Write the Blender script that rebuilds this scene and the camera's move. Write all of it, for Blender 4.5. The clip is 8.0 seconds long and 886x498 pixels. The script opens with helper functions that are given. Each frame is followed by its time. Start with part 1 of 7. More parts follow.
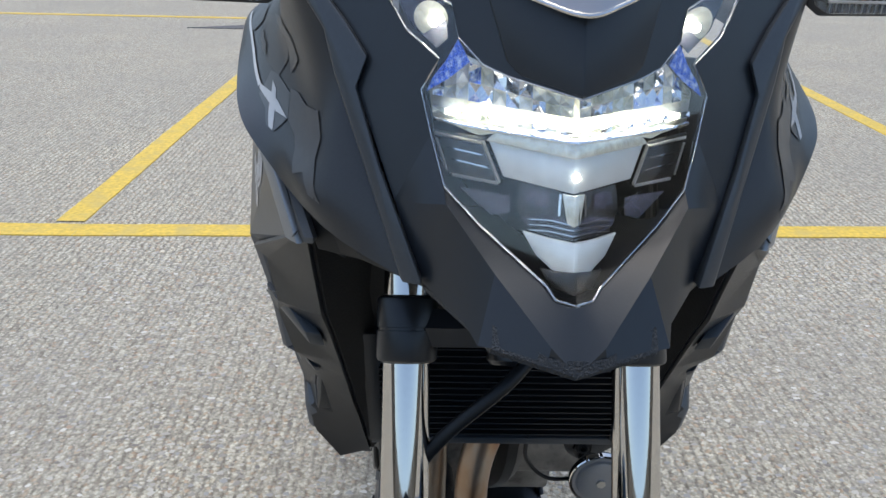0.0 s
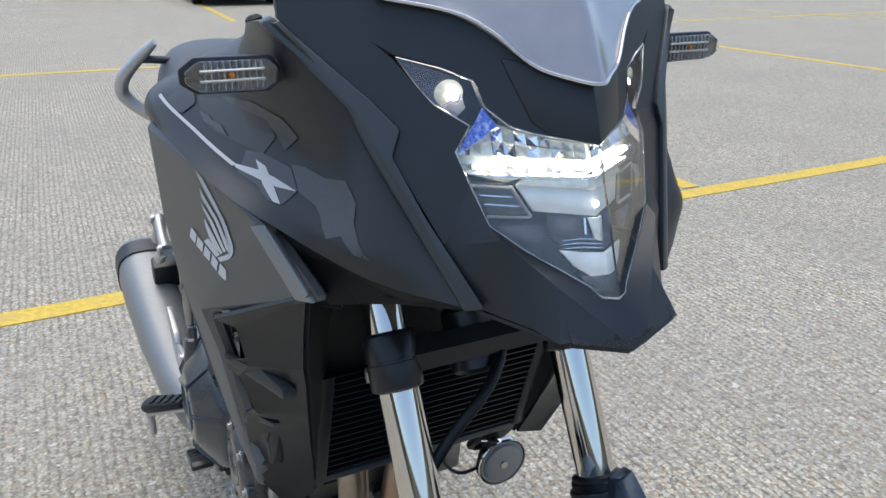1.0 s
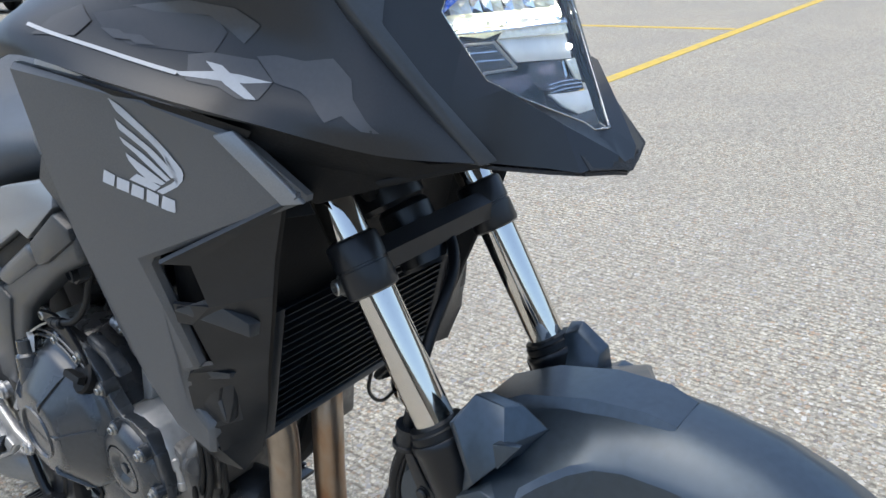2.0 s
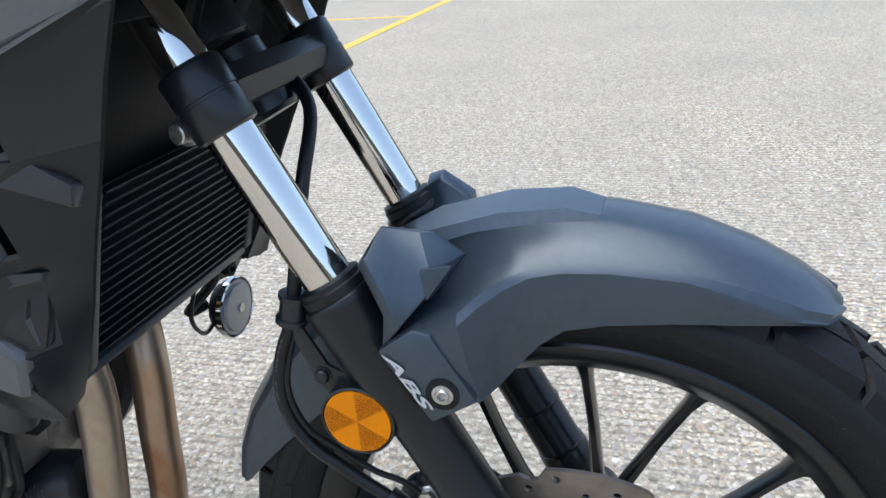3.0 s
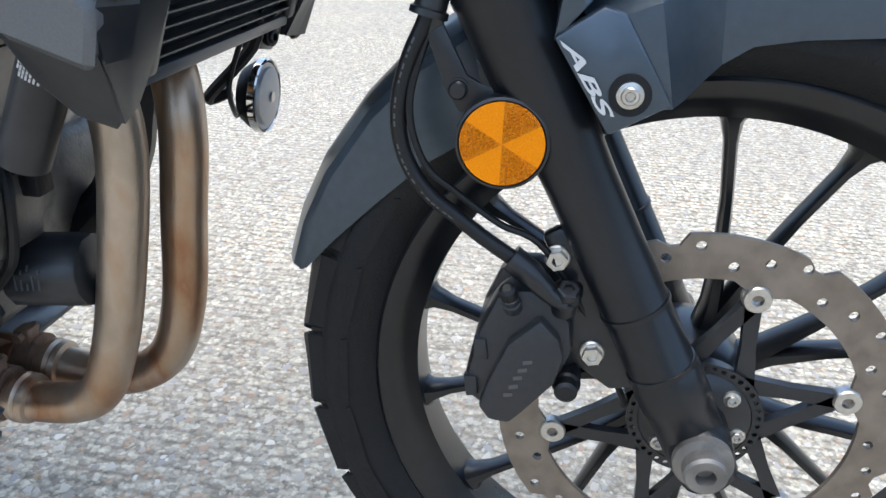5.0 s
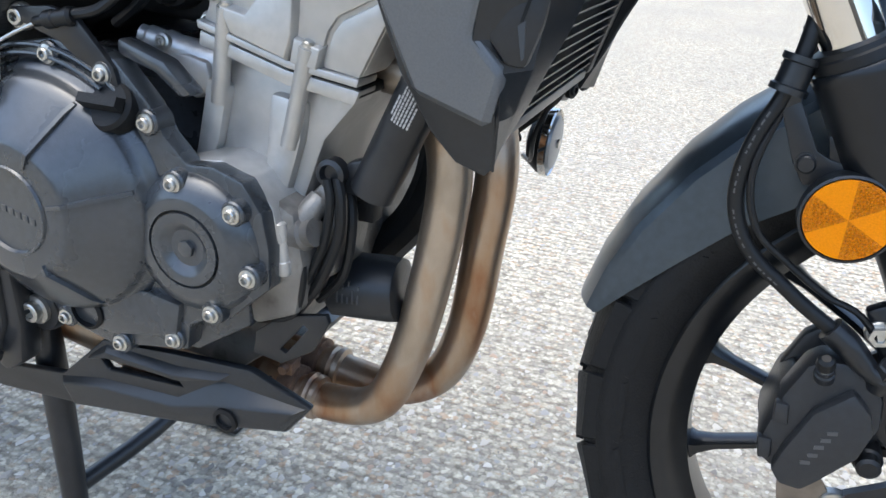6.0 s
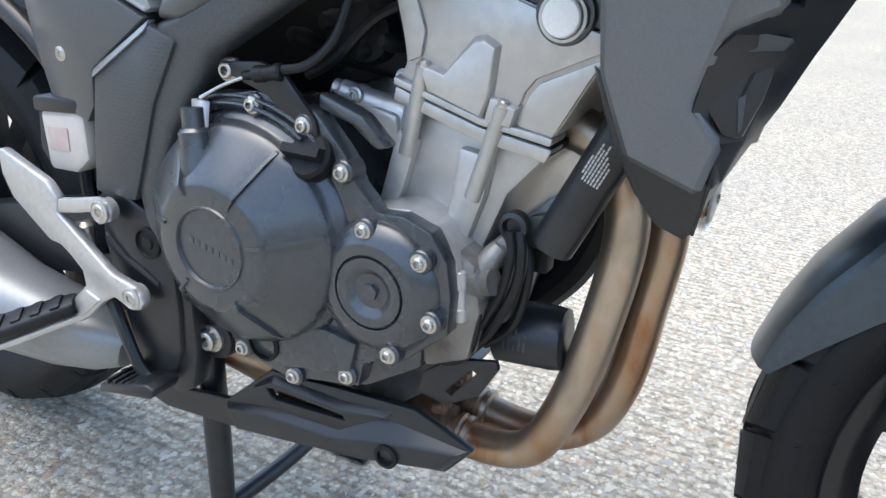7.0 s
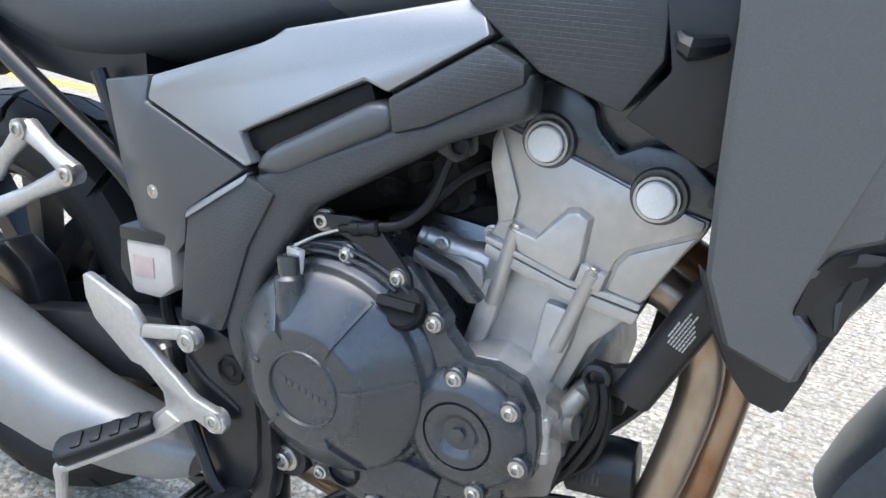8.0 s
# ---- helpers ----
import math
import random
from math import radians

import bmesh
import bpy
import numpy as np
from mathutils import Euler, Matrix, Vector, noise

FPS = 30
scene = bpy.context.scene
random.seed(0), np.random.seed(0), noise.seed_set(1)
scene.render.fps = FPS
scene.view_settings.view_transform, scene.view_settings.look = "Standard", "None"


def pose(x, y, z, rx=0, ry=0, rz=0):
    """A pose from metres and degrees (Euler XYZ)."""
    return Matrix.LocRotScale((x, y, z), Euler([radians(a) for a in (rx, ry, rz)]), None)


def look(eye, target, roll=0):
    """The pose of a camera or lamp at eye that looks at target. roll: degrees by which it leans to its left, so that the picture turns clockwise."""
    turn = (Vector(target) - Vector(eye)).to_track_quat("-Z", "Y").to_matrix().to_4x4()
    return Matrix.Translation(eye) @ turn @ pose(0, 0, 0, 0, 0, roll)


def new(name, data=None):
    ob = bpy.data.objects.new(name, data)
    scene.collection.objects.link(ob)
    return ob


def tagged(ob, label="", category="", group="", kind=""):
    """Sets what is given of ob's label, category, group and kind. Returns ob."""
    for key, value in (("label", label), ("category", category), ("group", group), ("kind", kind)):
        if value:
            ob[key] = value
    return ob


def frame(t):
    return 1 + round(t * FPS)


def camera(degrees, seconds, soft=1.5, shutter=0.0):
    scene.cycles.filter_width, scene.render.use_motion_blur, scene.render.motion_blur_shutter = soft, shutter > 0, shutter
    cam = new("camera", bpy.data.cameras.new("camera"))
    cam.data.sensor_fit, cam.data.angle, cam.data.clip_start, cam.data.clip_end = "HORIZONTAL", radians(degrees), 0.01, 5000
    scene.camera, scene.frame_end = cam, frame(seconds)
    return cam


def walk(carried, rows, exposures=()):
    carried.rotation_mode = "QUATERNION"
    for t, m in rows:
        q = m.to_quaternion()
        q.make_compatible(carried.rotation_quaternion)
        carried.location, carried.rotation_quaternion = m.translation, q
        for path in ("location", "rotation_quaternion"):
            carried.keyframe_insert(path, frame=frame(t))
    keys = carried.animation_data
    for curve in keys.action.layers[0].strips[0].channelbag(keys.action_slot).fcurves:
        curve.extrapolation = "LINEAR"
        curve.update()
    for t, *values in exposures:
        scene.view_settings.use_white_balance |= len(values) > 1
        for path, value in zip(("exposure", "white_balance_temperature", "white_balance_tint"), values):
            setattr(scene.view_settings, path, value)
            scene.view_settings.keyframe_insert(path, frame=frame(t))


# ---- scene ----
cam = camera(59.6, 8.0)
PATH = [
    (0, (-0.08, -0.292, 1.11), (-0.031, 1.536, 0.3), 1.5),
    (0.5, (-0.182, -0.273, 1.127), (0.301, 1.514, 0.369), 1.6),
    (1, (-0.328, -0.318, 1.147), (0.505, 1.349, 0.42), 0.4),
    (1.2, (-0.382, -0.305, 1.139), (0.551, 1.313, 0.423), -0.6),
    (2.3, (-0.57, -0.176, 1.031), (0.988, 0.809, 0.255), -3.5),
    (2.5, (-0.596, -0.151, 1.005), (1.049, 0.682, 0.23), -3.2),
    (3, (-0.567, -0.059, 0.902), (1.19, 0.491, 0.12), -4.5),
    (3.5, (-0.532, -0.007, 0.797), (1.265, 0.362, -0.001), -2.2),
    (3.7, (-0.525, 0.009, 0.757), (1.283, 0.332, -0.034), -1.8),
    (4, (-0.536, 0.037, 0.725), (1.289, 0.309, -0.047), -0.7),
    (4.2, (-0.547, 0.059, 0.711), (1.287, 0.299, -0.047), -0.4),
    (5.3, (-0.605, 0.153, 0.7), (1.169, 0.473, -0.166), 3.6),
    (5.5, (-0.621, 0.177, 0.707), (1.151, 0.580, -0.130), 3.7),
    (6, (-0.647, 0.238, 0.724), (1.069, 0.880, -0.075), 3.2),
    (6.5, (-0.678, 0.283, 0.738), (1.01, 1.046, -0.016), 3.4),
    (7, (-0.691, 0.312, 0.746), (0.966, 1.147, -0.001), 3.2),
    (7.5, (-0.708, 0.348, 0.785), (0.947, 1.207, 0.061), 3.5),
    (8, (-0.732, 0.401, 0.859), (0.96, 1.212, 0.167), 4.1),
]
walk(cam, [(t, look(eye, target, roll)) for t, eye, target, roll in PATH], [(0.0, 0.77, 6500, 7), (1.2, 0.87, 6500, 7), (2.5, 1.19, 6500, 7), (4.0, 1.49, 6500, 7), (5.5, 1.68, 6500, 7), (6.5, 1.74, 6500, 7), (7.3, 1.74, 6500, 7), (8.0, 1.74, 6500, 7)])

# ---- light ----
world = bpy.data.worlds.new("sky")
scene.world = world
world.use_nodes = True
wn = world.node_tree.nodes
sky = wn.new("ShaderNodeTexSky")
sky.sky_type = "NISHITA"
sky.sun_disc = False
sky.sun_elevation = radians(77)
sky.sun_rotation = radians(333)
sky.air_density, sky.dust_density, sky.ozone_density = 0.95, 2.2, 1.0
world.node_tree.links.new(sky.outputs["Color"], wn["Background"].inputs["Color"])
wn["Background"].inputs["Strength"].default_value = 0.15
sun = new("sun", bpy.data.lights.new("sun", "SUN"))
sun.data.energy, sun.data.angle, sun.data.color = 0.9, radians(75), (1.0, 0.985, 0.93)
sun.matrix_world = look((-0.5, 1.0, 5.0), (0, 0, 0))

# ---- materials ----
def material(name, colour, rough=0.5, metal=0.0, spread=0.15, scale=40.0, bump=0.0, bump_scale=300.0, rough_spread=0.1, second=None, second_scale=6.0, coat=0.0, gloss_level=0.5):
    """Grain at one scale, wear or dirt at a second, and fine relief."""
    m = bpy.data.materials.new(name)
    m.use_nodes = True
    n, l = m.node_tree.nodes, m.node_tree.links
    b = n["Principled BSDF"]
    b.inputs["Metallic"].default_value = metal
    b.inputs["Coat Weight"].default_value = coat
    b.inputs["Specular IOR Level"].default_value = gloss_level
    b.inputs["Coat Roughness"].default_value = 0.22
    pos = n.new("ShaderNodeTexCoord")
    fine = n.new("ShaderNodeTexNoise")
    fine.inputs["Scale"].default_value = scale
    fine.inputs["Detail"].default_value = 6
    wide = n.new("ShaderNodeTexNoise")
    wide.inputs["Scale"].default_value = second_scale
    wide.inputs["Detail"].default_value = 5
    l.new(pos.outputs["Object"], fine.inputs["Vector"])
    l.new(pos.outputs["Object"], wide.inputs["Vector"])
    c = [*colour, 1.0]
    ramp = n.new("ShaderNodeValToRGB")
    ramp.color_ramp.elements[0].position, ramp.color_ramp.elements[1].position = 0.3, 0.7
    ramp.color_ramp.elements[0].color = [v * (1 - spread) for v in c[:3]] + [1]
    ramp.color_ramp.elements[1].color = [min(1, v * (1 + spread)) for v in c[:3]] + [1]
    l.new(fine.outputs["Fac"], ramp.inputs["Fac"])
    mix = n.new("ShaderNodeMix")
    mix.data_type = "RGBA"
    s = second or [v * (1 + 0.6 * spread) for v in colour]
    mix.inputs["B"].default_value = [*s, 1.0]
    edge = n.new("ShaderNodeValToRGB")
    edge.color_ramp.elements[0].position, edge.color_ramp.elements[1].position = 0.48, 0.72
    l.new(wide.outputs["Fac"], edge.inputs["Fac"])
    l.new(edge.outputs["Color"], mix.inputs["Factor"])
    l.new(ramp.outputs["Color"], mix.inputs["A"])
    l.new(mix.outputs["Result"], b.inputs["Base Color"])
    gloss = n.new("ShaderNodeMapRange")
    gloss.inputs["To Min"].default_value = max(0.02, rough - rough_spread)
    gloss.inputs["To Max"].default_value = min(1.0, rough + rough_spread)
    l.new(wide.outputs["Fac"], gloss.inputs["Value"])
    l.new(gloss.outputs["Result"], b.inputs["Roughness"])
    if bump:
        grain = n.new("ShaderNodeTexNoise")
        grain.inputs["Scale"].default_value = bump_scale
        grain.inputs["Detail"].default_value = 3
        l.new(pos.outputs["Object"], grain.inputs["Vector"])
        relief = n.new("ShaderNodeBump")
        relief.inputs["Strength"].default_value = bump
        relief.inputs["Distance"].default_value = 0.002
        l.new(grain.outputs["Fac"], relief.inputs["Height"])
        l.new(relief.outputs["Normal"], b.inputs["Normal"])
    return m


def glowing(name, colour, strength):
    m = bpy.data.materials.new(name)
    m.use_nodes = True
    b = m.node_tree.nodes["Principled BSDF"]
    b.inputs["Base Color"].default_value = [*colour, 1]
    b.inputs["Emission Color"].default_value = [*colour, 1]
    b.inputs["Emission Strength"].default_value = strength
    return m


def clear(name, colour, rough=0.02, ior=1.45):
    m = bpy.data.materials.new(name)
    m.use_nodes = True
    b = m.node_tree.nodes["Principled BSDF"]
    b.inputs["Base Color"].default_value = [*colour, 1]
    b.inputs["Transmission Weight"].default_value = 1.0
    b.inputs["Roughness"].default_value = rough
    b.inputs["IOR"].default_value = ior
    return m


COWL = material("satin_black_cowl", (0.0060, 0.0092, 0.0135), 0.44, 0.0, 0.1, 120, 0.04, 900, 0.06, (0.0080, 0.0118, 0.0165), 9, coat=0.18)
MUD = material("satin_blue_black_plastic", (0.050, 0.070, 0.092), 0.40, 0.65, 0.1, 120, 0.04, 900, 0.06, (0.057, 0.078, 0.101), 9, coat=0.4)
PAINT = material("matt_graphite_paint", (0.031, 0.033, 0.036), 0.38, 0.30, 0.08, 600, 0.03, 1500, 0.05, (0.034, 0.036, 0.039), 5)
SLATE = material("slate_grey_plastic", (0.074, 0.079, 0.085), 0.36, 0.2, 0.08, 500, 0.04, 1500, 0.05, (0.082, 0.087, 0.092), 6, coat=0.3)
GREY = material("matt_grey_paint", (0.120, 0.125, 0.130), 0.42, 0.40, 0.08, 700, 0.03, 1500, 0.05, (0.128, 0.130, 0.131), 5)
PANEL = material("silver_grey_panel", (0.27, 0.28, 0.29), 0.34, 0.5, 0.06, 700, 0.02, 1500, 0.05, (0.31, 0.315, 0.32), 5)
PLASTIC = material("moulded_black_plastic", (0.0072, 0.0098, 0.0132), 0.40, 0.0, 0.2, 200, 0.12, 1400, 0.08, (0.0105, 0.0132, 0.0168), 12, coat=0.15)
TEXTURED = material("grained_black_plastic", (0.016, 0.019, 0.023), 0.5, 0.0, 0.5, 500, 0.8, 700, 0.08, (0.020, 0.023, 0.027), 12)


STRIP = material("smooth_slate_plastic", (0.042, 0.049, 0.057), 0.34, 0.1, 0.06, 300, 0.02, 900, 0.04)


def embossed():
    """Black plastic pressed with a fine staggered grid."""
    m = material("embossed_black_plastic", (0.034, 0.038, 0.042), 0.42, 0.0, 0.12, 200, 0.0, 900, 0.06, (0.039, 0.043, 0.047), 10, coat=0.15)
    n, l = m.node_tree.nodes, m.node_tree.links
    pos = n.new("ShaderNodeTexCoord")
    split = n.new("ShaderNodeSeparateXYZ")
    flat = n.new("ShaderNodeCombineXYZ")
    grid = n.new("ShaderNodeTexBrick")
    grid.inputs["Scale"].default_value = 62
    grid.inputs["Mortar Size"].default_value = 0.022
    grid.inputs["Mortar Smooth"].default_value = 0.6
    relief = n.new("ShaderNodeBump")
    relief.invert = True
    relief.inputs["Strength"].default_value = 0.45
    relief.inputs["Distance"].default_value = 0.0015
    l.new(pos.outputs["Object"], split.inputs["Vector"])
    l.new(split.outputs["Y"], flat.inputs["X"])
    l.new(split.outputs["Z"], flat.inputs["Y"])
    l.new(flat.outputs["Vector"], grid.inputs["Vector"])
    l.new(grid.outputs["Fac"], relief.inputs["Height"])
    l.new(relief.outputs["Normal"], n["Principled BSDF"].inputs["Normal"])
    return m


EMBOSSED = embossed()
# black for fittings and for sheets that darken open gaps
DEEP = material("black_fittings_and_gap_fill", (0.0040, 0.0048, 0.0060), 0.55, 0.0, 0.3, 80, 0.2, 400, 0.1, (0.008, 0.0080, 0.0080), 14, gloss_level=0.3)
CASE = material("black_engine_paint", (0.044, 0.051, 0.059), 0.28, 0.35, 0.15, 150, 0.08, 700, 0.08, (0.049, 0.054, 0.061), 16, coat=0.65)
FRAME = material("black_frame_paint", (0.010, 0.0115, 0.0140), 0.36, 0.0, 0.15, 90, 0.05, 600, 0.08, (0.020, 0.021, 0.023), 15, coat=0.25, gloss_level=0.35)
FORK = material("matt_black_fork_leg", (0.0050, 0.0066, 0.0090), 0.34, 0.1, 0.15, 100, 0.05, 900, 0.06, (0.0080, 0.0098, 0.0122), 12, coat=0.25, gloss_level=0.35)
WHEEL = material("satin_black_rim_paint", (0.0045, 0.0058, 0.0076), 0.30, 0.1, 0.15, 100, 0.04, 700, 0.07, (0.0085, 0.0095, 0.0108), 18, coat=0.3, gloss_level=0.35)
RUBBER = material("tyre_rubber", (0.0034, 0.0042, 0.0054), 0.56, 0.0, 0.25, 130, 0.35, 500, 0.1, (0.0070, 0.0076, 0.0084), 20, gloss_level=0.3)
HOSE = material("black_rubber_hose", (0.0055, 0.0065, 0.0078), 0.42, 0.0, 0.2, 200, 0.1, 600, 0.08, gloss_level=0.35)
ALU = material("cast_aluminium", (0.47, 0.465, 0.45), 0.42, 0.6, 0.08, 90, 0.09, 1600, 0.07, (0.42, 0.415, 0.40), 14)
DULL = material("stained_cast_alloy", (0.22, 0.21, 0.195), 0.50, 0.6, 0.40, 50, 0.3, 300, 0.1, (0.06, 0.055, 0.05), 25)
BRIGHT = material("brushed_aluminium", (0.50, 0.50, 0.50), 0.38, 0.7, 0.08, 150, 0.1, 1200, 0.06, (0.52, 0.52, 0.51), 20)
SILVER = material("silver_muffler_paint", (0.25, 0.26, 0.265), 0.42, 0.45, 0.06, 200, 0.03, 900, 0.06, (0.30, 0.305, 0.31), 8)
CHROME = material("hard_chrome", (0.66, 0.635, 0.595), 0.05, 1.0, 0.02, 200, 0.0, 100, 0.02)
ZINC = material("zinc_plated_bolt", (0.50, 0.49, 0.46), 0.3, 0.9, 0.12, 300, 0.1, 900, 0.1)
DISC = material("worn_brake_steel", (0.215, 0.185, 0.155), 0.46, 0.8, 0.15, 60, 0.1, 500, 0.1, (0.27, 0.235, 0.195), 30)
WHITE = material("white_insert", (0.72, 0.72, 0.70), 0.45, 0.0, 0.05, 300)
DECAL = material("silver_decal", (0.46, 0.47, 0.48), 0.40, 0.0, 0.04, 300)
CAMO = material("grey_decal", (0.072, 0.074, 0.078), 0.36, 0.3, 0.05, 300)
DARKDECAL = material("dark_grey_decal", (0.050, 0.051, 0.054), 0.36, 0.3, 0.05, 300)
GUM = material("white_label_ink", (0.42, 0.42, 0.41), 0.6)
AMBER = material("amber_reflector", (0.72, 0.22, 0.001), 0.3, 0.0, 0.12, 800, 0.3, 900, 0.05)
AMBERDARK = material("ribbed_amber_reflector", (0.52, 0.145, 0.001), 0.3, 0.0, 0.45, 650, 1.0, 700, 0.05, (0.60, 0.20, 0.004), 420)
for amber in (AMBER, AMBERDARK):
    amber.node_tree.nodes["Principled BSDF"].inputs["Specular IOR Level"].default_value = 0.15
MIRROR = material("lamp_reflector", (0.85, 0.86, 0.88), 0.07, 1.0, 0.03, 200, 0.15, 90, 0.04)
SMOKED = material("lamp_bezel", (0.11, 0.105, 0.10), 0.10, 0.85, 0.1, 300, 0.3, 500, 0.04)
FLUID = material("cloudy_reservoir", (0.50, 0.46, 0.42), 0.35, 0.0, 0.05, 80)
LENS = clear("clear_lens", (0.97, 0.975, 0.98), 0.01, 1.06)
LENS.node_tree.nodes["Principled BSDF"].inputs["Coat Weight"].default_value = 1.0
LIT = glowing("led_light", (1.0, 0.97, 0.86), 11.0)


def heat_stained():
    m = material("heat_stained_steel", (0.40, 0.34, 0.27), 0.36, 0.85, 0.12, 60, 0.12, 500, 0.1)
    n, l = m.node_tree.nodes, m.node_tree.links
    pos = n.new("ShaderNodeTexCoord")
    stretch = n.new("ShaderNodeMapping")
    stretch.inputs["Scale"].default_value = (9, 9, 4)
    wave = n.new("ShaderNodeTexNoise")
    wave.inputs["Scale"].default_value = 1.6
    wave.inputs["Detail"].default_value = 7
    ramp = n.new("ShaderNodeValToRGB")
    r = ramp.color_ramp
    r.elements[0].position, r.elements[0].color = 0.30, (0.30, 0.25, 0.195, 1)
    r.elements[1].position, r.elements[1].color = 0.75, (0.48, 0.41, 0.33, 1)
    for p, c in ((0.42, (0.42, 0.35, 0.28, 1)), (0.52, (0.38, 0.26, 0.17, 1)), (0.60, (0.30, 0.155, 0.085, 1)), (0.68, (0.42, 0.33, 0.26, 1))):
        r.elements.new(p).color = c
    l.new(pos.outputs["Object"], stretch.inputs["Vector"])
    l.new(stretch.outputs["Vector"], wave.inputs["Vector"])
    l.new(wave.outputs["Fac"], ramp.inputs["Fac"])
    l.new(ramp.outputs["Color"], n["Principled BSDF"].inputs["Base Color"])
    return m


PIPE = heat_stained()


def concrete():
    """Worn concrete with exposed stones, brushed along y."""
    m = bpy.data.materials.new("exposed_aggregate_concrete")
    m.use_nodes = True
    n, l = m.node_tree.nodes, m.node_tree.links
    b = n["Principled BSDF"]
    pos = n.new("ShaderNodeTexCoord")
    stones = n.new("ShaderNodeTexVoronoi")
    stones.inputs["Scale"].default_value = 135
    stones.inputs["Randomness"].default_value = 1.0
    fine = n.new("ShaderNodeTexVoronoi")
    fine.inputs["Scale"].default_value = 260
    patch = n.new("ShaderNodeTexNoise")
    patch.inputs["Scale"].default_value = 1.1
    patch.inputs["Detail"].default_value = 8
    patch.inputs["Roughness"].default_value = 0.6
    dirt = n.new("ShaderNodeTexNoise")
    dirt.inputs["Scale"].default_value = 30
    dirt.inputs["Detail"].default_value = 8
    wave = n.new("ShaderNodeTexWave")
    wave.bands_direction = "X"
    wave.inputs["Scale"].default_value = 13
    wave.inputs["Distortion"].default_value = 3.2
    wave.inputs["Detail"].default_value = 3
    wave.inputs["Detail Scale"].default_value = 2.0
    for t in (patch, dirt, wave):
        l.new(pos.outputs["Object"], t.inputs["Vector"])
    jitter = n.new("ShaderNodeTexNoise")
    jitter.inputs["Scale"].default_value = 190
    jitter.inputs["Detail"].default_value = 3
    l.new(pos.outputs["Object"], jitter.inputs["Vector"])
    shift = n.new("ShaderNodeVectorMath")
    shift.operation = "MULTIPLY_ADD"
    shift.inputs[1].default_value = (0.009, 0.009, 0.0)
    l.new(jitter.outputs["Color"], shift.inputs[0])
    l.new(pos.outputs["Object"], shift.inputs[2])
    for t in (stones, fine):
        l.new(shift.outputs["Vector"], t.inputs["Vector"])
    pick = n.new("ShaderNodeSeparateColor")
    l.new(stones.outputs["Color"], pick.inputs["Color"])
    ramp = n.new("ShaderNodeValToRGB")
    r = ramp.color_ramp
    r.interpolation = "CONSTANT"
    r.elements[0].position, r.elements[0].color = 0.0, (0.21, 0.195, 0.175, 1)
    r.elements[1].position, r.elements[1].color = 0.93, (0.66, 0.64, 0.59, 1)
    for p, c in ((0.16, (0.41, 0.385, 0.345, 1)), (0.34, (0.31, 0.29, 0.265, 1)), (0.48, (0.52, 0.495, 0.45, 1)), (0.64, (0.18, 0.165, 0.148, 1)), (0.72, (0.40, 0.29, 0.21, 1)), (0.78, (0.33, 0.325, 0.315, 1)), (0.86, (0.57, 0.545, 0.50, 1))):
        r.elements.new(p).color = c
    l.new(pick.outputs["Red"], ramp.inputs["Fac"])
    # larger pebbles that take up some of the surface
    large = n.new("ShaderNodeTexVoronoi")
    large.inputs["Scale"].default_value = 66
    l.new(shift.outputs["Vector"], large.inputs["Vector"])
    chosen = n.new("ShaderNodeSeparateColor")
    l.new(large.outputs["Color"], chosen.inputs["Color"])
    tint = n.new("ShaderNodeValToRGB")
    r = tint.color_ramp
    r.interpolation = "CONSTANT"
    r.elements[0].position, r.elements[0].color = 0.0, (0.42, 0.28, 0.19, 1)
    r.elements[1].position, r.elements[1].color = 0.84, (0.25, 0.245, 0.24, 1)
    for p, c in ((0.16, (0.55, 0.50, 0.42, 1)), (0.38, (0.33, 0.33, 0.325, 1)), (0.56, (0.62, 0.60, 0.55, 1)), (0.70, (0.40, 0.33, 0.27, 1))):
        r.elements.new(p).color = c
    l.new(chosen.outputs["Green"], tint.inputs["Fac"])
    some = n.new("ShaderNodeMath")
    some.operation = "LESS_THAN"
    some.inputs[1].default_value = 0.30
    l.new(chosen.outputs["Blue"], some.inputs[0])
    near = n.new("ShaderNodeMath")
    near.operation = "LESS_THAN"
    near.inputs[1].default_value = 0.40
    l.new(large.outputs["Distance"], near.inputs[0])
    mask = n.new("ShaderNodeMath")
    mask.operation = "MULTIPLY"
    l.new(some.outputs["Value"], mask.inputs[0])
    l.new(near.outputs["Value"], mask.inputs[1])
    both = n.new("ShaderNodeMix")
    both.data_type = "RGBA"
    l.new(mask.outputs["Value"], both.inputs["Factor"])
    l.new(ramp.outputs["Color"], both.inputs["A"])
    l.new(tint.outputs["Color"], both.inputs["B"])
    paste = n.new("ShaderNodeValToRGB")
    paste.color_ramp.elements[0].position, paste.color_ramp.elements[0].color = 0.3, (0.25, 0.235, 0.21, 1)
    paste.color_ramp.elements[1].position, paste.color_ramp.elements[1].color = 0.7, (0.52, 0.495, 0.45, 1)
    l.new(dirt.outputs["Fac"], paste.inputs["Fac"])
    cover = n.new("ShaderNodeMix")
    cover.data_type = "RGBA"
    worn = n.new("ShaderNodeMapRange")
    worn.inputs["From Min"].default_value, worn.inputs["From Max"].default_value = 0.35, 0.65
    worn.inputs["To Min"].default_value, worn.inputs["To Max"].default_value = 0.35, 0.85
    l.new(patch.outputs["Fac"], worn.inputs["Value"])
    l.new(worn.outputs["Result"], cover.inputs["Factor"])
    l.new(paste.outputs["Color"], cover.inputs["A"])
    l.new(both.outputs["Result"], cover.inputs["B"])
    shade = n.new("ShaderNodeMix")
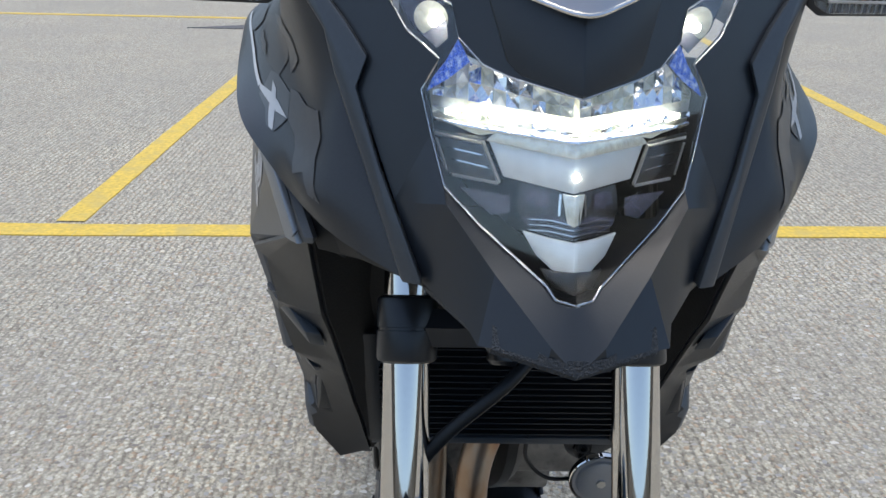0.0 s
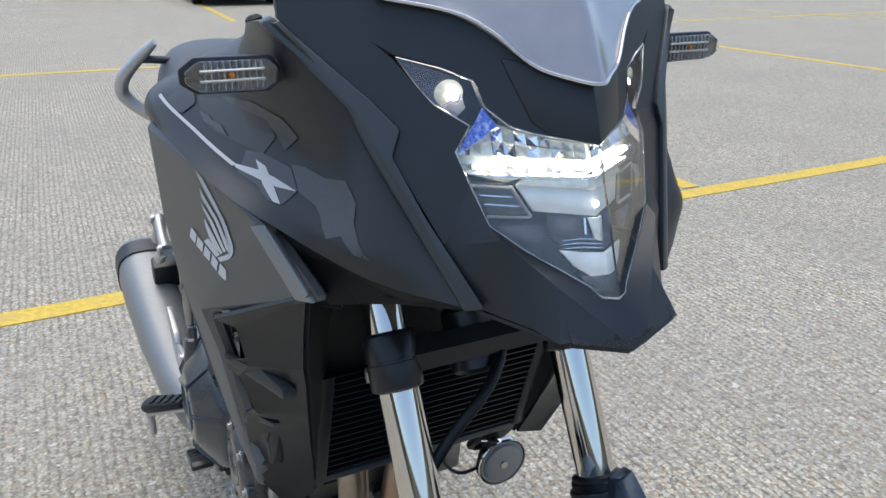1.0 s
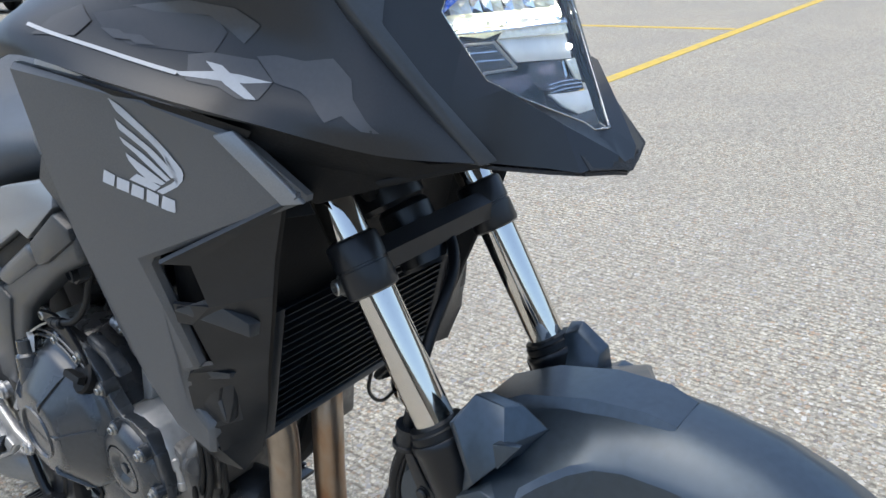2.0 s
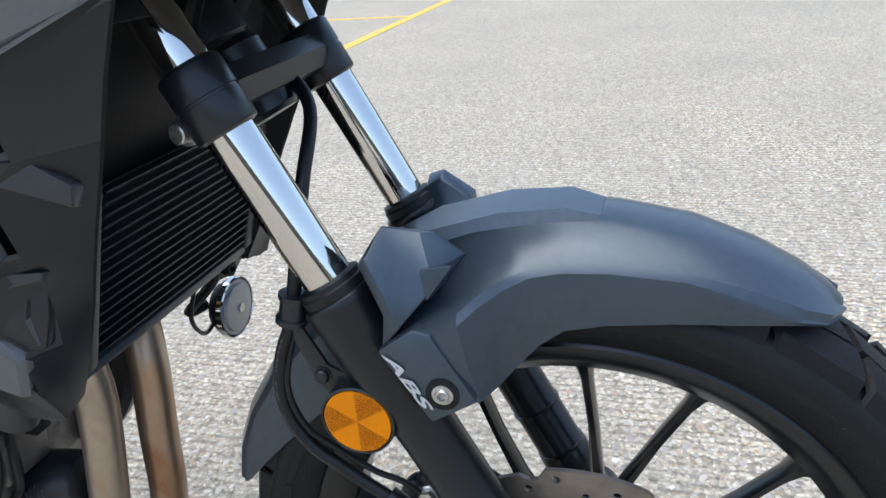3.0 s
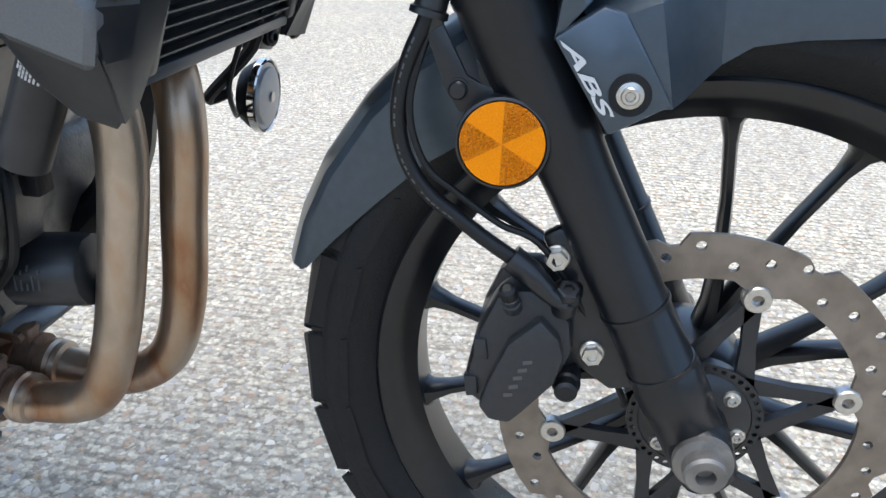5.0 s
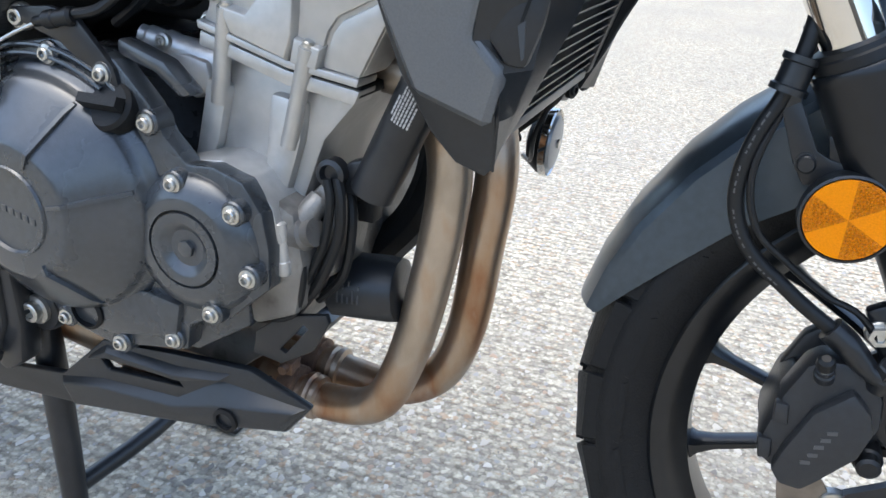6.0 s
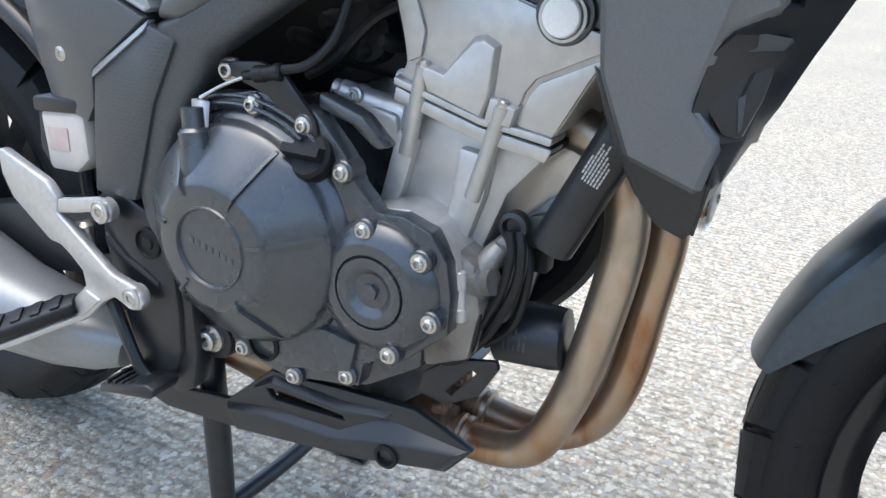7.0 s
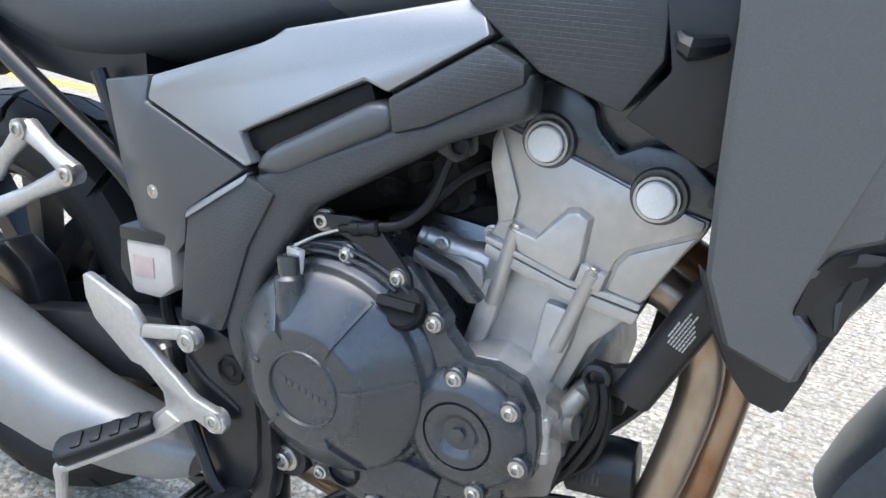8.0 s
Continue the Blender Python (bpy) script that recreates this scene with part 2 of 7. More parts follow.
    shade.data_type = "RGBA"
    shade.blend_type = "MULTIPLY"
    shade.inputs["Factor"].default_value = 1.0
    tone = n.new("ShaderNodeValToRGB")
    tone.color_ramp.elements[0].position, tone.color_ramp.elements[0].color = 0.34, (0.90, 0.88, 0.815, 1)
    tone.color_ramp.elements[1].position, tone.color_ramp.elements[1].color = 0.66, (1.08, 1.06, 0.98, 1)
    l.new(patch.outputs["Fac"], tone.inputs["Fac"])
    l.new(cover.outputs["Result"], shade.inputs["A"])
    l.new(tone.outputs["Color"], shade.inputs["B"])
    groove = n.new("ShaderNodeMix")
    groove.data_type = "RGBA"
    groove.blend_type = "MULTIPLY"
    groove.inputs["Factor"].default_value = 1.0
    l.new(worn.outputs["Result"], groove.inputs["Factor"])
    # darker in the troughs of the brushed grooves
    groove_tone = n.new("ShaderNodeValToRGB")
    groove_tone.color_ramp.elements[0].position, groove_tone.color_ramp.elements[0].color = 0.02, (0.54, 0.52, 0.475, 1)
    groove_tone.color_ramp.elements[1].position, groove_tone.color_ramp.elements[1].color = 0.42, (1.06, 1.05, 0.985, 1)
    l.new(wave.outputs["Fac"], groove_tone.inputs["Fac"])
    gaps = n.new("ShaderNodeValToRGB")
    gaps.color_ramp.elements[0].position, gaps.color_ramp.elements[0].color = 0.35, (1.05, 1.05, 1.05, 1)
    gaps.color_ramp.elements[1].position, gaps.color_ramp.elements[1].color = 0.85, (0.74, 0.725, 0.70, 1)
    bed = n.new("ShaderNodeMix")
    bed.data_type = "RGBA"
    bed.blend_type = "MULTIPLY"
    bed.inputs["Factor"].default_value = 1.0
    l.new(stones.outputs["Distance"], gaps.inputs["Fac"])
    l.new(shade.outputs["Result"], bed.inputs["A"])
    l.new(gaps.outputs["Color"], bed.inputs["B"])
    l.new(bed.outputs["Result"], groove.inputs["A"])
    l.new(groove_tone.outputs["Color"], groove.inputs["B"])
    l.new(groove.outputs["Result"], b.inputs["Base Color"])
    b.inputs["Roughness"].default_value = 0.75
    high = n.new("ShaderNodeMath")
    high.operation = "MULTIPLY_ADD"
    high.inputs[1].default_value = -0.9
    l.new(stones.outputs["Distance"], high.inputs[0])
    ribs = n.new("ShaderNodeMath")
    ribs.operation = "MULTIPLY"
    ribs.inputs[1].default_value = 0.24
    l.new(wave.outputs["Fac"], ribs.inputs[0])
    l.new(ribs.outputs["Value"], high.inputs[2])
    more = n.new("ShaderNodeMath")
    more.operation = "MULTIPLY_ADD"
    more.inputs[1].default_value = -0.35
    l.new(fine.outputs["Distance"], more.inputs[0])
    l.new(high.outputs["Value"], more.inputs[2])
    relief = n.new("ShaderNodeBump")
    relief.inputs["Strength"].default_value = 0.65
    relief.inputs["Distance"].default_value = 0.005
    l.new(more.outputs["Value"], relief.inputs["Height"])
    l.new(relief.outputs["Normal"], b.inputs["Normal"])
    return m


CONCRETE = concrete()
YELLOW = material("worn_yellow_road_paint", (0.62, 0.42, 0.045), 0.6, 0.0, 0.2, 60, 0.6, 120, 0.1, (0.50, 0.37, 0.10), 9)


def pebble():
    """Small stones of many tones."""
    m = material("loose_grit", (0.4, 0.37, 0.33), 0.7, 0, 0.15, 300, 0.2, 600)
    n, l = m.node_tree.nodes, m.node_tree.links
    info = n.new("ShaderNodeNewGeometry")
    ramp = n.new("ShaderNodeValToRGB")
    r = ramp.color_ramp
    r.interpolation = "CONSTANT"
    r.elements[0].position, r.elements[0].color = 0.0, (0.37, 0.345, 0.31, 1)
    r.elements[1].position, r.elements[1].color = 0.94, (0.58, 0.56, 0.51, 1)
    for p, c in ((0.18, (0.29, 0.268, 0.238, 1)), (0.34, (0.44, 0.41, 0.36, 1)), (0.50, (0.19, 0.176, 0.158, 1)), (0.57, (0.37, 0.27, 0.20, 1)), (0.63, (0.31, 0.305, 0.295, 1)), (0.78, (0.47, 0.445, 0.395, 1))):
        r.elements.new(p).color = c
    l.new(info.outputs["Random Per Island"], ramp.inputs["Fac"])
    l.new(ramp.outputs["Color"], n["Principled BSDF"].inputs["Base Color"])
    return m


PEBBLE = pebble()

# markings on the upper fairing: material, name, loop of (y, z)
MARKS = [
    (DARKDECAL, "camouflage_patch", [(0.391, 1.0234), (0.3465, 1.0267), (0.283, 1.0183), (0.274, 1.0072), (0.2815, 0.9936), (0.3094, 0.9964), (0.3483, 1.0004), (0.3737, 1.0097)]),
    (CAMO, "camouflage_patch", [(0.3573, 1.0279), (0.3026, 1.0306), (0.2653, 1.0237), (0.2489, 1.0115), (0.2609, 0.9995), (0.2724, 1.0089), (0.2829, 1.0193), (0.3346, 1.0232)]),
    (CAMO, "camouflage_patch", [(0.300, 0.9935), (0.2821, 0.9945), (0.2491, 0.9885), (0.2350, 0.9740), (0.2404, 0.9628), (0.2530, 0.9640), (0.2700, 0.9720), (0.2950, 0.9770)]),
    (CAMO, "camouflage_patch", [(0.2500, 0.9910), (0.2365, 0.9915), (0.2166, 0.9870), (0.1985, 0.9882), (0.1855, 0.9742), (0.1823, 0.9611), (0.1720, 0.9480), (0.1635, 0.9375), (0.1730, 0.9400), (0.1860, 0.9510), (0.1953, 0.9470), (0.2080, 0.9610), (0.2158, 0.9673), (0.2335, 0.9733)]),
    (DARKDECAL, "camouflage_patch", [(0.430, 1.022), (0.405, 1.030), (0.390, 1.018), (0.400, 1.008), (0.440, 1.010)]),
    (DECAL, "cross_stroke", [(0.3050, 0.9826), (0.2770, 0.9822), (0.2591, 0.9796), (0.2350, 0.9736), (0.2533, 0.9736), (0.2722, 0.9762), (0.3000, 0.9800)]),
    (DECAL, "cross_stroke", [(0.2850, 0.9890), (0.2722, 0.9858), (0.2570, 0.9745), (0.2411, 0.9632), (0.2480, 0.9640), (0.2667, 0.9739)]),
    (DECAL, "pinstripe", [(0.450, 1.0185), (0.302, 0.9826), (0.304, 0.9806), (0.450, 1.0162)]),
    (CAMO, "number_bar", [(0.3786, 1.0132), (0.3610, 1.0115), (0.3478, 1.0041), (0.3646, 1.0057)]),
    (CAMO, "number_bar", [(0.3572, 1.0089), (0.3406, 1.0073), (0.3268, 1.0002), (0.3440, 1.0015)]),
]
WING = [[(0.373, 0.962), (0.341, 0.935), (0.313, 0.909), (0.311, 0.905), (0.312, 0.9), (0.317, 0.895), (0.332, 0.888), (0.338, 0.89), (0.323, 0.897), (0.318, 0.901), (0.317, 0.904), (0.343, 0.929), (0.37, 0.951)], [(0.373, 0.945), (0.344, 0.924), (0.319, 0.905), (0.319, 0.902), (0.323, 0.901), (0.347, 0.92), (0.371, 0.937)], [(0.372, 0.931), (0.346, 0.915), (0.324, 0.9), (0.328, 0.898), (0.349, 0.911), (0.369, 0.925)], [(0.369, 0.918), (0.348, 0.907), (0.329, 0.897), (0.333, 0.895), (0.347, 0.898), (0.357, 0.904), (0.366, 0.912)], [(0.358, 0.902), (0.345, 0.898), (0.334, 0.894), (0.34, 0.89), (0.366, 0.897)]]
BARS = [[(0.393, 0.903), (0.381, 0.899), (0.383, 0.89), (0.395, 0.893)], [(0.379, 0.898), (0.366, 0.895), (0.367, 0.886), (0.38, 0.889)], [(0.363, 0.894), (0.351, 0.891), (0.352, 0.882), (0.365, 0.885)], [(0.348, 0.891), (0.336, 0.887), (0.337, 0.878), (0.349, 0.881)], [(0.332, 0.887), (0.32, 0.884), (0.321, 0.874), (0.334, 0.877)]]

# ---- mesh tools ----
def finish(bm, angle=32):
    bmesh.ops.recalc_face_normals(bm, faces=bm.faces)
    for f in bm.faces:
        f.smooth = True
    for e in bm.edges:
        if len(e.link_faces) == 2 and e.calc_face_angle(0) > radians(angle):
            e.smooth = False
    return bm


def part(name, bm, mat, parent=None, label="", angle=32):
    """Links a bmesh as one mesh object under a thing or under a part."""
    finish(bm, angle)
    me = bpy.data.meshes.new(name)
    bm.to_mesh(me)
    bm.free()
    me.materials.append(mat)
    ob = new(name, me)
    ob.parent = parent
    return tagged(ob, label=label)


def thing(name, label, category, kind="", group=""):
    return tagged(new(name), label, category, group, kind)


def joined(*bms):
    out = bmesh.new()
    for b in bms:
        me = bpy.data.meshes.new("joint")
        b.to_mesh(me)
        b.free()
        out.from_mesh(me)
        bpy.data.meshes.remove(me)
    return out


def mirrored(bm, keep=True):
    """The mesh and its image across the centre plane, or the image alone."""
    other = bm.copy()
    bmesh.ops.scale(other, vec=(-1, 1, 1), verts=other.verts)
    bmesh.ops.reverse_faces(other, faces=other.faces)
    if not keep:
        bm.free()
        return other
    both = joined(bm, other)
    bmesh.ops.remove_doubles(both, verts=both.verts, dist=0.0004)
    return both


def bevel(bm, width, segments=2, angle=25):
    edges = [e for e in bm.edges if len(e.link_faces) == 2 and e.calc_face_angle(0) > radians(angle)]
    bmesh.ops.bevel(bm, geom=edges, offset=width, segments=segments, affect="EDGES", profile=0.5, clamp_overlap=True)
    return bm


def slab(front, back, holes=(), width=0.0, segments=2):
    """A solid between two loops of as many points each; holes are pairs of such loops."""
    bm = bmesh.new()
    fv, bv = [bm.verts.new(p) for p in front], [bm.verts.new(p) for p in back]
    n = len(fv)
    if not holes:
        bm.faces.new(fv)
        bm.faces.new(bv[::-1])
    for i in range(n):
        bm.faces.new((fv[i], fv[(i + 1) % n], bv[(i + 1) % n], bv[i]))
    if holes:
        caps = [[(fv[i], fv[(i + 1) % n]) for i in range(n)], [(bv[i], bv[(i + 1) % n]) for i in range(n)]]
        for hf, hb in holes:
            a, c = [bm.verts.new(p) for p in hf], [bm.verts.new(p) for p in hb]
            k = len(a)
            for i in range(k):
                bm.faces.new((a[i], a[(i + 1) % k], c[(i + 1) % k], c[i]))
            caps[0] += [(a[i], a[(i + 1) % k]) for i in range(k)]
            caps[1] += [(c[i], c[(i + 1) % k]) for i in range(k)]
        for pairs in caps:
            bmesh.ops.triangle_fill(bm, use_beauty=True, use_dissolve=False, edges=[bm.edges.get(p) for p in pairs])
    bmesh.ops.recalc_face_normals(bm, faces=bm.faces)
    if width:
        bevel(bm, width, segments)
    return bm


def plate(loop, x0, x1, width=0.003, holes=(), segments=2, lean=0.0):
    """A side plate: points (y, z), from x0 (outside) to x1. lean: metres of x for each metre of y, from the first point."""
    at = lambda p, x: (x + lean * (p[0] - loop[0][0]), p[0], p[1])
    return slab([at(p, x0) for p in loop], [at(p, x1) for p in loop], [([at(p, x0) for p in h], [at(p, x1) for p in h]) for h in holes], width, segments)


def sheet(points, thick=(0.006, 0, 0), width=0.0015):
    """A bent panel: a loop of places, made thick along a vector."""
    t = Vector(thick)
    return slab([Vector(p) for p in points], [Vector(p) + t for p in points], (), width)


def ring(n, r, centre=(0, 0), start=0.0):
    return [(centre[0] + r * math.cos(start + 2 * math.pi * i / n), centre[1] + r * math.sin(start + 2 * math.pi * i / n)) for i in range(n)]


def curve(points, steps=6):
    """A smooth line through places (Catmull-Rom)."""
    p = [Vector(q) for q in points]
    p = [2 * p[0] - p[1], *p, 2 * p[-1] - p[-2]]
    out = []
    for i in range(1, len(p) - 2):
        for k in range(steps):
            t = k / steps
            a, b, c, d = p[i - 1 : i + 3]
            out.append(0.5 * (2 * b + (c - a) * t + (2 * a - 5 * b + 4 * c - d) * t * t + (3 * b - a - 3 * c + d) * t ** 3))
    return out + [p[-2]]


def tube(points, radius, sides=14, steps=6, closed=True, smooth=True):
    """A pipe along places; radius may be a list, one for each place."""
    line = curve(points, steps) if smooth else [Vector(p) for p in points]
    rs = [float(v) for v in np.interp(np.linspace(0, 1, len(line)), np.linspace(0, 1, len(points)), radius)] if isinstance(radius, (list, tuple)) else [radius] * len(line)
    bm = bmesh.new()
    up, rows = None, []
    for i, p in enumerate(line):
        d = (line[min(i + 1, len(line) - 1)] - line[max(i - 1, 0)]).normalized()
        if up is None:
            up = d.orthogonal().normalized()
        up = (up - d * up.dot(d)).normalized()
        side = d.cross(up)
        rows.append([bm.verts.new(p + rs[i] * (math.cos(a) * up + math.sin(a) * side)) for a in (2 * math.pi * k / sides for k in range(sides))])
    for a, b in zip(rows, rows[1:]):
        for k in range(sides):
            bm.faces.new((a[k], a[(k + 1) % sides], b[(k + 1) % sides], b[k]))
    if closed:
        bm.faces.new(rows[0][::-1])
        bm.faces.new(rows[-1])
    return bm


def turned(profile, origin, axis, sides=32, whole=False):
    """A turned body: (radius, height) along the axis from origin. whole: the profile is a closed loop."""
    o, d = Vector(origin), Vector(axis).normalized()
    u = d.orthogonal().normalized()
    v = d.cross(u)
    bm = bmesh.new()
    rows = []
    for r, h in profile:
        if r < 1e-6:
            rows.append([bm.verts.new(o + d * h)] * sides)
        else:
            rows.append([bm.verts.new(o + d * h + r * (math.cos(a) * u + math.sin(a) * v)) for a in (2 * math.pi * k / sides for k in range(sides))])
    pairs = list(zip(rows, rows[1:])) + ([(rows[-1], rows[0])] if whole else [])
    for a, b in pairs:
        for k in range(sides):
            q = [a[k], a[(k + 1) % sides], b[(k + 1) % sides], b[k]]
            q = [w for i, w in enumerate(q) if w not in q[:i]]
            if len(q) > 2:
                bm.faces.new(q)
    if not whole:
        for row, r in ((rows[0], profile[0][0]), (rows[-1], profile[-1][0])):
            if r > 1e-6:
                bm.faces.new(row)
    return bm


def skin(rows, steps=4, thick=0.004):
    """A smooth curved panel through rows of places, made thick."""
    fine = [curve(r, steps) for r in rows]
    cols = [curve([r[i] for r in fine], steps) for i in range(len(fine[0]))]
    bm = bmesh.new()
    vs = [[bm.verts.new(p) for p in c] for c in cols]
    for a, b in zip(vs, vs[1:]):
        for i in range(len(a) - 1):
            bm.faces.new((a[i], a[i + 1], b[i + 1], b[i]))
    bmesh.ops.recalc_face_normals(bm, faces=bm.faces)
    if thick:
        bmesh.ops.solidify(bm, geom=bm.faces[:], thickness=thick)
    return bm


def loft(sections, closed_ends=True):
    """A body through loops of as many places each."""
    bm = bmesh.new()
    vs = [[bm.verts.new(p) for p in s] for s in sections]
    n = len(vs[0])
    for a, b in zip(vs, vs[1:]):
        for i in range(n):
            bm.faces.new((a[i], a[(i + 1) % n], b[(i + 1) % n], b[i]))
    if closed_ends:
        bm.faces.new(vs[0][::-1])
        bm.faces.new(vs[-1])
    return bm


def box(x0, x1, y0, y1, z0, z1, width=0.003):
    return plate([(y0, z0), (y1, z0), (y1, z1), (y0, z1)], x0, x1, width)


def bolt(place, axis=(-1, 0, 0), r=0.007, h=0.006):
    """A flanged cap bolt with a hexagon socket."""
    p, d = Vector(place), Vector(axis).normalized()
    head = turned([(1.45 * r, -0.004), (1.45 * r, 0.0012), (1.02 * r, 0.0018), (r, h - 0.001), (0.86 * r, h), (0.56 * r, h)], p, d, 20)
    bmesh.ops.delete(head, geom=[f for f in head.faces if len(f.verts) > 8 and (f.calc_center_median() - p).dot(d) > h * 0.9], context="FACES_ONLY")
    socket = turned([(0.56 * r, h), (0.52 * r, h * 0.4), (0, h * 0.36)], p, d, 6)
    bmesh.ops.delete(socket, geom=[f for f in socket.faces if len(f.verts) == 6], context="FACES_ONLY")
    return joined(head, socket)

# ---- ground ----
bm = bmesh.new()
bmesh.ops.create_grid(bm, x_segments=40, y_segments=40, size=300)
ground = tagged(part("ground", bm, CONCRETE), "worn grey exposed-aggregate concrete car park with brushed grooves", "ground", kind="structure")


def line_strip(x0, y0, x1, y1, width=0.11):
    a, b = Vector((x0, y0, 0)), Vector((x1, y1, 0))
    d = (b - a).normalized()
    s = Vector((-d.y, d.x, 0)) * width / 2
    n = max(2, int((b - a).length / 0.08))
    bm = bmesh.new()
    rows = []
    for i in range(n + 1):
        p = a + (b - a) * i / n
        w = [1 + 0.10 * noise.noise((p.x * 9, p.y * 9, k * 7.0)) for k in (1, 2)]
        rows.append([bm.verts.new((q.x, q.y, z)) for q, z in ((p + s * w[0], 0.0005), (p + s * w[0] * 0.97, 0.004), (p - s * w[1] * 0.97, 0.004), (p - s * w[1], 0.0005))])
    for r, q in zip(rows, rows[1:]):
        for k in range(3):
            bm.faces.new((r[k], r[k + 1], q[k + 1], q[k]))
    return bm


LINES = [(-9, 2.33, -1.34, 2.33), (-1.34, 2.33, 2.47, 2.46), (2.47, 2.46, 14, 2.66), (-1.40, 2.41, -1.30, 8.05), (2.53, 2.54, 2.57, 10.0), (7.36, 2.62, 7.2, 10.0), (-9, 7.95, 2.5, 8.1), (6.4, 10.1, 22, 10.2), (2.45, 12.9, 2.8, 20.0), (13.6, 8.1, 12.0, 12.2)]
for a in LINES:
    tagged(part("parking_line", line_strip(*a), YELLOW), "worn yellow painted parking bay line on concrete", "road marking", kind="structure", group="parking lines")

# stones standing proud of the worn surface round the motorcycle
rng = np.random.default_rng(7)
COUNT = 34000
px, py = rng.uniform(-1.2, 2.4, COUNT), rng.uniform(-1.3, 2.22, COUNT)
size, turn, flat = 0.0018 + 0.0056 * rng.random(COUNT) ** 2.4, rng.uniform(0, 6.283, COUNT), rng.uniform(0.10, 0.26, COUNT)
around = np.arange(6) * 1.0472
wobble = 1 + 0.28 * np.sin(3.7 * np.arange(6)[None, :] + np.arange(COUNT)[:, None])
angle = turn[:, None] + around[None, :]
stretch = rng.uniform(1.0, 1.5, COUNT)[:, None]
rows = []
for r, h in ((1.0, -0.05), (0.70, 0.78)):
    w = size[:, None] * r * wobble
    rows.append(np.stack([px[:, None] + w * np.cos(angle) * stretch, py[:, None] + w * np.sin(angle), np.repeat((h * size * flat)[:, None], 6, 1)], 2))
rows.append(np.stack([px, py, size * flat], 1)[:, None, :])
verts = np.concatenate(rows, 1).reshape(-1, 3)
each = [(j, (j + 1) % 6, 6 + (j + 1) % 6, 6 + j) for j in range(6)] + [(6 + j, 6 + (j + 1) % 6, 12) for j in range(6)]
faces = [tuple(13 * i + v for v in f) for i in range(COUNT) for f in each]
verts = verts.tolist()
me = bpy.data.meshes.new("grit")
me.from_pydata(verts, [], faces)
me.materials.append(PEBBLE)
grit = tagged(new("grit", me), "small worn stones bedded in the concrete", "gravel", kind="stuff")

# ---- motorcycle: front wheel ----
bike = thing("motorcycle", "black and grey adventure motorcycle parked upright on its centre stand", "motorcycle")
HUB = Vector((0, 0, 0.332))
wheel = new("front_wheel")
wheel.parent = bike
tagged(wheel, "spoked black cast front wheel with a block-tread tyre")


def tyre_ring(centre, crown, half, bead):
    c = Vector(centre)
    prof = [(bead, -half * 0.66), (bead + 0.006, -half * 0.80), (bead + (crown - bead) * 0.42, -half), (bead + (crown - bead) * 0.60, -half * 0.965), (crown - 0.0235, -half * 0.80), (crown - 0.0095, -half * 0.45), (crown - 0.0055, 0)]
    prof += [(r, -h) for r, h in prof[-2::-1]]
    prof += [(bead - 0.012, half * 0.5), (bead - 0.012, -half * 0.5)]
    return turned(prof, c, (1, 0, 0), 96, True)


def tread(centre, crown, half, count):
    """Blocks with grooves between them, bent over the crown."""
    bm = bmesh.new()
    c = Vector(centre)
    pitch = 2 * math.pi / count

    def place(a, s, lift):
        # s runs from -1 to 1 across the tyre
        over = max(0.0, abs(s) - 0.9)
        x = math.copysign(half * (0.93 * min(abs(s), 0.9) + 0.75 * over), s)
        r = crown - 0.0065 - 0.020 * abs(s) ** 2.6 - 0.14 * over + lift * (1 - 2.2 * over)
        return c + Vector((x + math.copysign(lift * 2.0 * over - 0.1 * lift, s), r * math.cos(a), r * math.sin(a)))

    for k in range(count):
        a0 = k * pitch
        for side in (-1, 1):
            for s0, s1, slant, f0, f1 in ((0.03, 0.44, 0.30, 0.025, 0.965), (0.48, 1.045, 0.42, 0.02, 0.955)):
                lo, hi = [], []
                for s in np.linspace(s0, s1, 4):
                    skew = slant * pitch * s + (0.35 * pitch if side > 0 else 0)
                    lo.append([place(a0 + skew + f0 * pitch, side * s, 0), place(a0 + skew + f1 * pitch, side * s, 0)])
                    hi.append([place(a0 + skew + (f0 + 0.03) * pitch, side * s, 0.0065), place(a0 + skew + (f1 - 0.03) * pitch, side * s, 0.0065)])
                v = [[bm.verts.new(p) for p in row] for row in lo]
                w = [[bm.verts.new(p) for p in row] for row in hi]
                for i in range(3):
                    bm.faces.new((w[i][0], w[i + 1][0], w[i + 1][1], w[i][1]))
                    for j in (0, 1):
                        bm.faces.new((v[i][j], v[i + 1][j], w[i + 1][j], w[i][j]))
                for i in (0, 3):
                    bm.faces.new((v[i][0], v[i][1], w[i][1], w[i][0]))
    return bm


tyre = part("tyre", tyre_ring(HUB, 0.3325, 0.056, 0.258), RUBBER, wheel, "black rubber tyre with deep tread blocks", 50)
part("tread", tread(HUB, 0.3325, 0.058, 26), RUBBER, tyre)
rim_profile = [(0.258, -0.037), (0.262, -0.040), (0.258, -0.043), (0.249, -0.041), (0.243, -0.037), (0.236, -0.030), (0.228, -0.022), (0.226, 0.0)]
rim_profile += [(r, -h) for r, h in rim_profile[-2::-1]] + [(0.250, 0.030), (0.240, 0.015), (0.240, -0.015), (0.250, -0.030)]
part("rim", turned(rim_profile, HUB, (1, 0, 0), 96, True), WHEEL, wheel, "satin black cast rim")
for k in range(14):
    mid = radians(102.2 + 360 / 7 * (k // 2))
    way = 1 if k % 2 else -1
    secs = []
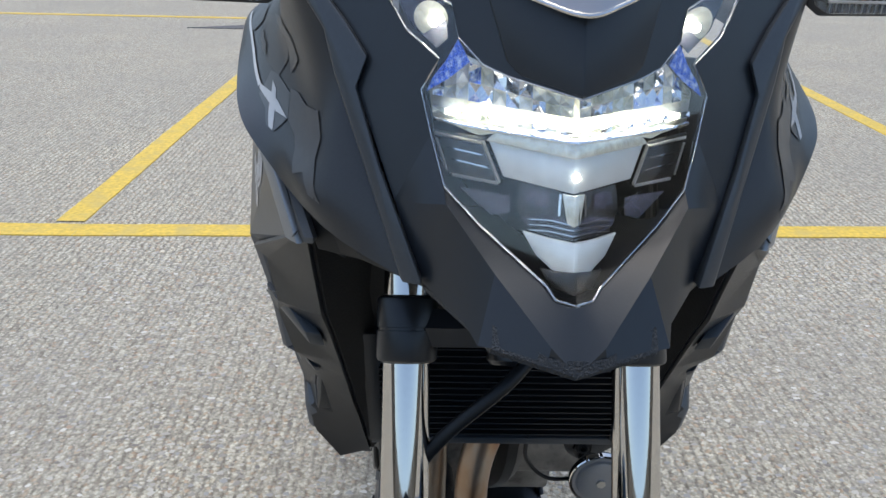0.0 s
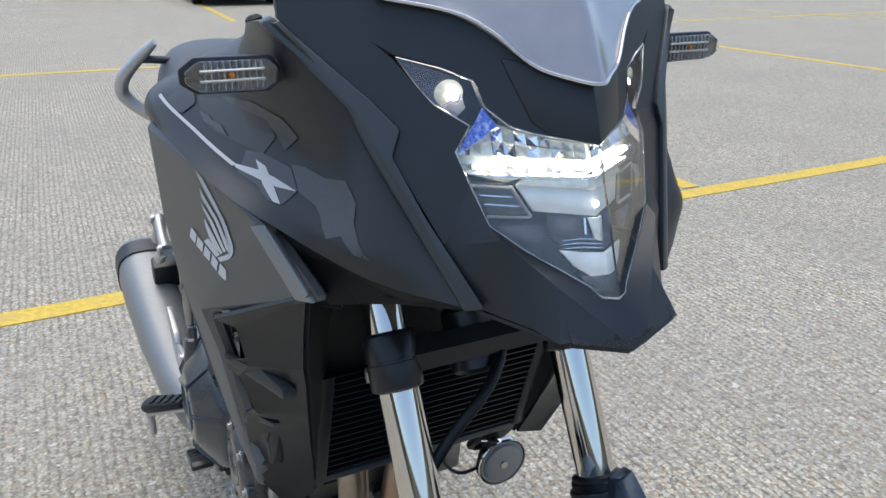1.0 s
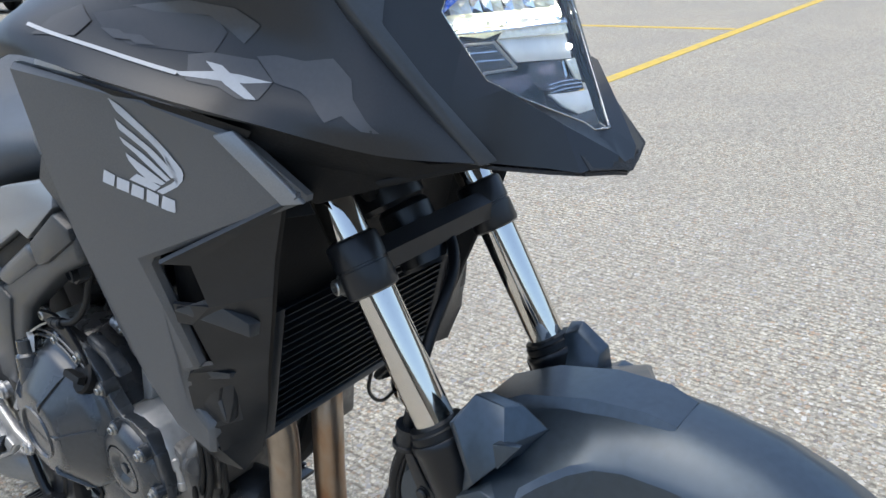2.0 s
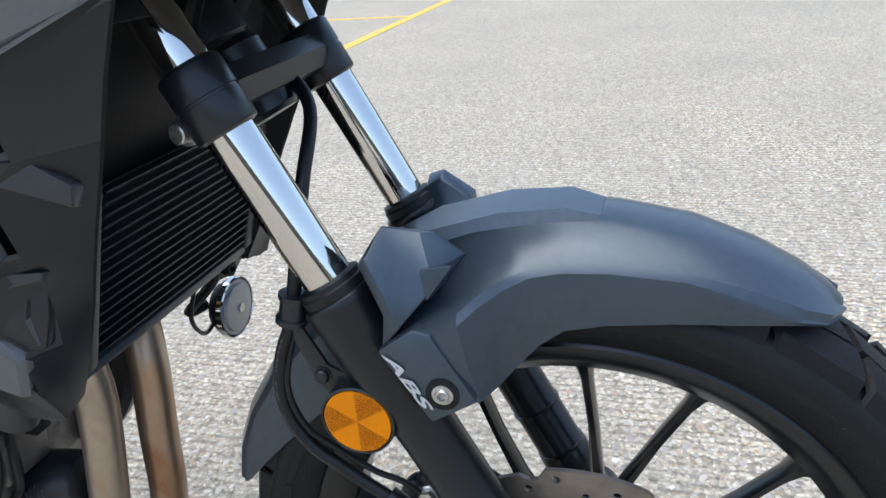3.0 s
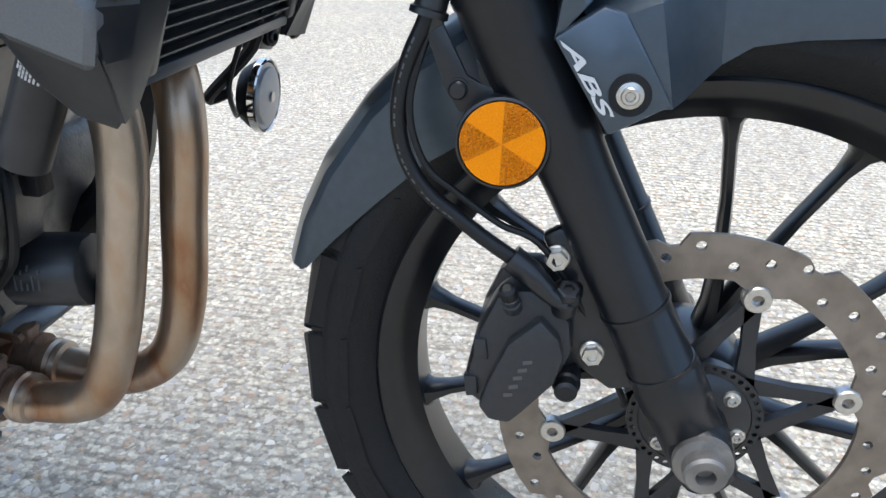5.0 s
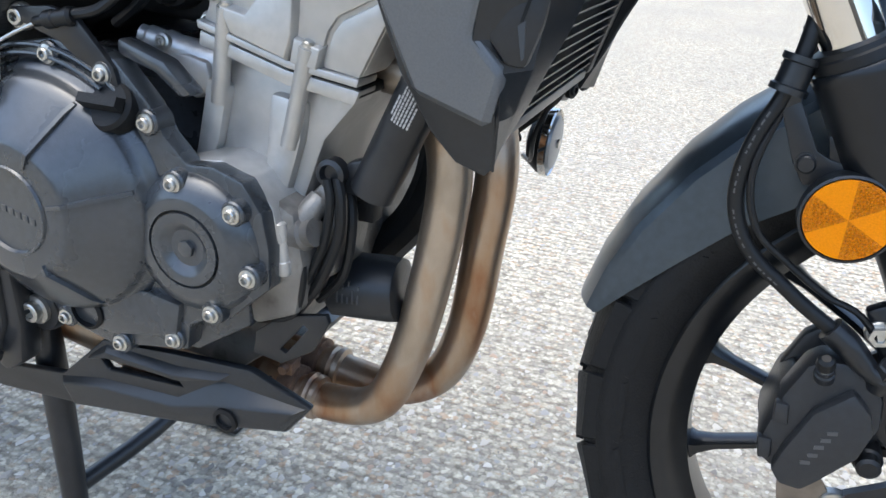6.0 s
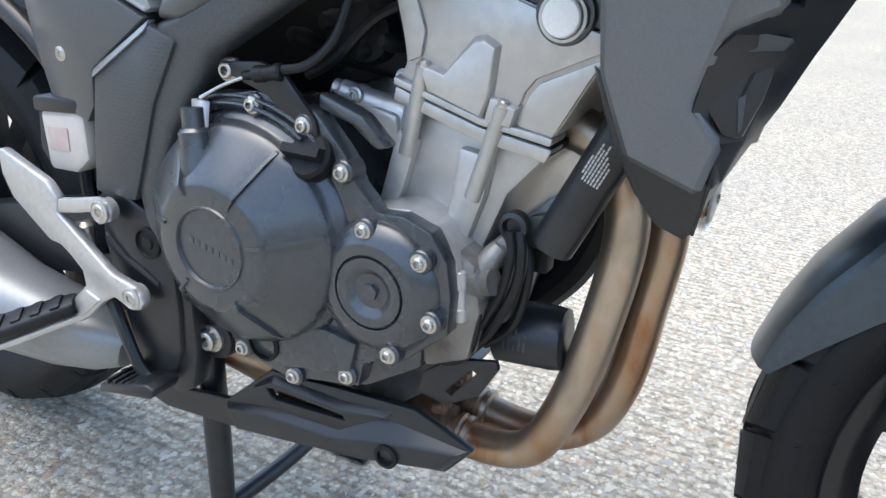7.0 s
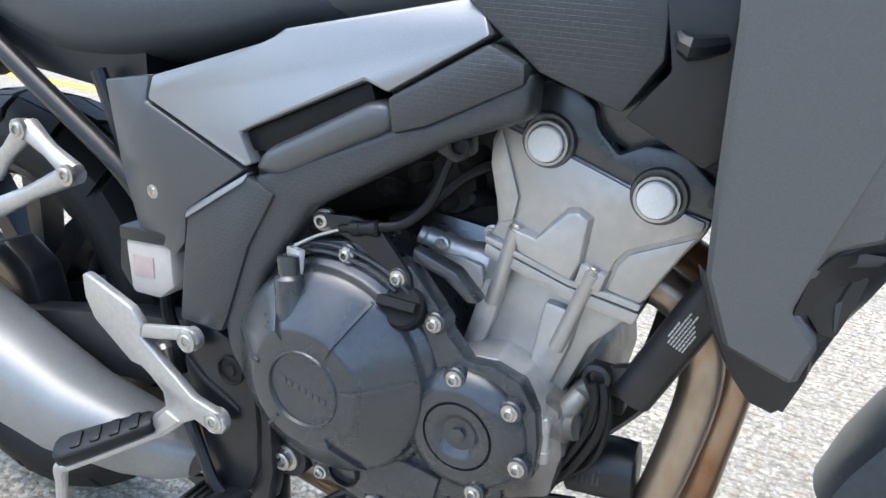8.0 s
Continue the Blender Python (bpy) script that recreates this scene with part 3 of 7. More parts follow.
    for r, spread, w, t in ((0.038, 2.0, 0.011, 0.016), (0.070, 4.0, 0.008, 0.013), (0.110, 7.2, 0.0055, 0.011), (0.160, 10.0, 0.0045, 0.010), (0.205, 12.0, 0.0050, 0.010), (0.221, 12.6, 0.0080, 0.013), (0.229, 12.8, 0.0150, 0.017)):
        a = mid + way * radians(spread)
        d, n = Vector((0, math.cos(a), math.sin(a))), Vector((0, -math.sin(a), math.cos(a)))
        c = HUB + d * r
        secs.append([c + n * w * u + Vector((t * v, 0, 0)) for u, v in ((-1, -0.45), (-0.5, -1), (0.5, -1), (1, -0.45), (1, 0.45), (0.5, 1), (-0.5, 1), (-1, 0.45))])
    part("spoke", loft(secs), WHEEL, wheel)
part("hub", turned([(0.018, -0.062), (0.034, -0.062), (0.036, -0.052), (0.045, -0.040), (0.050, -0.02), (0.050, 0.02), (0.045, 0.040), (0.036, 0.05), (0.018, 0.06)], HUB, (1, 0, 0), 36), WHEEL, wheel)

# brake disc on its carrier
DX = -0.062


def on_disc(p, x):
    return Vector((x, HUB.y + p[0], HUB.z + p[1]))


outer, petals = [], 9
for i in range(petals * 14):
    a = 2 * math.pi * i / (petals * 14)
    f = (i % 14) / 14
    outer.append((a, 0.1555 - 0.003 * f if f < 0.80 else 0.1470))
outer = [(r * math.cos(a), r * math.sin(a)) for a, r in outer]
inner = []
for i in range(72):
    a = 2 * math.pi * i / 72
    d = abs((a / (math.pi / 3) + 0.5) % 1 - 0.5) * (math.pi / 3)
    inner.append((a, 0.1205 - 0.0125 * math.exp(-((d / 0.09) ** 4))))
inner = [(r * math.cos(a + radians(44)), r * math.sin(a + radians(44))) for a, r in inner]
drilled = []
for k in range(36):
    a = 2 * math.pi * k / 36
    r = (0.131, 0.139, 0.146)[k % 3]
    drilled.append(ring(8, 0.0040, (r * math.cos(a + 0.05), r * math.sin(a + 0.05))))
holes = [([on_disc(p, DX - 0.0022) for p in h], [on_disc(p, DX + 0.0022) for p in h]) for h in [inner, *drilled]]
disc = part("brake_disc", slab([on_disc(p, DX - 0.0022) for p in outer], [on_disc(p, DX + 0.0022) for p in outer], holes), DISC, wheel, "wave-edged steel brake disc drilled with holes")
BUTTONS = [radians(44 + 60 * k) for k in range(6)]
for a in BUTTONS:
    c = on_disc((0.111 * math.cos(a), 0.111 * math.sin(a)), DX)
    part("disc_button", turned([(0.0045, -0.004), (0.0045, 0.0055), (0.0095, 0.0055), (0.0105, 0.004), (0.0105, -0.004)], c, (-1, 0, 0), 24, True), ZINC, wheel)
    for turn in (-0.42, 0.42):
        e = on_disc((0.046 * math.cos(a + turn * 1.25), 0.046 * math.sin(a + turn * 1.25)), DX + 0.002)
        f = on_disc((0.106 * math.cos(a), 0.106 * math.sin(a)), DX + 0.002)
        s = (f - e).cross(Vector((1, 0, 0))).normalized()
        secs = [[q + s * w + Vector((v, 0, 0)) for w, v in ((-h, -0.004), (h, -0.004), (h, 0.004), (-h, 0.004))] for q, h in ((e, 0.0075), ((e + f) / 2, 0.0052), (f, 0.0062))]
        part("carrier_arm", bevel(loft(secs), 0.001), FRAME, wheel)
slots = [[on_disc(p, DX - 0.006) for p in ring(6, 0.0022, (0.0475 * math.cos(a), 0.0475 * math.sin(a)))] for a in (2 * math.pi * k / 40 for k in range(40))]
part("abs_ring", slab([on_disc(p, DX - 0.006) for p in ring(60, 0.0515)], [on_disc(p, DX - 0.004) for p in ring(60, 0.0515)],
     [([on_disc(p, DX - 0.006) for p in ring(48, 0.043)], [on_disc(p, DX - 0.004) for p in ring(48, 0.043)])] + [(h, [p + Vector((0.002, 0, 0)) for p in h]) for h in slots]), FRAME, wheel, "slotted black sensor ring")
part("carrier_hub", turned([(0.020, -0.012), (0.042, -0.006), (0.048, 0.0), (0.048, 0.010), (0.020, 0.012)], on_disc((0, 0), DX), (1, 0, 0), 40), FRAME, wheel)
for k in range(6):
    a = radians(14 + 60 * k)
    part("disc_bolt", bolt(on_disc((0.034 * math.cos(a), 0.034 * math.sin(a)), DX - 0.009), (-1, 0, 0), 0.0045, 0.004), ZINC, wheel)

# ---- fork ----
FORK_FOOT, FORK_WAY = Vector((0, 0.005, 0.335)), Vector((0, math.sin(radians(28.2)), math.cos(radians(28.2))))
FORK_X = 0.0925


def fork_at(s, side, forward=0.0):
    """A place on a fork leg's axis, s metres up from the axle."""
    return FORK_FOOT + FORK_WAY * s + Vector((side * FORK_X, -forward * FORK_WAY.z, forward * FORK_WAY.y))


fork = new("front_fork")
fork.parent = bike
tagged(fork, "chrome telescopic fork with matt black lower legs")
for side in (-1, 1):
    part("fork_tube", turned([(0.0188, 0.30), (0.0192, 0.303), (0.0192, 0.70), (0.016, 0.705)], fork_at(0, side), FORK_WAY, 40), CHROME, fork, "polished chrome fork tube")
    part("lower_leg", turned([(0.012, -0.040), (0.022, -0.038), (0.0245, -0.020), (0.0245, 0.030), (0.0262, 0.034), (0.0262, 0.062), (0.0242, 0.066), (0.0240, 0.22), (0.0250, 0.25), (0.0285, 0.29), (0.0288, 0.350), (0.0296, 0.352), (0.0296, 0.357), (0.0284, 0.359), (0.0225, 0.360), (0.0195, 0.358)], fork_at(0, side), FORK_WAY, 40), FORK, fork, "matt black fork lower leg")
    part("dust_seal", turned([(0.0235, 0.356), (0.0264, 0.358), (0.0264, 0.366), (0.0252, 0.3675), (0.0248, 0.371), (0.0196, 0.373)], fork_at(0, side), FORK_WAY, 40), HOSE, fork)
    part("fork_clamp", turned([(0.0195, 0.498), (0.0236, 0.500), (0.0245, 0.502), (0.0245, 0.5235), (0.0234, 0.5238), (0.0234, 0.5262), (0.0245, 0.5265), (0.0245, 0.548), (0.0236, 0.550), (0.0195, 0.552)], fork_at(0, side), FORK_WAY, 40), FRAME, fork, "black fork clamp")
    part("axle_lug", turned([(0.010, -0.006), (0.021, -0.004), (0.0235, 0.0), (0.0235, 0.036), (0.021, 0.040), (0.010, 0.041)], Vector((side * (FORK_X + 0.020), 0.0, 0.332)), (-side, 0, 0), 32), FORK, fork)
part("yoke", bevel(loft([[fork_at(0.526, 0, f) + Vector((x, 0, 0)) + FORK_WAY * u for f, u in ((-0.020, -0.015), (0.014, -0.015), (0.020, 0.0), (0.014, 0.015), (-0.020, 0.015))] for x in (-0.078, -0.05, 0.0, 0.05, 0.078)]), 0.003), FRAME, fork, "black lower yoke between the fork legs")
part("yoke_boss", turned([(0.024, -0.03), (0.027, -0.026), (0.027, 0.03), (0.022, 0.036)], fork_at(0.526, 0, -0.02), FORK_WAY, 24), FRAME, fork)
part("clamp_bolt", bolt(fork_at(0.515, -1, -0.024) + Vector((-0.010, 0, 0)), (-1, 0.2, 0), 0.0075, 0.010), ZINC, fork)
part("axle", turned([(0.0, -0.128), (0.0062, -0.128), (0.0072, -0.1365), (0.0138, -0.1365), (0.0156, -0.134), (0.0156, -0.124), (0.0215, -0.122), (0.0215, -0.113), (0.010, -0.110), (0.010, 0.12)], HUB, (1, 0, 0), 36), DULL, fork, "stained steel axle with a round socket head")

# ---- front mudguard ----
def guard_section(deg, crown, shoulder, low, half, top):
    """Half a cross-section, outside then inside: points (x, radius) turned to an angle."""
    pts = [(0, crown), (top * 0.6, crown - 0.001), (top, crown - 0.004), (half * 0.93, shoulder + 0.004), (half, shoulder - 0.002), (half + 0.002, (shoulder + low) / 2), (half, low)]
    inn = [(max(0, x - 0.004) if x else 0, r - 0.004) for x, r in pts]
    inn[-1] = (half - 0.004, low)
    a = radians(deg)
    return [[HUB + Vector((-s * x, r * math.cos(a), r * math.sin(a))) for x, r in pts] for s in (1, -1)], [[HUB + Vector((-s * x, r * math.cos(a), r * math.sin(a))) for x, r in inn] for s in (1, -1)]


GUARD = [(122.5, 0.348, 0.344, 0.340, 0.020, 0.012), (120.5, 0.351, 0.340, 0.335, 0.040, 0.020), (117, 0.353, 0.338, 0.330, 0.052, 0.028), (111, 0.355, 0.337, 0.315, 0.057, 0.031), (103, 0.358, 0.337, 0.301, 0.060, 0.032), (94, 0.360, 0.334, 0.290, 0.062, 0.032), (88, 0.361, 0.333, 0.284, 0.064, 0.032), (84, 0.361, 0.332, 0.274, 0.070, 0.033), (81, 0.361, 0.330, 0.266, 0.084, 0.034), (78.5, 0.361, 0.328, 0.262, 0.104, 0.035), (76.5, 0.361, 0.325, 0.262, 0.1225, 0.036), (73.5, 0.360, 0.323, 0.264, 0.1235, 0.038), (69, 0.359, 0.322, 0.268, 0.1225, 0.039), (67, 0.358, 0.334, 0.280, 0.075, 0.040), (63, 0.357, 0.340, 0.286, 0.066, 0.041), (57, 0.356, 0.340, 0.290, 0.064, 0.042), (48, 0.355, 0.340, 0.280, 0.062, 0.042), (40, 0.354, 0.339, 0.288, 0.060, 0.042), (30, 0.353, 0.338, 0.298, 0.058, 0.040), (22, 0.352, 0.337, 0.312, 0.054, 0.036), (14.5, 0.351, 0.336, 0.330, 0.046, 0.030)]
bm = bmesh.new()
loops = []
for g in GUARD:
    (r_out, l_out), (r_in, l_in) = guard_section(*g)
    loop = r_out[::-1] + l_out[1:] + l_in[::-1] + r_in[1:]
    loops.append([bm.verts.new(p) for p in loop])
for a, b in zip(loops, loops[1:]):
    for i in range(len(a)):
        bm.faces.new((a[i], a[(i + 1) % len(a)], b[(i + 1) % len(b)], b[i]))
bm.faces.new(loops[0])
bm.faces.new(loops[-1][::-1])
guard = part("front_mudguard", bm, MUD, bike, "satin black plastic front mudguard with creased shoulders", 24)
part("mudguard_bridge", loft([[HUB + Vector((x, r * math.cos(radians(a)), r * math.sin(radians(a)))) for x, r in ((-w, c - 0.004), (-w * 0.8, c + h), (w * 0.8, c + h), (w, c - 0.004))] for a, w, h, c in ((92, 0.026, 0.0, 0.360), (88, 0.031, 0.0065, 0.360), (80, 0.035, 0.0075, 0.360), (70, 0.038, 0.0080, 0.359), (60, 0.042, 0.006, 0.357))]), MUD, guard)
for side in (-1, 1):
    q = lambda x, y, z: (side * x, y, z)
    if side < 0:
        front = [q(*p) for p in ((0.1165, 0.134, 0.620), (0.1150, 0.131, 0.646), (0.1110, 0.148, 0.684), (0.1135, 0.141, 0.689), (0.1215, 0.117, 0.641), (0.1120, 0.098, 0.663), (0.1060, 0.096, 0.678), (0.0860, 0.108, 0.701), (0.0880, 0.136, 0.705))]
        back = [q(*p) for p in ((0.060, 0.134, 0.616), (0.060, 0.136, 0.646), (0.060, 0.150, 0.680), (0.058, 0.090, 0.655), (0.058, 0.084, 0.672), (0.064, 0.106, 0.692), (0.066, 0.138, 0.694))]
        block = bmesh.new()
        fv, bv = [block.verts.new(p) for p in front], [block.verts.new(p) for p in back]
        for loop in ((0, 1, 2, 3, 4), (3, 8, 7, 6, 5, 4)):
            block.faces.new([fv[i] for i in loop])
        rim_f, rim_b = (0, 1, 2, 8, 7, 6, 5), (0, 1, 2, 6, 5, 4, 3)
        for i in range(6):
            block.faces.new((fv[rim_f[i]], fv[rim_f[i + 1]], bv[rim_b[i + 1]], bv[rim_b[i]]))
        block.faces.new((fv[2], fv[3], fv[8]))
        block.faces.new((fv[0], fv[4], fv[5], bv[3], bv[0]))
        block.faces.new(bv)
        bmesh.ops.recalc_face_normals(block, faces=block.faces)
        bevel(block, 0.0012, 2, 12)
        part("guard_spike", slab([q(0.1130, 0.102, 0.683), q(0.1050, 0.080, 0.684), q(0.1140, 0.098, 0.660)], [q(0.100, 0.102, 0.680), q(0.096, 0.084, 0.680), q(0.100, 0.098, 0.656)], (), 0.0008), MUD, guard)
    else:
        block = slab([q(0.108, 0.160, 0.681), q(0.106, 0.144, 0.6865), q(0.106, 0.114, 0.666), q(0.110, 0.112, 0.640), q(0.110, 0.158, 0.645)], [q(0.090, 0.158, 0.674), q(0.090, 0.144, 0.680), q(0.088, 0.116, 0.664), q(0.070, 0.112, 0.640), q(0.070, 0.158, 0.640)], (), 0.002)
    part("guard_block", block, MUD, guard)
    part("guard_arm", slab([q(0.1265, 0.134, 0.624), q(0.1285, 0.097, 0.569), q(0.1290, 0.062, 0.590), q(0.1265, 0.094, 0.6395), q(0.1255, 0.107, 0.6430)],
                           [q(0.066, 0.134, 0.624), q(0.064, 0.097, 0.569), q(0.064, 0.066, 0.592), q(0.064, 0.096, 0.638), q(0.064, 0.107, 0.641)], (), 0.0022), MUD, guard)
    # flush black ring stands in for the shade of a recess
    part("bolt_recess_shade", turned([(0.0085, -0.002), (0.0125, -0.002), (0.0125, 0.0008), (0.0085, 0.0008)], q(0.1285, 0.0870, 0.5945), (side, 0, 0), 28, True), DEEP, guard)
    part("guard_bolt", bolt(q(0.1285, 0.0870, 0.5945), (side, 0, 0), 0.0055, 0.0042), ZINC, guard)
    reflector = part("side_reflector", turned([(0.0, 0.006), (0.0272, 0.006), (0.0282, 0.0078), (0.0298, 0.007), (0.0305, -0.002), (0.029, -0.010), (0.010, -0.012)], q(0.112, 0.160, 0.556), (side, 0, 0), 40), PLASTIC, fork, "round amber side reflector in a black rim")
    for k in range(6):
        a0, a1 = radians(60 * k + 30), radians(60 * k + 90)
        fan = [(0.0, 0.0)] + [(0.0270 * math.cos(a), 0.0270 * math.sin(a)) for a in np.linspace(a0, a1, 8)]
        part("amber_facet", slab([q(0.1198, 0.160 + u, 0.556 + v) for u, v in fan], [q(0.1175, 0.160 + u, 0.556 + v) for u, v in fan]), AMBERDARK if k % 2 else AMBER, reflector)
    ribs = []
    for k in (1, 3, 5):
        for i in range(4, 24):
            for j in range(4, 24):
                u, v = (i - 13.5) * 0.0022 + 0.0011 * (j % 2), (j - 13.5) * 0.0021
                turn = (math.degrees(math.atan2(v, u)) - 30) % 360
                if math.hypot(u, v) < 0.0255 and math.hypot(u, v) > 0.004 and k * 60 + 4 < turn < k * 60 + 56:
                    ribs.append(turned([(0.0009, -0.0002), (0.0, 0.0009)], q(0.1198, 0.160 + u, 0.556 + v), (side, 0, 0), 4))
    part("prism_field", joined(*ribs), AMBERDARK, reflector, "fine prisms of the reflector")
    strap = ((0.213, 0.618), (0.203, 0.626), (0.186, 0.594), (0.178, 0.590), (0.166, 0.587), (0.160, 0.572), (0.190, 0.570), (0.199, 0.584))
    part("reflector_stay", plate(strap, side * 0.1040, side * 0.1000, 0.0012), FRAME, fork, "black steel strap that holds the reflector")
    part("stay_bolt", turned([(0.0075, -0.001), (0.0075, 0.001), (0.0062, 0.0012), (0.0060, 0.004), (0.0048, 0.0052), (0, 0.0052)], q(0.1040, 0.191, 0.585), (side, 0, 0), 20), FRAME, fork)
    part("stay_clamp", slab([q(0.103, 0.182, 0.606), q(0.103, 0.152, 0.594), q(0.103, 0.150, 0.574), q(0.103, 0.176, 0.578)], [q(0.092, 0.178, 0.602), q(0.092, 0.152, 0.592), q(0.092, 0.150, 0.578), q(0.092, 0.172, 0.580)], (), 0.002), FORK, fork)

# bands round the lower legs
for side in (-1, 1):
    for s in (0.066, 0.118):
        part("leg_band", turned([(0.0240, -0.0022), (0.0256, -0.0016), (0.0256, 0.0016), (0.0240, 0.0022)], fork_at(s, side), FORK_WAY, 40, True), FORK, fork)

# anti-lock lettering along the guard's arm
mark = bpy.data.curves.new("anti_lock_letters", "FONT")
mark.body, mark.size, mark.extrude, mark.shear, mark.space_character = "ABS", 0.0098, 0.0003, 0.35, 1.0
mark.offset = 0.00022
start, end = Vector((-0.1284, 0.1248, 0.6152)), Vector((-0.1306, 0.0963, 0.5730))
along = (end - start).normalized()
start -= along * 0.0085
out = Vector((-1, 0, 0))
up = out.cross(along)
letters = new("anti_lock_letters", mark)
letters.matrix_world = Matrix(((2.9 * along.x, up.x, out.x, start.x), (2.9 * along.y, up.y, out.y, start.y), (2.9 * along.z, up.z, out.z, start.z), (0, 0, 0, 1)))
mark.materials.append(DECAL)
letters.parent = guard
tagged(letters, label="silver anti-lock lettering")

# ---- brake caliper ----
caliper = new("brake_caliper")
caliper.parent = bike
tagged(caliper, "dark grey two-piston brake caliper")
CAL = [(0.178, 0.364), (0.174, 0.383), (0.169, 0.410), (0.158, 0.438), (0.149, 0.446), (0.130, 0.448), (0.118, 0.440), (0.104, 0.425), (0.100, 0.400), (0.110, 0.372), (0.130, 0.345), (0.150, 0.337), (0.164, 0.346), (0.174, 0.353)]
FACE = [(0.125, 0.430), (0.111, 0.416), (0.106, 0.400), (0.111, 0.378), (0.132, 0.350), (0.141, 0.339), (0.157, 0.340), (0.165, 0.351), (0.160, 0.371), (0.147, 0.407)]
CALPAINT = material("grey_caliper_paint", (0.020, 0.022, 0.025), 0.42, 0.15, 0.12, 150, 0.12, 900, 0.06, (0.027, 0.029, 0.032), 14, coat=0.1, gloss_level=0.4)
part("caliper_body", plate(CAL, -0.104, -0.074, 0.006), CALPAINT, caliper)
part("caliper_cover", plate(FACE, -0.114, -0.100, 0.0035), CALPAINT, caliper, "dark grey caliper face with a plain mark")
for pts in ([(0.172, 0.405), (0.163, 0.405), (0.160, 0.388), (0.171, 0.388)], [(0.178, 0.372), (0.168, 0.372), (0.166, 0.356), (0.175, 0.354)]):
    part("caliper_notch", plate(pts, -0.1065, -0.098, 0.0015), CALPAINT, caliper)
part("caliper_inner", plate(CAL, -0.052, -0.036, 0.004), CALPAINT, caliper)
part("caliper_bridge", plate([(0.178, 0.366), (0.170, 0.408), (0.160, 0.420), (0.156, 0.360), (0.172, 0.354)], -0.100, -0.030, 0.005), CALPAINT, caliper)
part("caliper_bracket", plate([(0.130, 0.484), (0.118, 0.492), (0.100, 0.484), (0.070, 0.420), (0.050, 0.370), (0.070, 0.365), (0.098, 0.384), (0.104, 0.376), (0.112, 0.384), (0.106, 0.420), (0.112, 0.448)], -0.092, -0.080, 0.003), FRAME, caliper)
for y, z in ((0.118, 0.470), (0.086, 0.397)):
    part("caliper_bolt", joined(turned([(0.0094, -0.004), (0.0094, 0.0015), (0.0084, 0.0025), (0.0066, 0.0028)], (-0.092, y, z), (-1, 0, 0), 24), turned([(0.0074, 0.0015), (0.0074, 0.0085), (0.0064, 0.0086), (0.0040, 0.0086), (0.0042, 0.0060), (0, 0.0060)], (-0.092, y, z), (-1, 0, 0), 6)), ZINC, caliper)
part("bleed_nipple", turned([(0.0070, -0.004), (0.0070, 0.004), (0.0058, 0.005), (0.0058, 0.010), (0.0045, 0.011)], (-0.106, 0.146, 0.436), (-0.55, 0.15, 0.8), 16), CALPAINT, caliper)
part("nipple_collar", turned([(0.0052, 0.010), (0.0052, 0.014)], (-0.106, 0.146, 0.436), (-0.55, 0.15, 0.8), 16), ZINC, caliper)
part("nipple_cap", turned([(0.0062, 0.0135), (0.0066, 0.016), (0.0055, 0.023), (0.0030, 0.025), (0, 0.025)], (-0.106, 0.146, 0.436), (-0.55, 0.15, 0.8), 16), HOSE, caliper)
part("banjo_bolt", joined(turned([(0.0095, -0.004), (0.0095, 0.010), (0.0085, 0.011)], (-0.100, 0.110, 0.437), (-0.45, -0.10, 0.88), 24), turned([(0.0082, 0.010), (0.0082, 0.020), (0.0070, 0.021), (0.0040, 0.021), (0.0035, 0.018), (0, 0.018)], (-0.100, 0.110, 0.437), (-0.45, -0.10, 0.88), 6)), FRAME, caliper)
part("banjo_eye", tube([(-0.102, 0.150, 0.471), (-0.103, 0.136, 0.461), (-0.104, 0.120, 0.447), (-0.105, 0.108, 0.442)], [0.0100, 0.0098, 0.0072, 0.0080], 14, 4), FRAME, caliper)
for (y, z), r in (((0.102, 0.371), 0.0085), ((0.104, 0.447), 0.0050)):
    part("slide_pin", turned([(r * 1.25, -0.02), (r * 1.25, 0.004), (r * 1.05, 0.006), (r, 0.014), (r * 0.7, 0.016), (0, 0.016)], (-0.096, y, z), (-1, 0, 0), 20), HOSE, caliper)
MARK = [(0.1435, 0.3655), (0.1400, 0.3730), (0.1375, 0.3810), (0.1345, 0.3880), (0.1315, 0.3950)]
for y, z in MARK:
    loop = [(y + 0.0034, z + 0.0010), (y + 0.0030, z - 0.0022), (y - 0.0034, z - 0.0006), (y - 0.0030, z + 0.0026)]
    part("caliper_mark", slab([(-0.1146, *p) for p in loop], [(-0.1130, *p) for p in loop]), CAMO, caliper)
HOSE_LINE = [(-0.088, 0.204, 0.690), (-0.098, 0.206, 0.660), (-0.101, 0.213, 0.628), (-0.103, 0.223, 0.603), (-0.104, 0.229, 0.578), (-0.104, 0.229, 0.554), (-0.104, 0.222, 0.532), (-0.104, 0.208, 0.513), (-0.103, 0.190, 0.499), (-0.102, 0.170, 0.484), (-0.102, 0.146, 0.469)]
part("brake_hose", tube([(0.040, 0.300, 0.765), (0.022, 0.252, 0.792), (-0.012, 0.216, 0.772), (-0.060, 0.206, 0.730)] + HOSE_LINE, 0.0056, 12), HOSE, caliper, "black rubber brake hose")
part("sensor_cable", tube([(-0.100, 0.210, 0.626), (-0.106, 0.222, 0.575), (-0.106, 0.212, 0.536), (-0.103, 0.189, 0.515), (-0.100, 0.159, 0.494), (-0.097, 0.126, 0.476), (-0.086, 0.08, 0.40), (-0.080, 0.055, 0.345)], 0.0026, 8), HOSE, caliper)
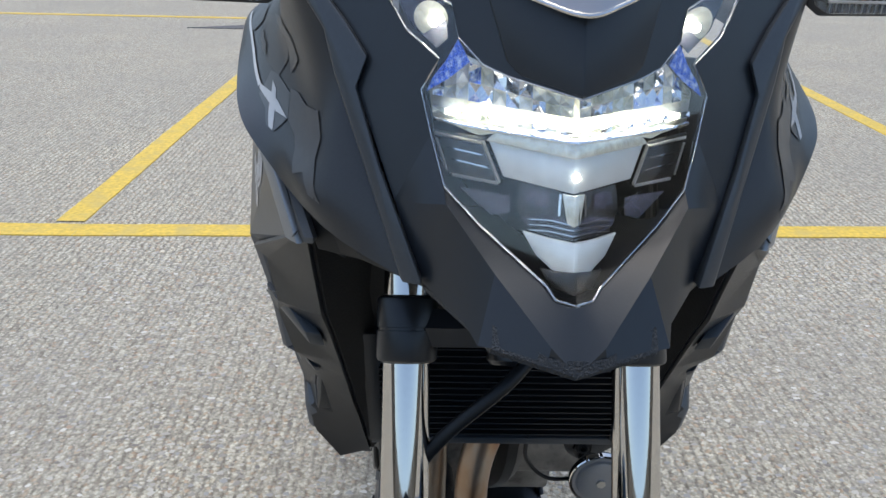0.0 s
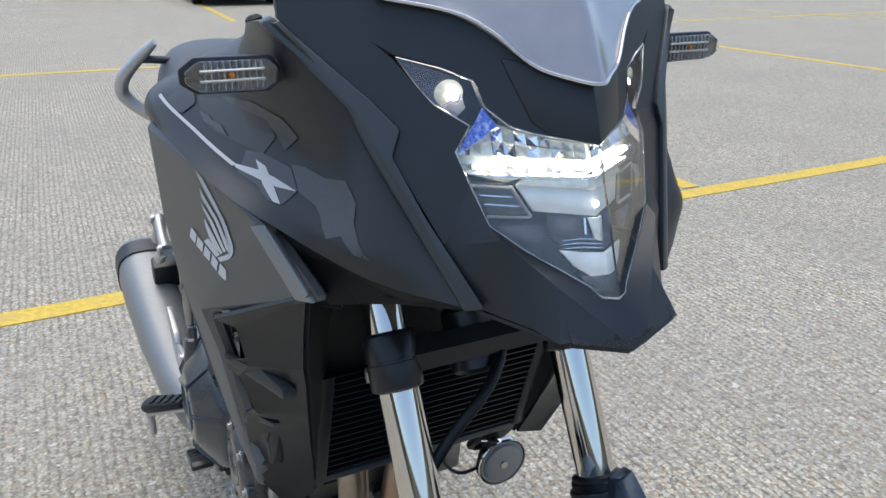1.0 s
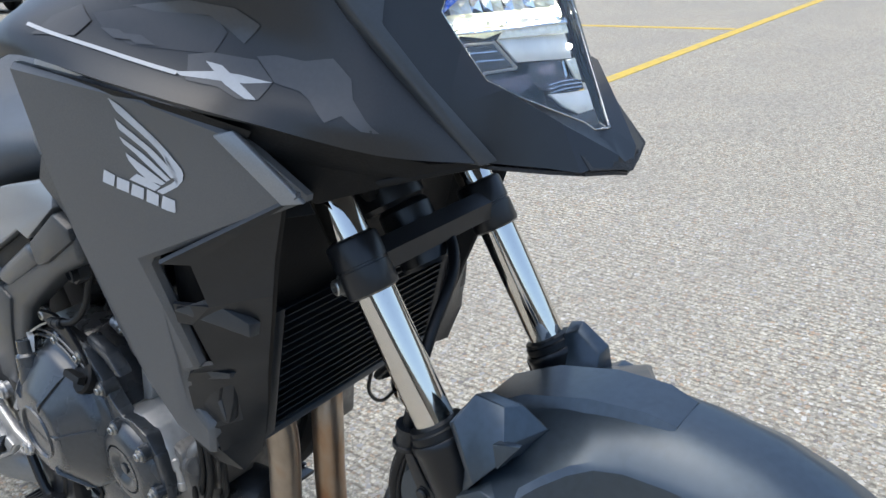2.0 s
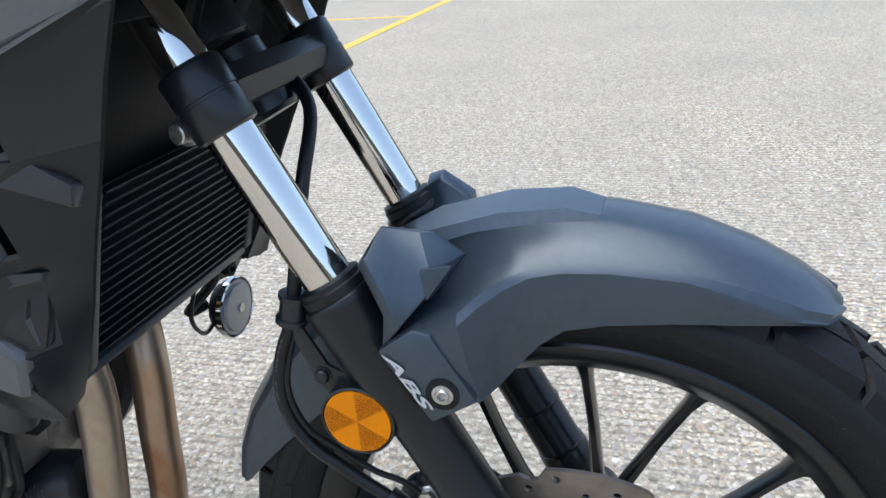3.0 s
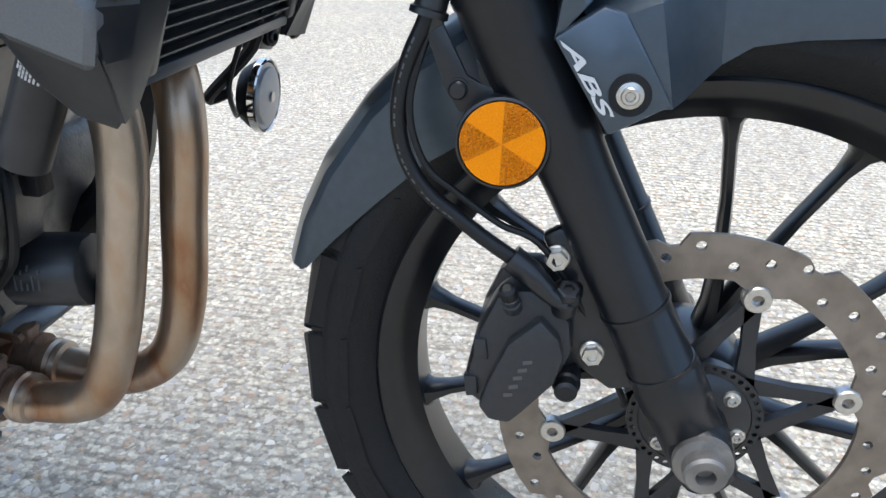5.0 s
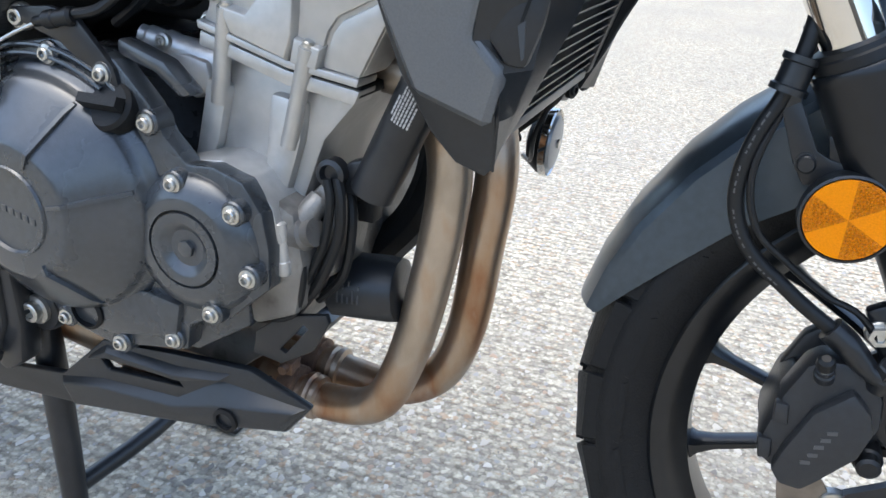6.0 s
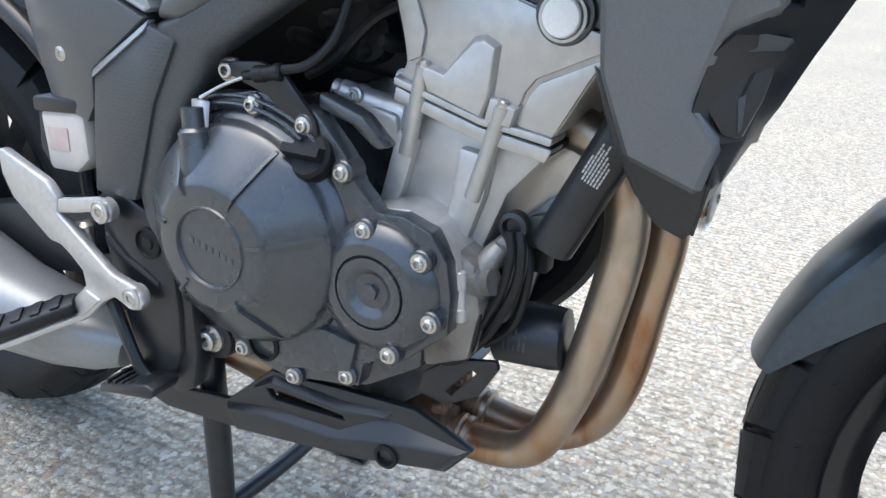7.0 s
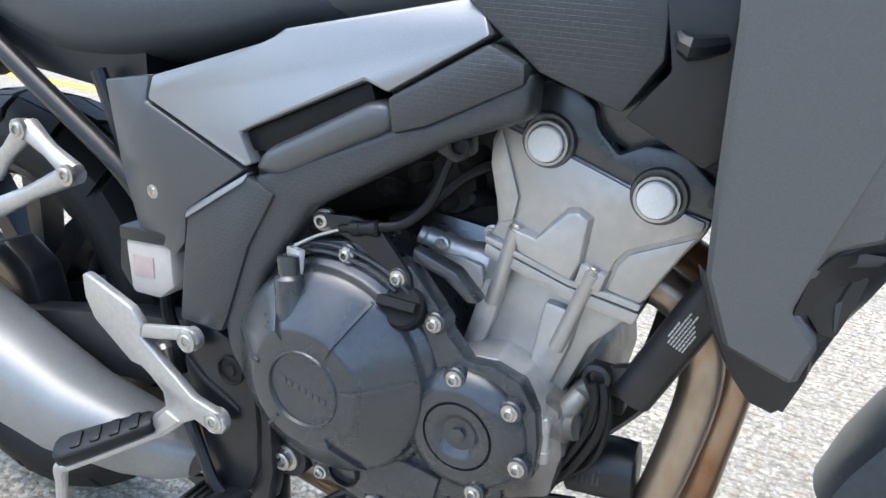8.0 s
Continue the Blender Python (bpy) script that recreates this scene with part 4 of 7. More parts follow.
line = curve([Vector(p) for p in HOSE_LINE[2:10]], 14)
for k in range(1, 27):
    if k in (7, 12, 13, 20):
        continue
    a, b = line[3 * k + 4], line[3 * k + 5 + (k % 3 > 0)]
    n = (b - a).cross(Vector((1, 0, 0))).normalized()
    s = n * 0.0011
    a, b = a + Vector((-0.0054, 0, 0)) - n * 0.0008, b + Vector((-0.0054, 0, 0)) - n * 0.0008
    part("hose_print", slab([a - s, b - s, b + s, a + s], [p + Vector((0.002, 0, 0)) for p in (a - s, b - s, b + s, a + s)]), CAMO, caliper)
part("hose_clip", turned([(0.007, -0.012), (0.0125, -0.012), (0.0125, -0.008), (0.0105, -0.007), (0.0105, 0.007), (0.0125, 0.008), (0.0125, 0.012), (0.007, 0.012)], (-0.100, 0.2095, 0.640), (-0.10, 0.22, -0.95), 16), PLASTIC, caliper)
part("clip_tongue", plate([(0.212, 0.618), (0.202, 0.624), (0.204, 0.640), (0.212, 0.634)], -0.1045, -0.0985, 0.001), PLASTIC, caliper)

# ---- front cowl, headlight and screen ----
def cowl_y(x, z):
    """The swept plane of the nose: it runs back with height and to both sides."""
    return 0.064 + 0.36 * (z - 0.923) + 0.68 * abs(x)


def nose(points, thick, off=0.0, width=0.0, both=True):
    """A piece of the nose: points (x, z) or (x, z, off) of its one half, thick towards the back."""
    f = []
    for p in points:
        f.append(Vector((p[0], cowl_y(p[0], p[1]) + off + (p[2] if len(p) > 2 else 0), p[1])))
    bm = slab(f, [p + Vector((0, thick, 0)) for p in f], (), 0)
    if both:
        inside = [q for q in bm.faces if all(abs(v.co.x) < 1e-5 for v in q.verts)]
        bmesh.ops.delete(bm, geom=inside, context="FACES_ONLY")
        bm = mirrored(bm)
    if width:
        bevel(bm, width, 2, 30)
    return bm


def pair(name, points, thick, off, mat, parent, width=0.0, label=""):
    """The same piece on both halves of the nose."""
    for side in (-1, 1):
        bm = nose(points, thick, off, width, False)
        part(name, bm if side < 0 else mirrored(bm, False), mat, parent, label)


def facets(points, faces, thick):
    """A creased shell over both halves: places of its one half, and the faces between them."""
    bm = bmesh.new()
    v = [bm.verts.new(p) for p in points]
    for f in faces:
        bm.faces.new([v[i] for i in f])
    bmesh.ops.recalc_face_normals(bm, faces=bm.faces)
    bm = mirrored(bm)
    bmesh.ops.recalc_face_normals(bm, faces=bm.faces)
    bmesh.ops.solidify(bm, geom=bm.faces[:], thickness=thick)
    return bm


LAMP = [(0, 1.021), (-0.018, 1.024), (-0.036, 1.027), (-0.049, 1.031), (-0.062, 1.043), (-0.066, 1.060), (-0.085, 1.068), (-0.110, 1.0745), (-0.100, 1.056), (-0.092, 1.044), (-0.073, 1.031), (-0.079, 1.020), (-0.083, 1.013), (-0.077, 0.990), (-0.069, 0.964), (-0.050, 0.9485), (-0.015, 0.9265), (-0.010, 0.9205), (0, 0.9205)]
headlight = new("headlight")
headlight.parent = bike
tagged(headlight, "lit LED headlight under a clear lens")
lens = part("lens", nose(LAMP, 0.0025, -0.001), LENS, headlight, "clear headlight lens")
lens.visible_shadow = False
FROST = material("frosted_reflector", (0.84, 0.85, 0.74), 0.22, 0.5, 0.22, 260, 0.5, 160, 0.12, (0.62, 0.63, 0.52), 110)
SATIN = material("satin_pale_reflector", (0.78, 0.80, 0.78), 0.30, 0.35, 0.10, 120, 0.05, 300, 0.05, (0.66, 0.68, 0.66), 60)
BLUE = material("blue_lens_tint", (0.04, 0.12, 0.70), 0.15, 0.2, 0.6, 900, 0.6, 900, 0.05, (0.42, 0.56, 0.88), 300)
DIMPLED = material("dimpled_reflector", (0.20, 0.20, 0.25), 0.14, 0.9, 0.45, 1100, 1.0, 900, 0.06, (0.10, 0.10, 0.14), 120)
part("lamp_housing", nose(LAMP, 0.006, 0.052), SMOKED, headlight)
part("lamp_rim", mirrored(tube([Vector((x, cowl_y(x, z) + 0.001, z)) for x, z in LAMP], 0.0007, 8, 1, smooth=False)), CHROME, headlight)
part("upper_bowl", nose([(0, 1.0185, 0.010), (-0.020, 1.0215, 0.008), (-0.048, 1.0285, 0.004), (-0.058, 1.0310, 0.004), (-0.070, 1.0180), (-0.0785, 1.0110), (-0.076, 0.9960), (-0.050, 0.9900), (-0.030, 0.9960), (0, 0.9985)], 0.003, 0.019, 0.0), FROST, headlight, "frosted bright upper reflector")
pick = np.random.default_rng(3)
for side in (-1, 1):
    groups = {0: bmesh.new(), 1: bmesh.new()}
    for col in range(11):
        for row in range(3):
            x0, x1 = -0.0015 - 0.0068 * col, -0.0015 - 0.0068 * (col + 1)
            top = lambda x: float(np.interp(-x, (0.0, 0.020, 0.048, 0.058, 0.079), (1.0180, 1.0208, 1.0275, 1.0290, 1.0110)))
            rise = lambda x, f: (1.0085 + (top(x) - 1.0085) * f) if row < 2 else (0.9990 + 0.0035 * (f * 2 - 2))
            f0, f1 = (0.5 * row, 0.5 * row + 0.5) if row < 2 else (1.0, 1.5)
            quad = [(x0, rise(x0, f0)), (x1, rise(x1, f0)), (x1, rise(x1, f1)), (x0, rise(x0, f1))]
            if abs(quad[2][1] - quad[1][1]) < 0.0015:
                continue
            bm = groups[int(pick.random() < 0.62)]
            v = [bm.verts.new((-side * x, cowl_y(x, z) + 0.0145, z)) for x, z in quad]
            mx, mz = sum(q[0] for q in quad) / 4 + pick.uniform(-0.002, 0.002), sum(q[1] for q in quad) / 4 + pick.uniform(-0.0015, 0.0015)
            c = bm.verts.new((-side * mx, cowl_y(mx, mz) + 0.0145 + pick.uniform(0.001, 0.006), mz))
            for i in range(4):
                bm.faces.new((v[i], v[(i + 1) % 4], c))
    part("reflector_facets", groups[0], MIRROR, headlight, "bright faceted reflector cells", 5)
    part("frosted_facets", groups[1], FROST, headlight, "frosted reflector cells", 5)
for side in (-1, 1):
    for k, (w, h, lift) in enumerate(((0.0105, 0.0042, 0.0), (0.0080, 0.0052, 0.0004), (0.0100, 0.0036, 0.0), (0.0085, 0.0046, 0.0003), (0.0090, 0.0034, -0.0003), (0.0075, 0.0026, -0.0006))):
        x0 = -0.0010 - 0.0118 * k
        z = 1.0038 - 0.00035 * k + lift
        bm = nose([(x0, z + 0.4 * h), (x0 - 0.5 * w, z + 0.5 * h), (x0 - w, z + 0.25 * h), (x0 - 0.9 * w, z - 0.4 * h), (x0 - 0.3 * w, z - 0.5 * h)], 0.004, 0.0135, 0.0006, False)
        part("light_bar", bm if side < 0 else mirrored(bm, False), LIT, headlight, "glowing white daytime light")
part("bar_trim", nose([(0, 0.9985), (-0.030, 0.9975), (-0.060, 0.9968), (-0.075, 0.9975), (-0.074, 0.9955), (-0.058, 0.9945), (0, 0.9962)], 0.006, 0.010, 0.0008), MIRROR, headlight)
pair("wing_reflector", [(-0.068, 1.040), (-0.070, 1.060), (-0.086, 1.066), (-0.106, 1.072), (-0.090, 1.045), (-0.074, 1.034)], 0.003, 0.016, DIMPLED, headlight)
for s in (-1, 1):
    # pale dish imitates the soft glow spreading from the LED
    part("led_glow_dish", turned([(0.0105, 0.0), (0.0085, -0.003), (0.0050, -0.005), (0.0, -0.0055)], (s * 0.078, cowl_y(0.078, 1.050) + 0.0125, 1.050), (s * 0.3, -1, -0.2), 20), FROST, headlight, "pale dish imitating the glow round the position light")
    part("wing_led", turned([(0.0030, -0.003), (0.0030, 0.001), (0.002, 0.003), (0, 0.0035)], (s * 0.076, cowl_y(0.076, 1.049) + 0.010, 1.049), (s * 0.3, -1, -0.2), 20), LIT, headlight, "glowing white position light")
# blue plates added to put the lens coating's tint into colour
pair("blue_tint_plate", [(-0.0625, 1.0420), (-0.0560, 1.0310), (-0.0660, 1.0220), (-0.0800, 1.0120), (-0.0765, 1.0200), (-0.0690, 1.0300)], 0.002, 0.003, BLUE, headlight, 0, "blue plate added for the tint at the lens edge")
part("bowl_brow", nose([(0, 0.9965), (-0.040, 0.9960), (-0.046, 0.9895), (0, 0.9890)], 0.002, 0.012, 0.0006), FROST, headlight)
part("low_beam_bowl", nose([(0, 0.9885), (-0.0440, 0.9888), (-0.0360, 0.9715), (0, 0.9705)], 0.003, 0.016, 0.0008), SATIN, headlight, "pale satin low beam reflector")
part("low_beam", turned([(0.0022, -0.002), (0.0020, 0.001), (0, 0.002)], (0.001, cowl_y(0, 0.979) + 0.0155, 0.979), (0, -1, 0), 18), LIT, headlight)
pair("side_bezel", [(-0.0760, 0.9900), (-0.0470, 0.9895), (-0.0370, 0.9665), (-0.0650, 0.9655), (-0.0735, 0.9760)], 0.003, 0.016, SMOKED, headlight, 0.001)
for side in (-1, 1):
    teeth = []
    for (x0, z0), (x1, z1), n in (((-0.0745, 0.9875), (-0.0480, 0.9870), 18), ((-0.0475, 0.9880), (-0.0380, 0.9680), 16), ((-0.0640, 0.9665), (-0.0385, 0.9675), 18), ((-0.0735, 0.9850), (-0.0670, 0.9680), 10)):
        for k in range(n):
            x, z = x0 + (x1 - x0) * (k + 0.5) / n, z0 + (z1 - z0) * (k + 0.5) / n
            y = cowl_y(x, z) + 0.0135
            teeth.append(turned([(0.0015, 0.003), (0.0, 0.0)], (-side * x, y, z), (0, 1, 0), 4))
    part("bezel_teeth", joined(*teeth), BRIGHT, headlight)
    for k in range(5):
        t = (k + 0.7) / 6
        pts = [(-0.0690 + 0.006 * t, 0.9870 - 0.018 * t), (-0.0510 + 0.010 * t, 0.9865 - 0.018 * t), (-0.0510 + 0.010 * t, 0.9858 - 0.018 * t), (-0.0690 + 0.006 * t, 0.9863 - 0.018 * t)]
        bm = nose(pts, 0.002, 0.0145, 0, False)
        part("bezel_rib", bm if side < 0 else mirrored(bm, False), MIRROR if k % 2 else SMOKED, headlight)
part("dark_window", nose([(0, 0.9700), (-0.0270, 0.9700), (-0.0290, 0.9560), (-0.0250, 0.9500), (-0.0110, 0.9465), (0, 0.9480)], 0.003, 0.018, 0.0008), SMOKED, headlight)
pair("window_flute", [(-0.0060, 0.9690), (-0.0072, 0.9690), (-0.0078, 0.9580), (-0.0066, 0.9580)], 0.002, 0.0160, MIRROR, headlight)
pair("window_arch", [(-0.0120, 0.9680), (-0.0230, 0.9675), (-0.0250, 0.9610), (-0.0200, 0.9590), (-0.0130, 0.9605)], 0.002, 0.0160, DIMPLED, headlight, 0.0005)
part("fluted_lens", nose([(0, 0.9570), (-0.0130, 0.9572), (-0.0260, 0.9535), (-0.0245, 0.9500), (-0.0120, 0.9470), (0, 0.9476)], 0.003, 0.0140, 0.0008), DIMPLED, headlight, "dark fluted lower lens")
for k in range(6):
    z = 0.9560 - 0.0014 * k
    part("lens_rib", nose([(0, z), (-0.012, z - 0.0002), (-0.0225, z - 0.0022), (-0.0225, z - 0.0026), (-0.012, z - 0.0006), (0, z - 0.0004)], 0.001, 0.0132), SMOKED if k % 2 else MIRROR, headlight)
part("cream_wedge", nose([(0, 0.9705), (-0.0060, 0.9702), (-0.0035, 0.9560), (0, 0.9545)], 0.002, 0.0130, 0.0005), FROST, headlight, "cream reflector wedge")
part("chin_bowl", nose([(0, 0.9476), (-0.013, 0.9470), (-0.026, 0.9474), (-0.019, 0.9370), (-0.010, 0.9310), (0, 0.9312)], 0.003, 0.010, 0.0008), SATIN, headlight, "pale satin chin reflector")
part("chin_lens", nose([(0, 0.9335), (-0.010, 0.9315), (-0.017, 0.9310), (-0.011, 0.9225), (0, 0.9220)], 0.003, 0.009, 0.0006), SMOKED, headlight)
pair("corner_bowl", [(-0.032, 0.9630), (-0.046, 0.9620), (-0.060, 0.9610), (-0.042, 0.9500), (-0.032, 0.9540)], 0.003, 0.014, DIMPLED, headlight, 0.0008)

cowl = new("front_cowl")
cowl.parent = bike
tagged(cowl, "satin blue-black plastic nose cowl")
NOSE = [(0, 1.0215), (-0.018, 1.0245), (-0.036, 1.0275), (-0.049, 1.0315), (-0.0625, 1.0438), (-0.0667, 1.0610), (-0.0853, 1.0692), (-0.1115, 1.0765), (-0.124, 1.0850), (-0.150, 1.0995), (-0.178, 1.1150), (-0.150, 1.1260), (-0.105, 1.1160), (-0.075, 1.1080), (-0.052, 1.0920), (0, 1.0720)]
part("nose_panel", nose(NOSE, 0.006, 0.0), COWL, cowl)
part("nose_crest", nose([(0, 1.0225), (-0.030, 1.0285), (-0.037, 1.0345), (-0.046, 1.0620), (-0.0500, 1.0760), (0, 1.0680)], 0.004, -0.0022, 0.0010), COWL, cowl)
SIDE = [(-0.1125, 1.0735), (-0.1005, 1.0555), (-0.0925, 1.0435), (-0.0735, 1.0305), (-0.0797, 1.0200), (-0.0838, 1.0130), (-0.0777, 0.9897), (-0.0980, 0.9500), (-0.1225, 1.0090), (-0.1160, 1.0280), (-0.1310, 1.0450), (-0.1580, 1.0750), (-0.1780, 1.0990), (-0.1780, 1.1150), (-0.1500, 1.0995), (-0.1240, 1.0850)]
pair("nose_side", SIDE, 0.006, 0.0, COWL, cowl)
on = lambda x, z, off=0.0: (x, cowl_y(x, z) + off, z)
BEAK = [on(0, 0.9198), on(-0.0105, 0.9198), on(-0.0158, 0.9258), on(-0.0510, 0.9478), on(-0.0695, 0.9633), on(-0.0777, 0.9897), on(-0.0980, 0.9500), (0, 0.0445, 0.8900), (-0.0140, 0.0485, 0.9045), (-0.0420, 0.0800, 0.9310), (-0.0680, 0.1120, 0.9580), (-0.0160, 0.0475, 0.8945), (-0.0440, 0.0560, 0.8995), (-0.0510, 0.0590, 0.8990), (-0.0580, 0.0820, 0.9010), (-0.0810, 0.1190, 0.9060), on(-0.0880, 0.9520, -0.004)]
part("beak", facets(BEAK, [(0, 1, 8, 7), (1, 2, 9, 8), (2, 3, 9), (3, 4, 10, 9), (4, 5, 16, 10), (5, 6, 16), (7, 8, 11), (8, 9, 12, 11), (9, 13, 12), (9, 10, 14, 13), (10, 16, 15, 14), (16, 6, 15)], 0.004), COWL, cowl, "creased beak under the headlight", 24)
part("beak_underside", facets([(0, 0.0480, 0.8880), (-0.0160, 0.0500, 0.8925), (-0.0440, 0.0590, 0.8975), (-0.0560, 0.0840, 0.8985), (-0.0800, 0.1210, 0.9035), (-0.0700, 0.1600, 0.9000), (0, 0.1600, 0.9000)], [(0, 1, 6), (1, 2, 3, 6), (3, 4, 5, 6)], 0.003), TEXTURED, cowl)
part("beak_edge", facets([(0, 0.0435, 0.8897), (-0.0160, 0.0463, 0.8943), (-0.0440, 0.0548, 0.8993), (-0.0433, 0.0632, 0.9095), (-0.0152, 0.0467, 0.8995), (0, 0.0478, 0.8970)], [(0, 1, 4, 5), (1, 2, 3, 4)], 0.002), TEXTURED, cowl, "grained lower edge of the beak")
pair("edge_strip", [(-0.182, 1.1010), (-0.158, 1.0755), (-0.130, 1.0460), (-0.1155, 1.0275), (-0.1225, 1.0090), (-0.108, 0.9690), (-0.0805, 0.9085), (-0.093, 0.9065), (-0.1085, 0.9440), (-0.125, 0.9850), (-0.137, 1.0150), (-0.1445, 1.0400), (-0.168, 1.0700), (-0.190, 1.0960)], 0.012, -0.005, STRIP, cowl, 0.002, "smooth slate-grey cowl edge strip")

screen = new("windscreen")
screen.parent = bike
tagged(screen, "smoke-grey windscreen with a bright edge")
SCREEN = [[(0, 1.062, -0.010), (-0.018, 1.0655, -0.010), (-0.036, 1.0730, -0.010), (-0.056, 1.0930, -0.010), (-0.078, 1.1060, -0.010), (-0.122, 1.1150, -0.010)],
          [(0, 1.110, 0.0), (-0.022, 1.112, 0.0), (-0.046, 1.116, -0.002), (-0.070, 1.121, -0.004), (-0.096, 1.127, -0.006), (-0.130, 1.134, -0.008)],
          [(0, 1.220, 0.035), (-0.026, 1.220, 0.035), (-0.052, 1.218, 0.030), (-0.078, 1.214, 0.022), (-0.100, 1.208, 0.014), (-0.125, 1.200, 0.006)],
          [(0, 1.340, 0.085), (-0.020, 1.338, 0.085), (-0.040, 1.330, 0.080), (-0.060, 1.318, 0.072), (-0.076, 1.300, 0.062), (-0.090, 1.280, 0.050)]]
GRID = [[Vector((x, cowl_y(x, z) + o, z)) for x, z, o in row] for row in SCREEN]
GRID = [[Vector((-p.x, p.y, p.z)) for p in row[:0:-1]] + row for row in GRID]
part("screen_pane", skin(GRID, 4, 0.004), material("smoke_grey_acrylic", (0.27, 0.28, 0.32), 0.22, 0.0, 0.05, 60, 0, 100, 0.03, coat=1.0), screen)
part("screen_edge", tube([p + Vector((0, -0.001, 0)) for p in GRID[0]], 0.0014, 8, 5), CHROME, screen)

# ---- upper side fairing with its markings ----
from mathutils.bvhtree import BVHTree

UPPER = [[(-0.086, 0.114, 0.907), (-0.105, 0.152, 0.955), (-0.124, 0.188, 1.010), (-0.122, 0.190, 1.030), (-0.150, 0.212, 1.058), (-0.182, 0.240, 1.096)],
         [(-0.146, 0.168, 0.9215), (-0.150, 0.168, 0.940), (-0.146, 0.180, 0.965), (-0.149, 0.205, 1.002), (-0.166, 0.232, 1.045), (-0.188, 0.264, 1.096)],
         [(-0.199, 0.242, 0.950), (-0.188, 0.243, 0.963), (-0.177, 0.240, 0.975), (-0.173, 0.262, 1.010), (-0.186, 0.290, 1.050), (-0.182, 0.330, 1.090)],
         [(-0.222, 0.290, 0.964), (-0.210, 0.300, 0.976), (-0.199, 0.300, 0.990), (-0.193, 0.315, 1.015), (-0.192, 0.345, 1.047), (-0.170, 0.385, 1.082)],
         [(-0.238, 0.360, 0.978), (-0.228, 0.365, 0.990), (-0.217, 0.368, 1.006), (-0.208, 0.380, 1.030), (-0.190, 0.405, 1.057), (-0.150, 0.440, 1.076)],
         [(-0.252, 0.455, 0.994), (-0.252, 0.462, 1.004), (-0.246, 0.470, 1.016), (-0.228, 0.480, 1.028), (-0.190, 0.500, 1.044), (-0.120, 0.520, 1.060)],
         [(-0.250, 0.520, 0.985), (-0.248, 0.530, 0.995), (-0.238, 0.540, 1.004), (-0.220, 0.550, 1.014), (-0.180, 0.565, 1.026), (-0.100, 0.580, 1.040)]]
UPPER = [[Vector(p) for p in row] for row in UPPER]


def laid(loop, tree, lift=0.0012, cut=0.012):
    """A thin film of (y, z) points laid on a surface from the side."""
    bm = bmesh.new()
    f = bm.faces.new([bm.verts.new((0, y, z)) for y, z in loop])
    bmesh.ops.triangulate(bm, faces=[f])
    for _ in range(6):
        longs = [e for e in bm.edges if e.calc_length() > cut]
        if not longs:
            break
        bmesh.ops.subdivide_edges(bm, edges=longs, cuts=1)
        bmesh.ops.triangulate(bm, faces=bm.faces[:])
    gone = []
    for v in bm.verts:
        hit = tree.ray_cast(Vector((-0.6, v.co.y, v.co.z)), Vector((1, 0, 0)))[0]
        if hit is None:
            gone.append(v)
        else:
            v.co.x = hit.x - lift
    bmesh.ops.delete(bm, geom=gone, context="VERTS")
    return bm


for side in (-1, 1):
    bm = skin(UPPER, 4, 0.004)
    tree = BVHTree.FromBMesh(bm)
    if side > 0:
        bm = mirrored(bm, False)
    upper = part("upper_fairing", bm, PAINT, bike, "matt graphite tank fairing with grey camouflage markings", 40)
    for k, (mat, name, loop) in enumerate(MARKS):
        film = laid(loop, tree, 0.0006 + 0.00015 * k)
        part(name, film if side < 0 else mirrored(film, False), mat, upper)

# ---- lower shroud ----
SHROUD = [(-0.170, 0.222, 0.885), (-0.197, 0.268, 0.939), (-0.225, 0.335, 0.962), (-0.255, 0.480, 0.988), (-0.252, 0.464, 0.900), (-0.246, 0.458, 0.840), (-0.228, 0.455, 0.734), (-0.212, 0.452, 0.672), (-0.202, 0.432, 0.618), (-0.200, 0.410, 0.610), (-0.198, 0.382, 0.600), (-0.200, 0.373, 0.636), (-0.204, 0.393, 0.658), (-0.210, 0.380, 0.703), (-0.214, 0.350, 0.718), (-0.226, 0.358, 0.786), (-0.236, 0.358, 0.830)]
DUCT_SIDE = [(-0.172, 0.226, 0.893), (-0.230, 0.345, 0.832), (-0.221, 0.350, 0.790), (-0.218, 0.354, 0.770), (-0.208, 0.354, 0.722), (-0.205, 0.378, 0.705), (-0.203, 0.390, 0.690), (-0.199, 0.396, 0.655), (-0.195, 0.380, 0.636), (-0.190, 0.380, 0.606), (-0.167, 0.388, 0.565)]
DUCT_MID = [(-0.170, 0.240, 0.889), (-0.214, 0.325, 0.829), (-0.206, 0.322, 0.788), (-0.211, 0.345, 0.767), (-0.199, 0.346, 0.722), (-0.180, 0.350, 0.706), (-0.177, 0.354, 0.691), (-0.171, 0.362, 0.657), (-0.168, 0.367, 0.636), (-0.168, 0.377, 0.606), (-0.154, 0.392, 0.566)]
DUCT_FRONT = [(-0.168, 0.252, 0.885), (-0.166, 0.276, 0.830), (-0.164, 0.291, 0.790), (-0.160, 0.302, 0.768), (-0.154, 0.324, 0.722), (-0.152, 0.331, 0.706), (-0.150, 0.338, 0.691), (-0.146, 0.352, 0.657), (-0.143, 0.362, 0.637), (-0.140, 0.376, 0.606), (-0.136, 0.396, 0.568)]
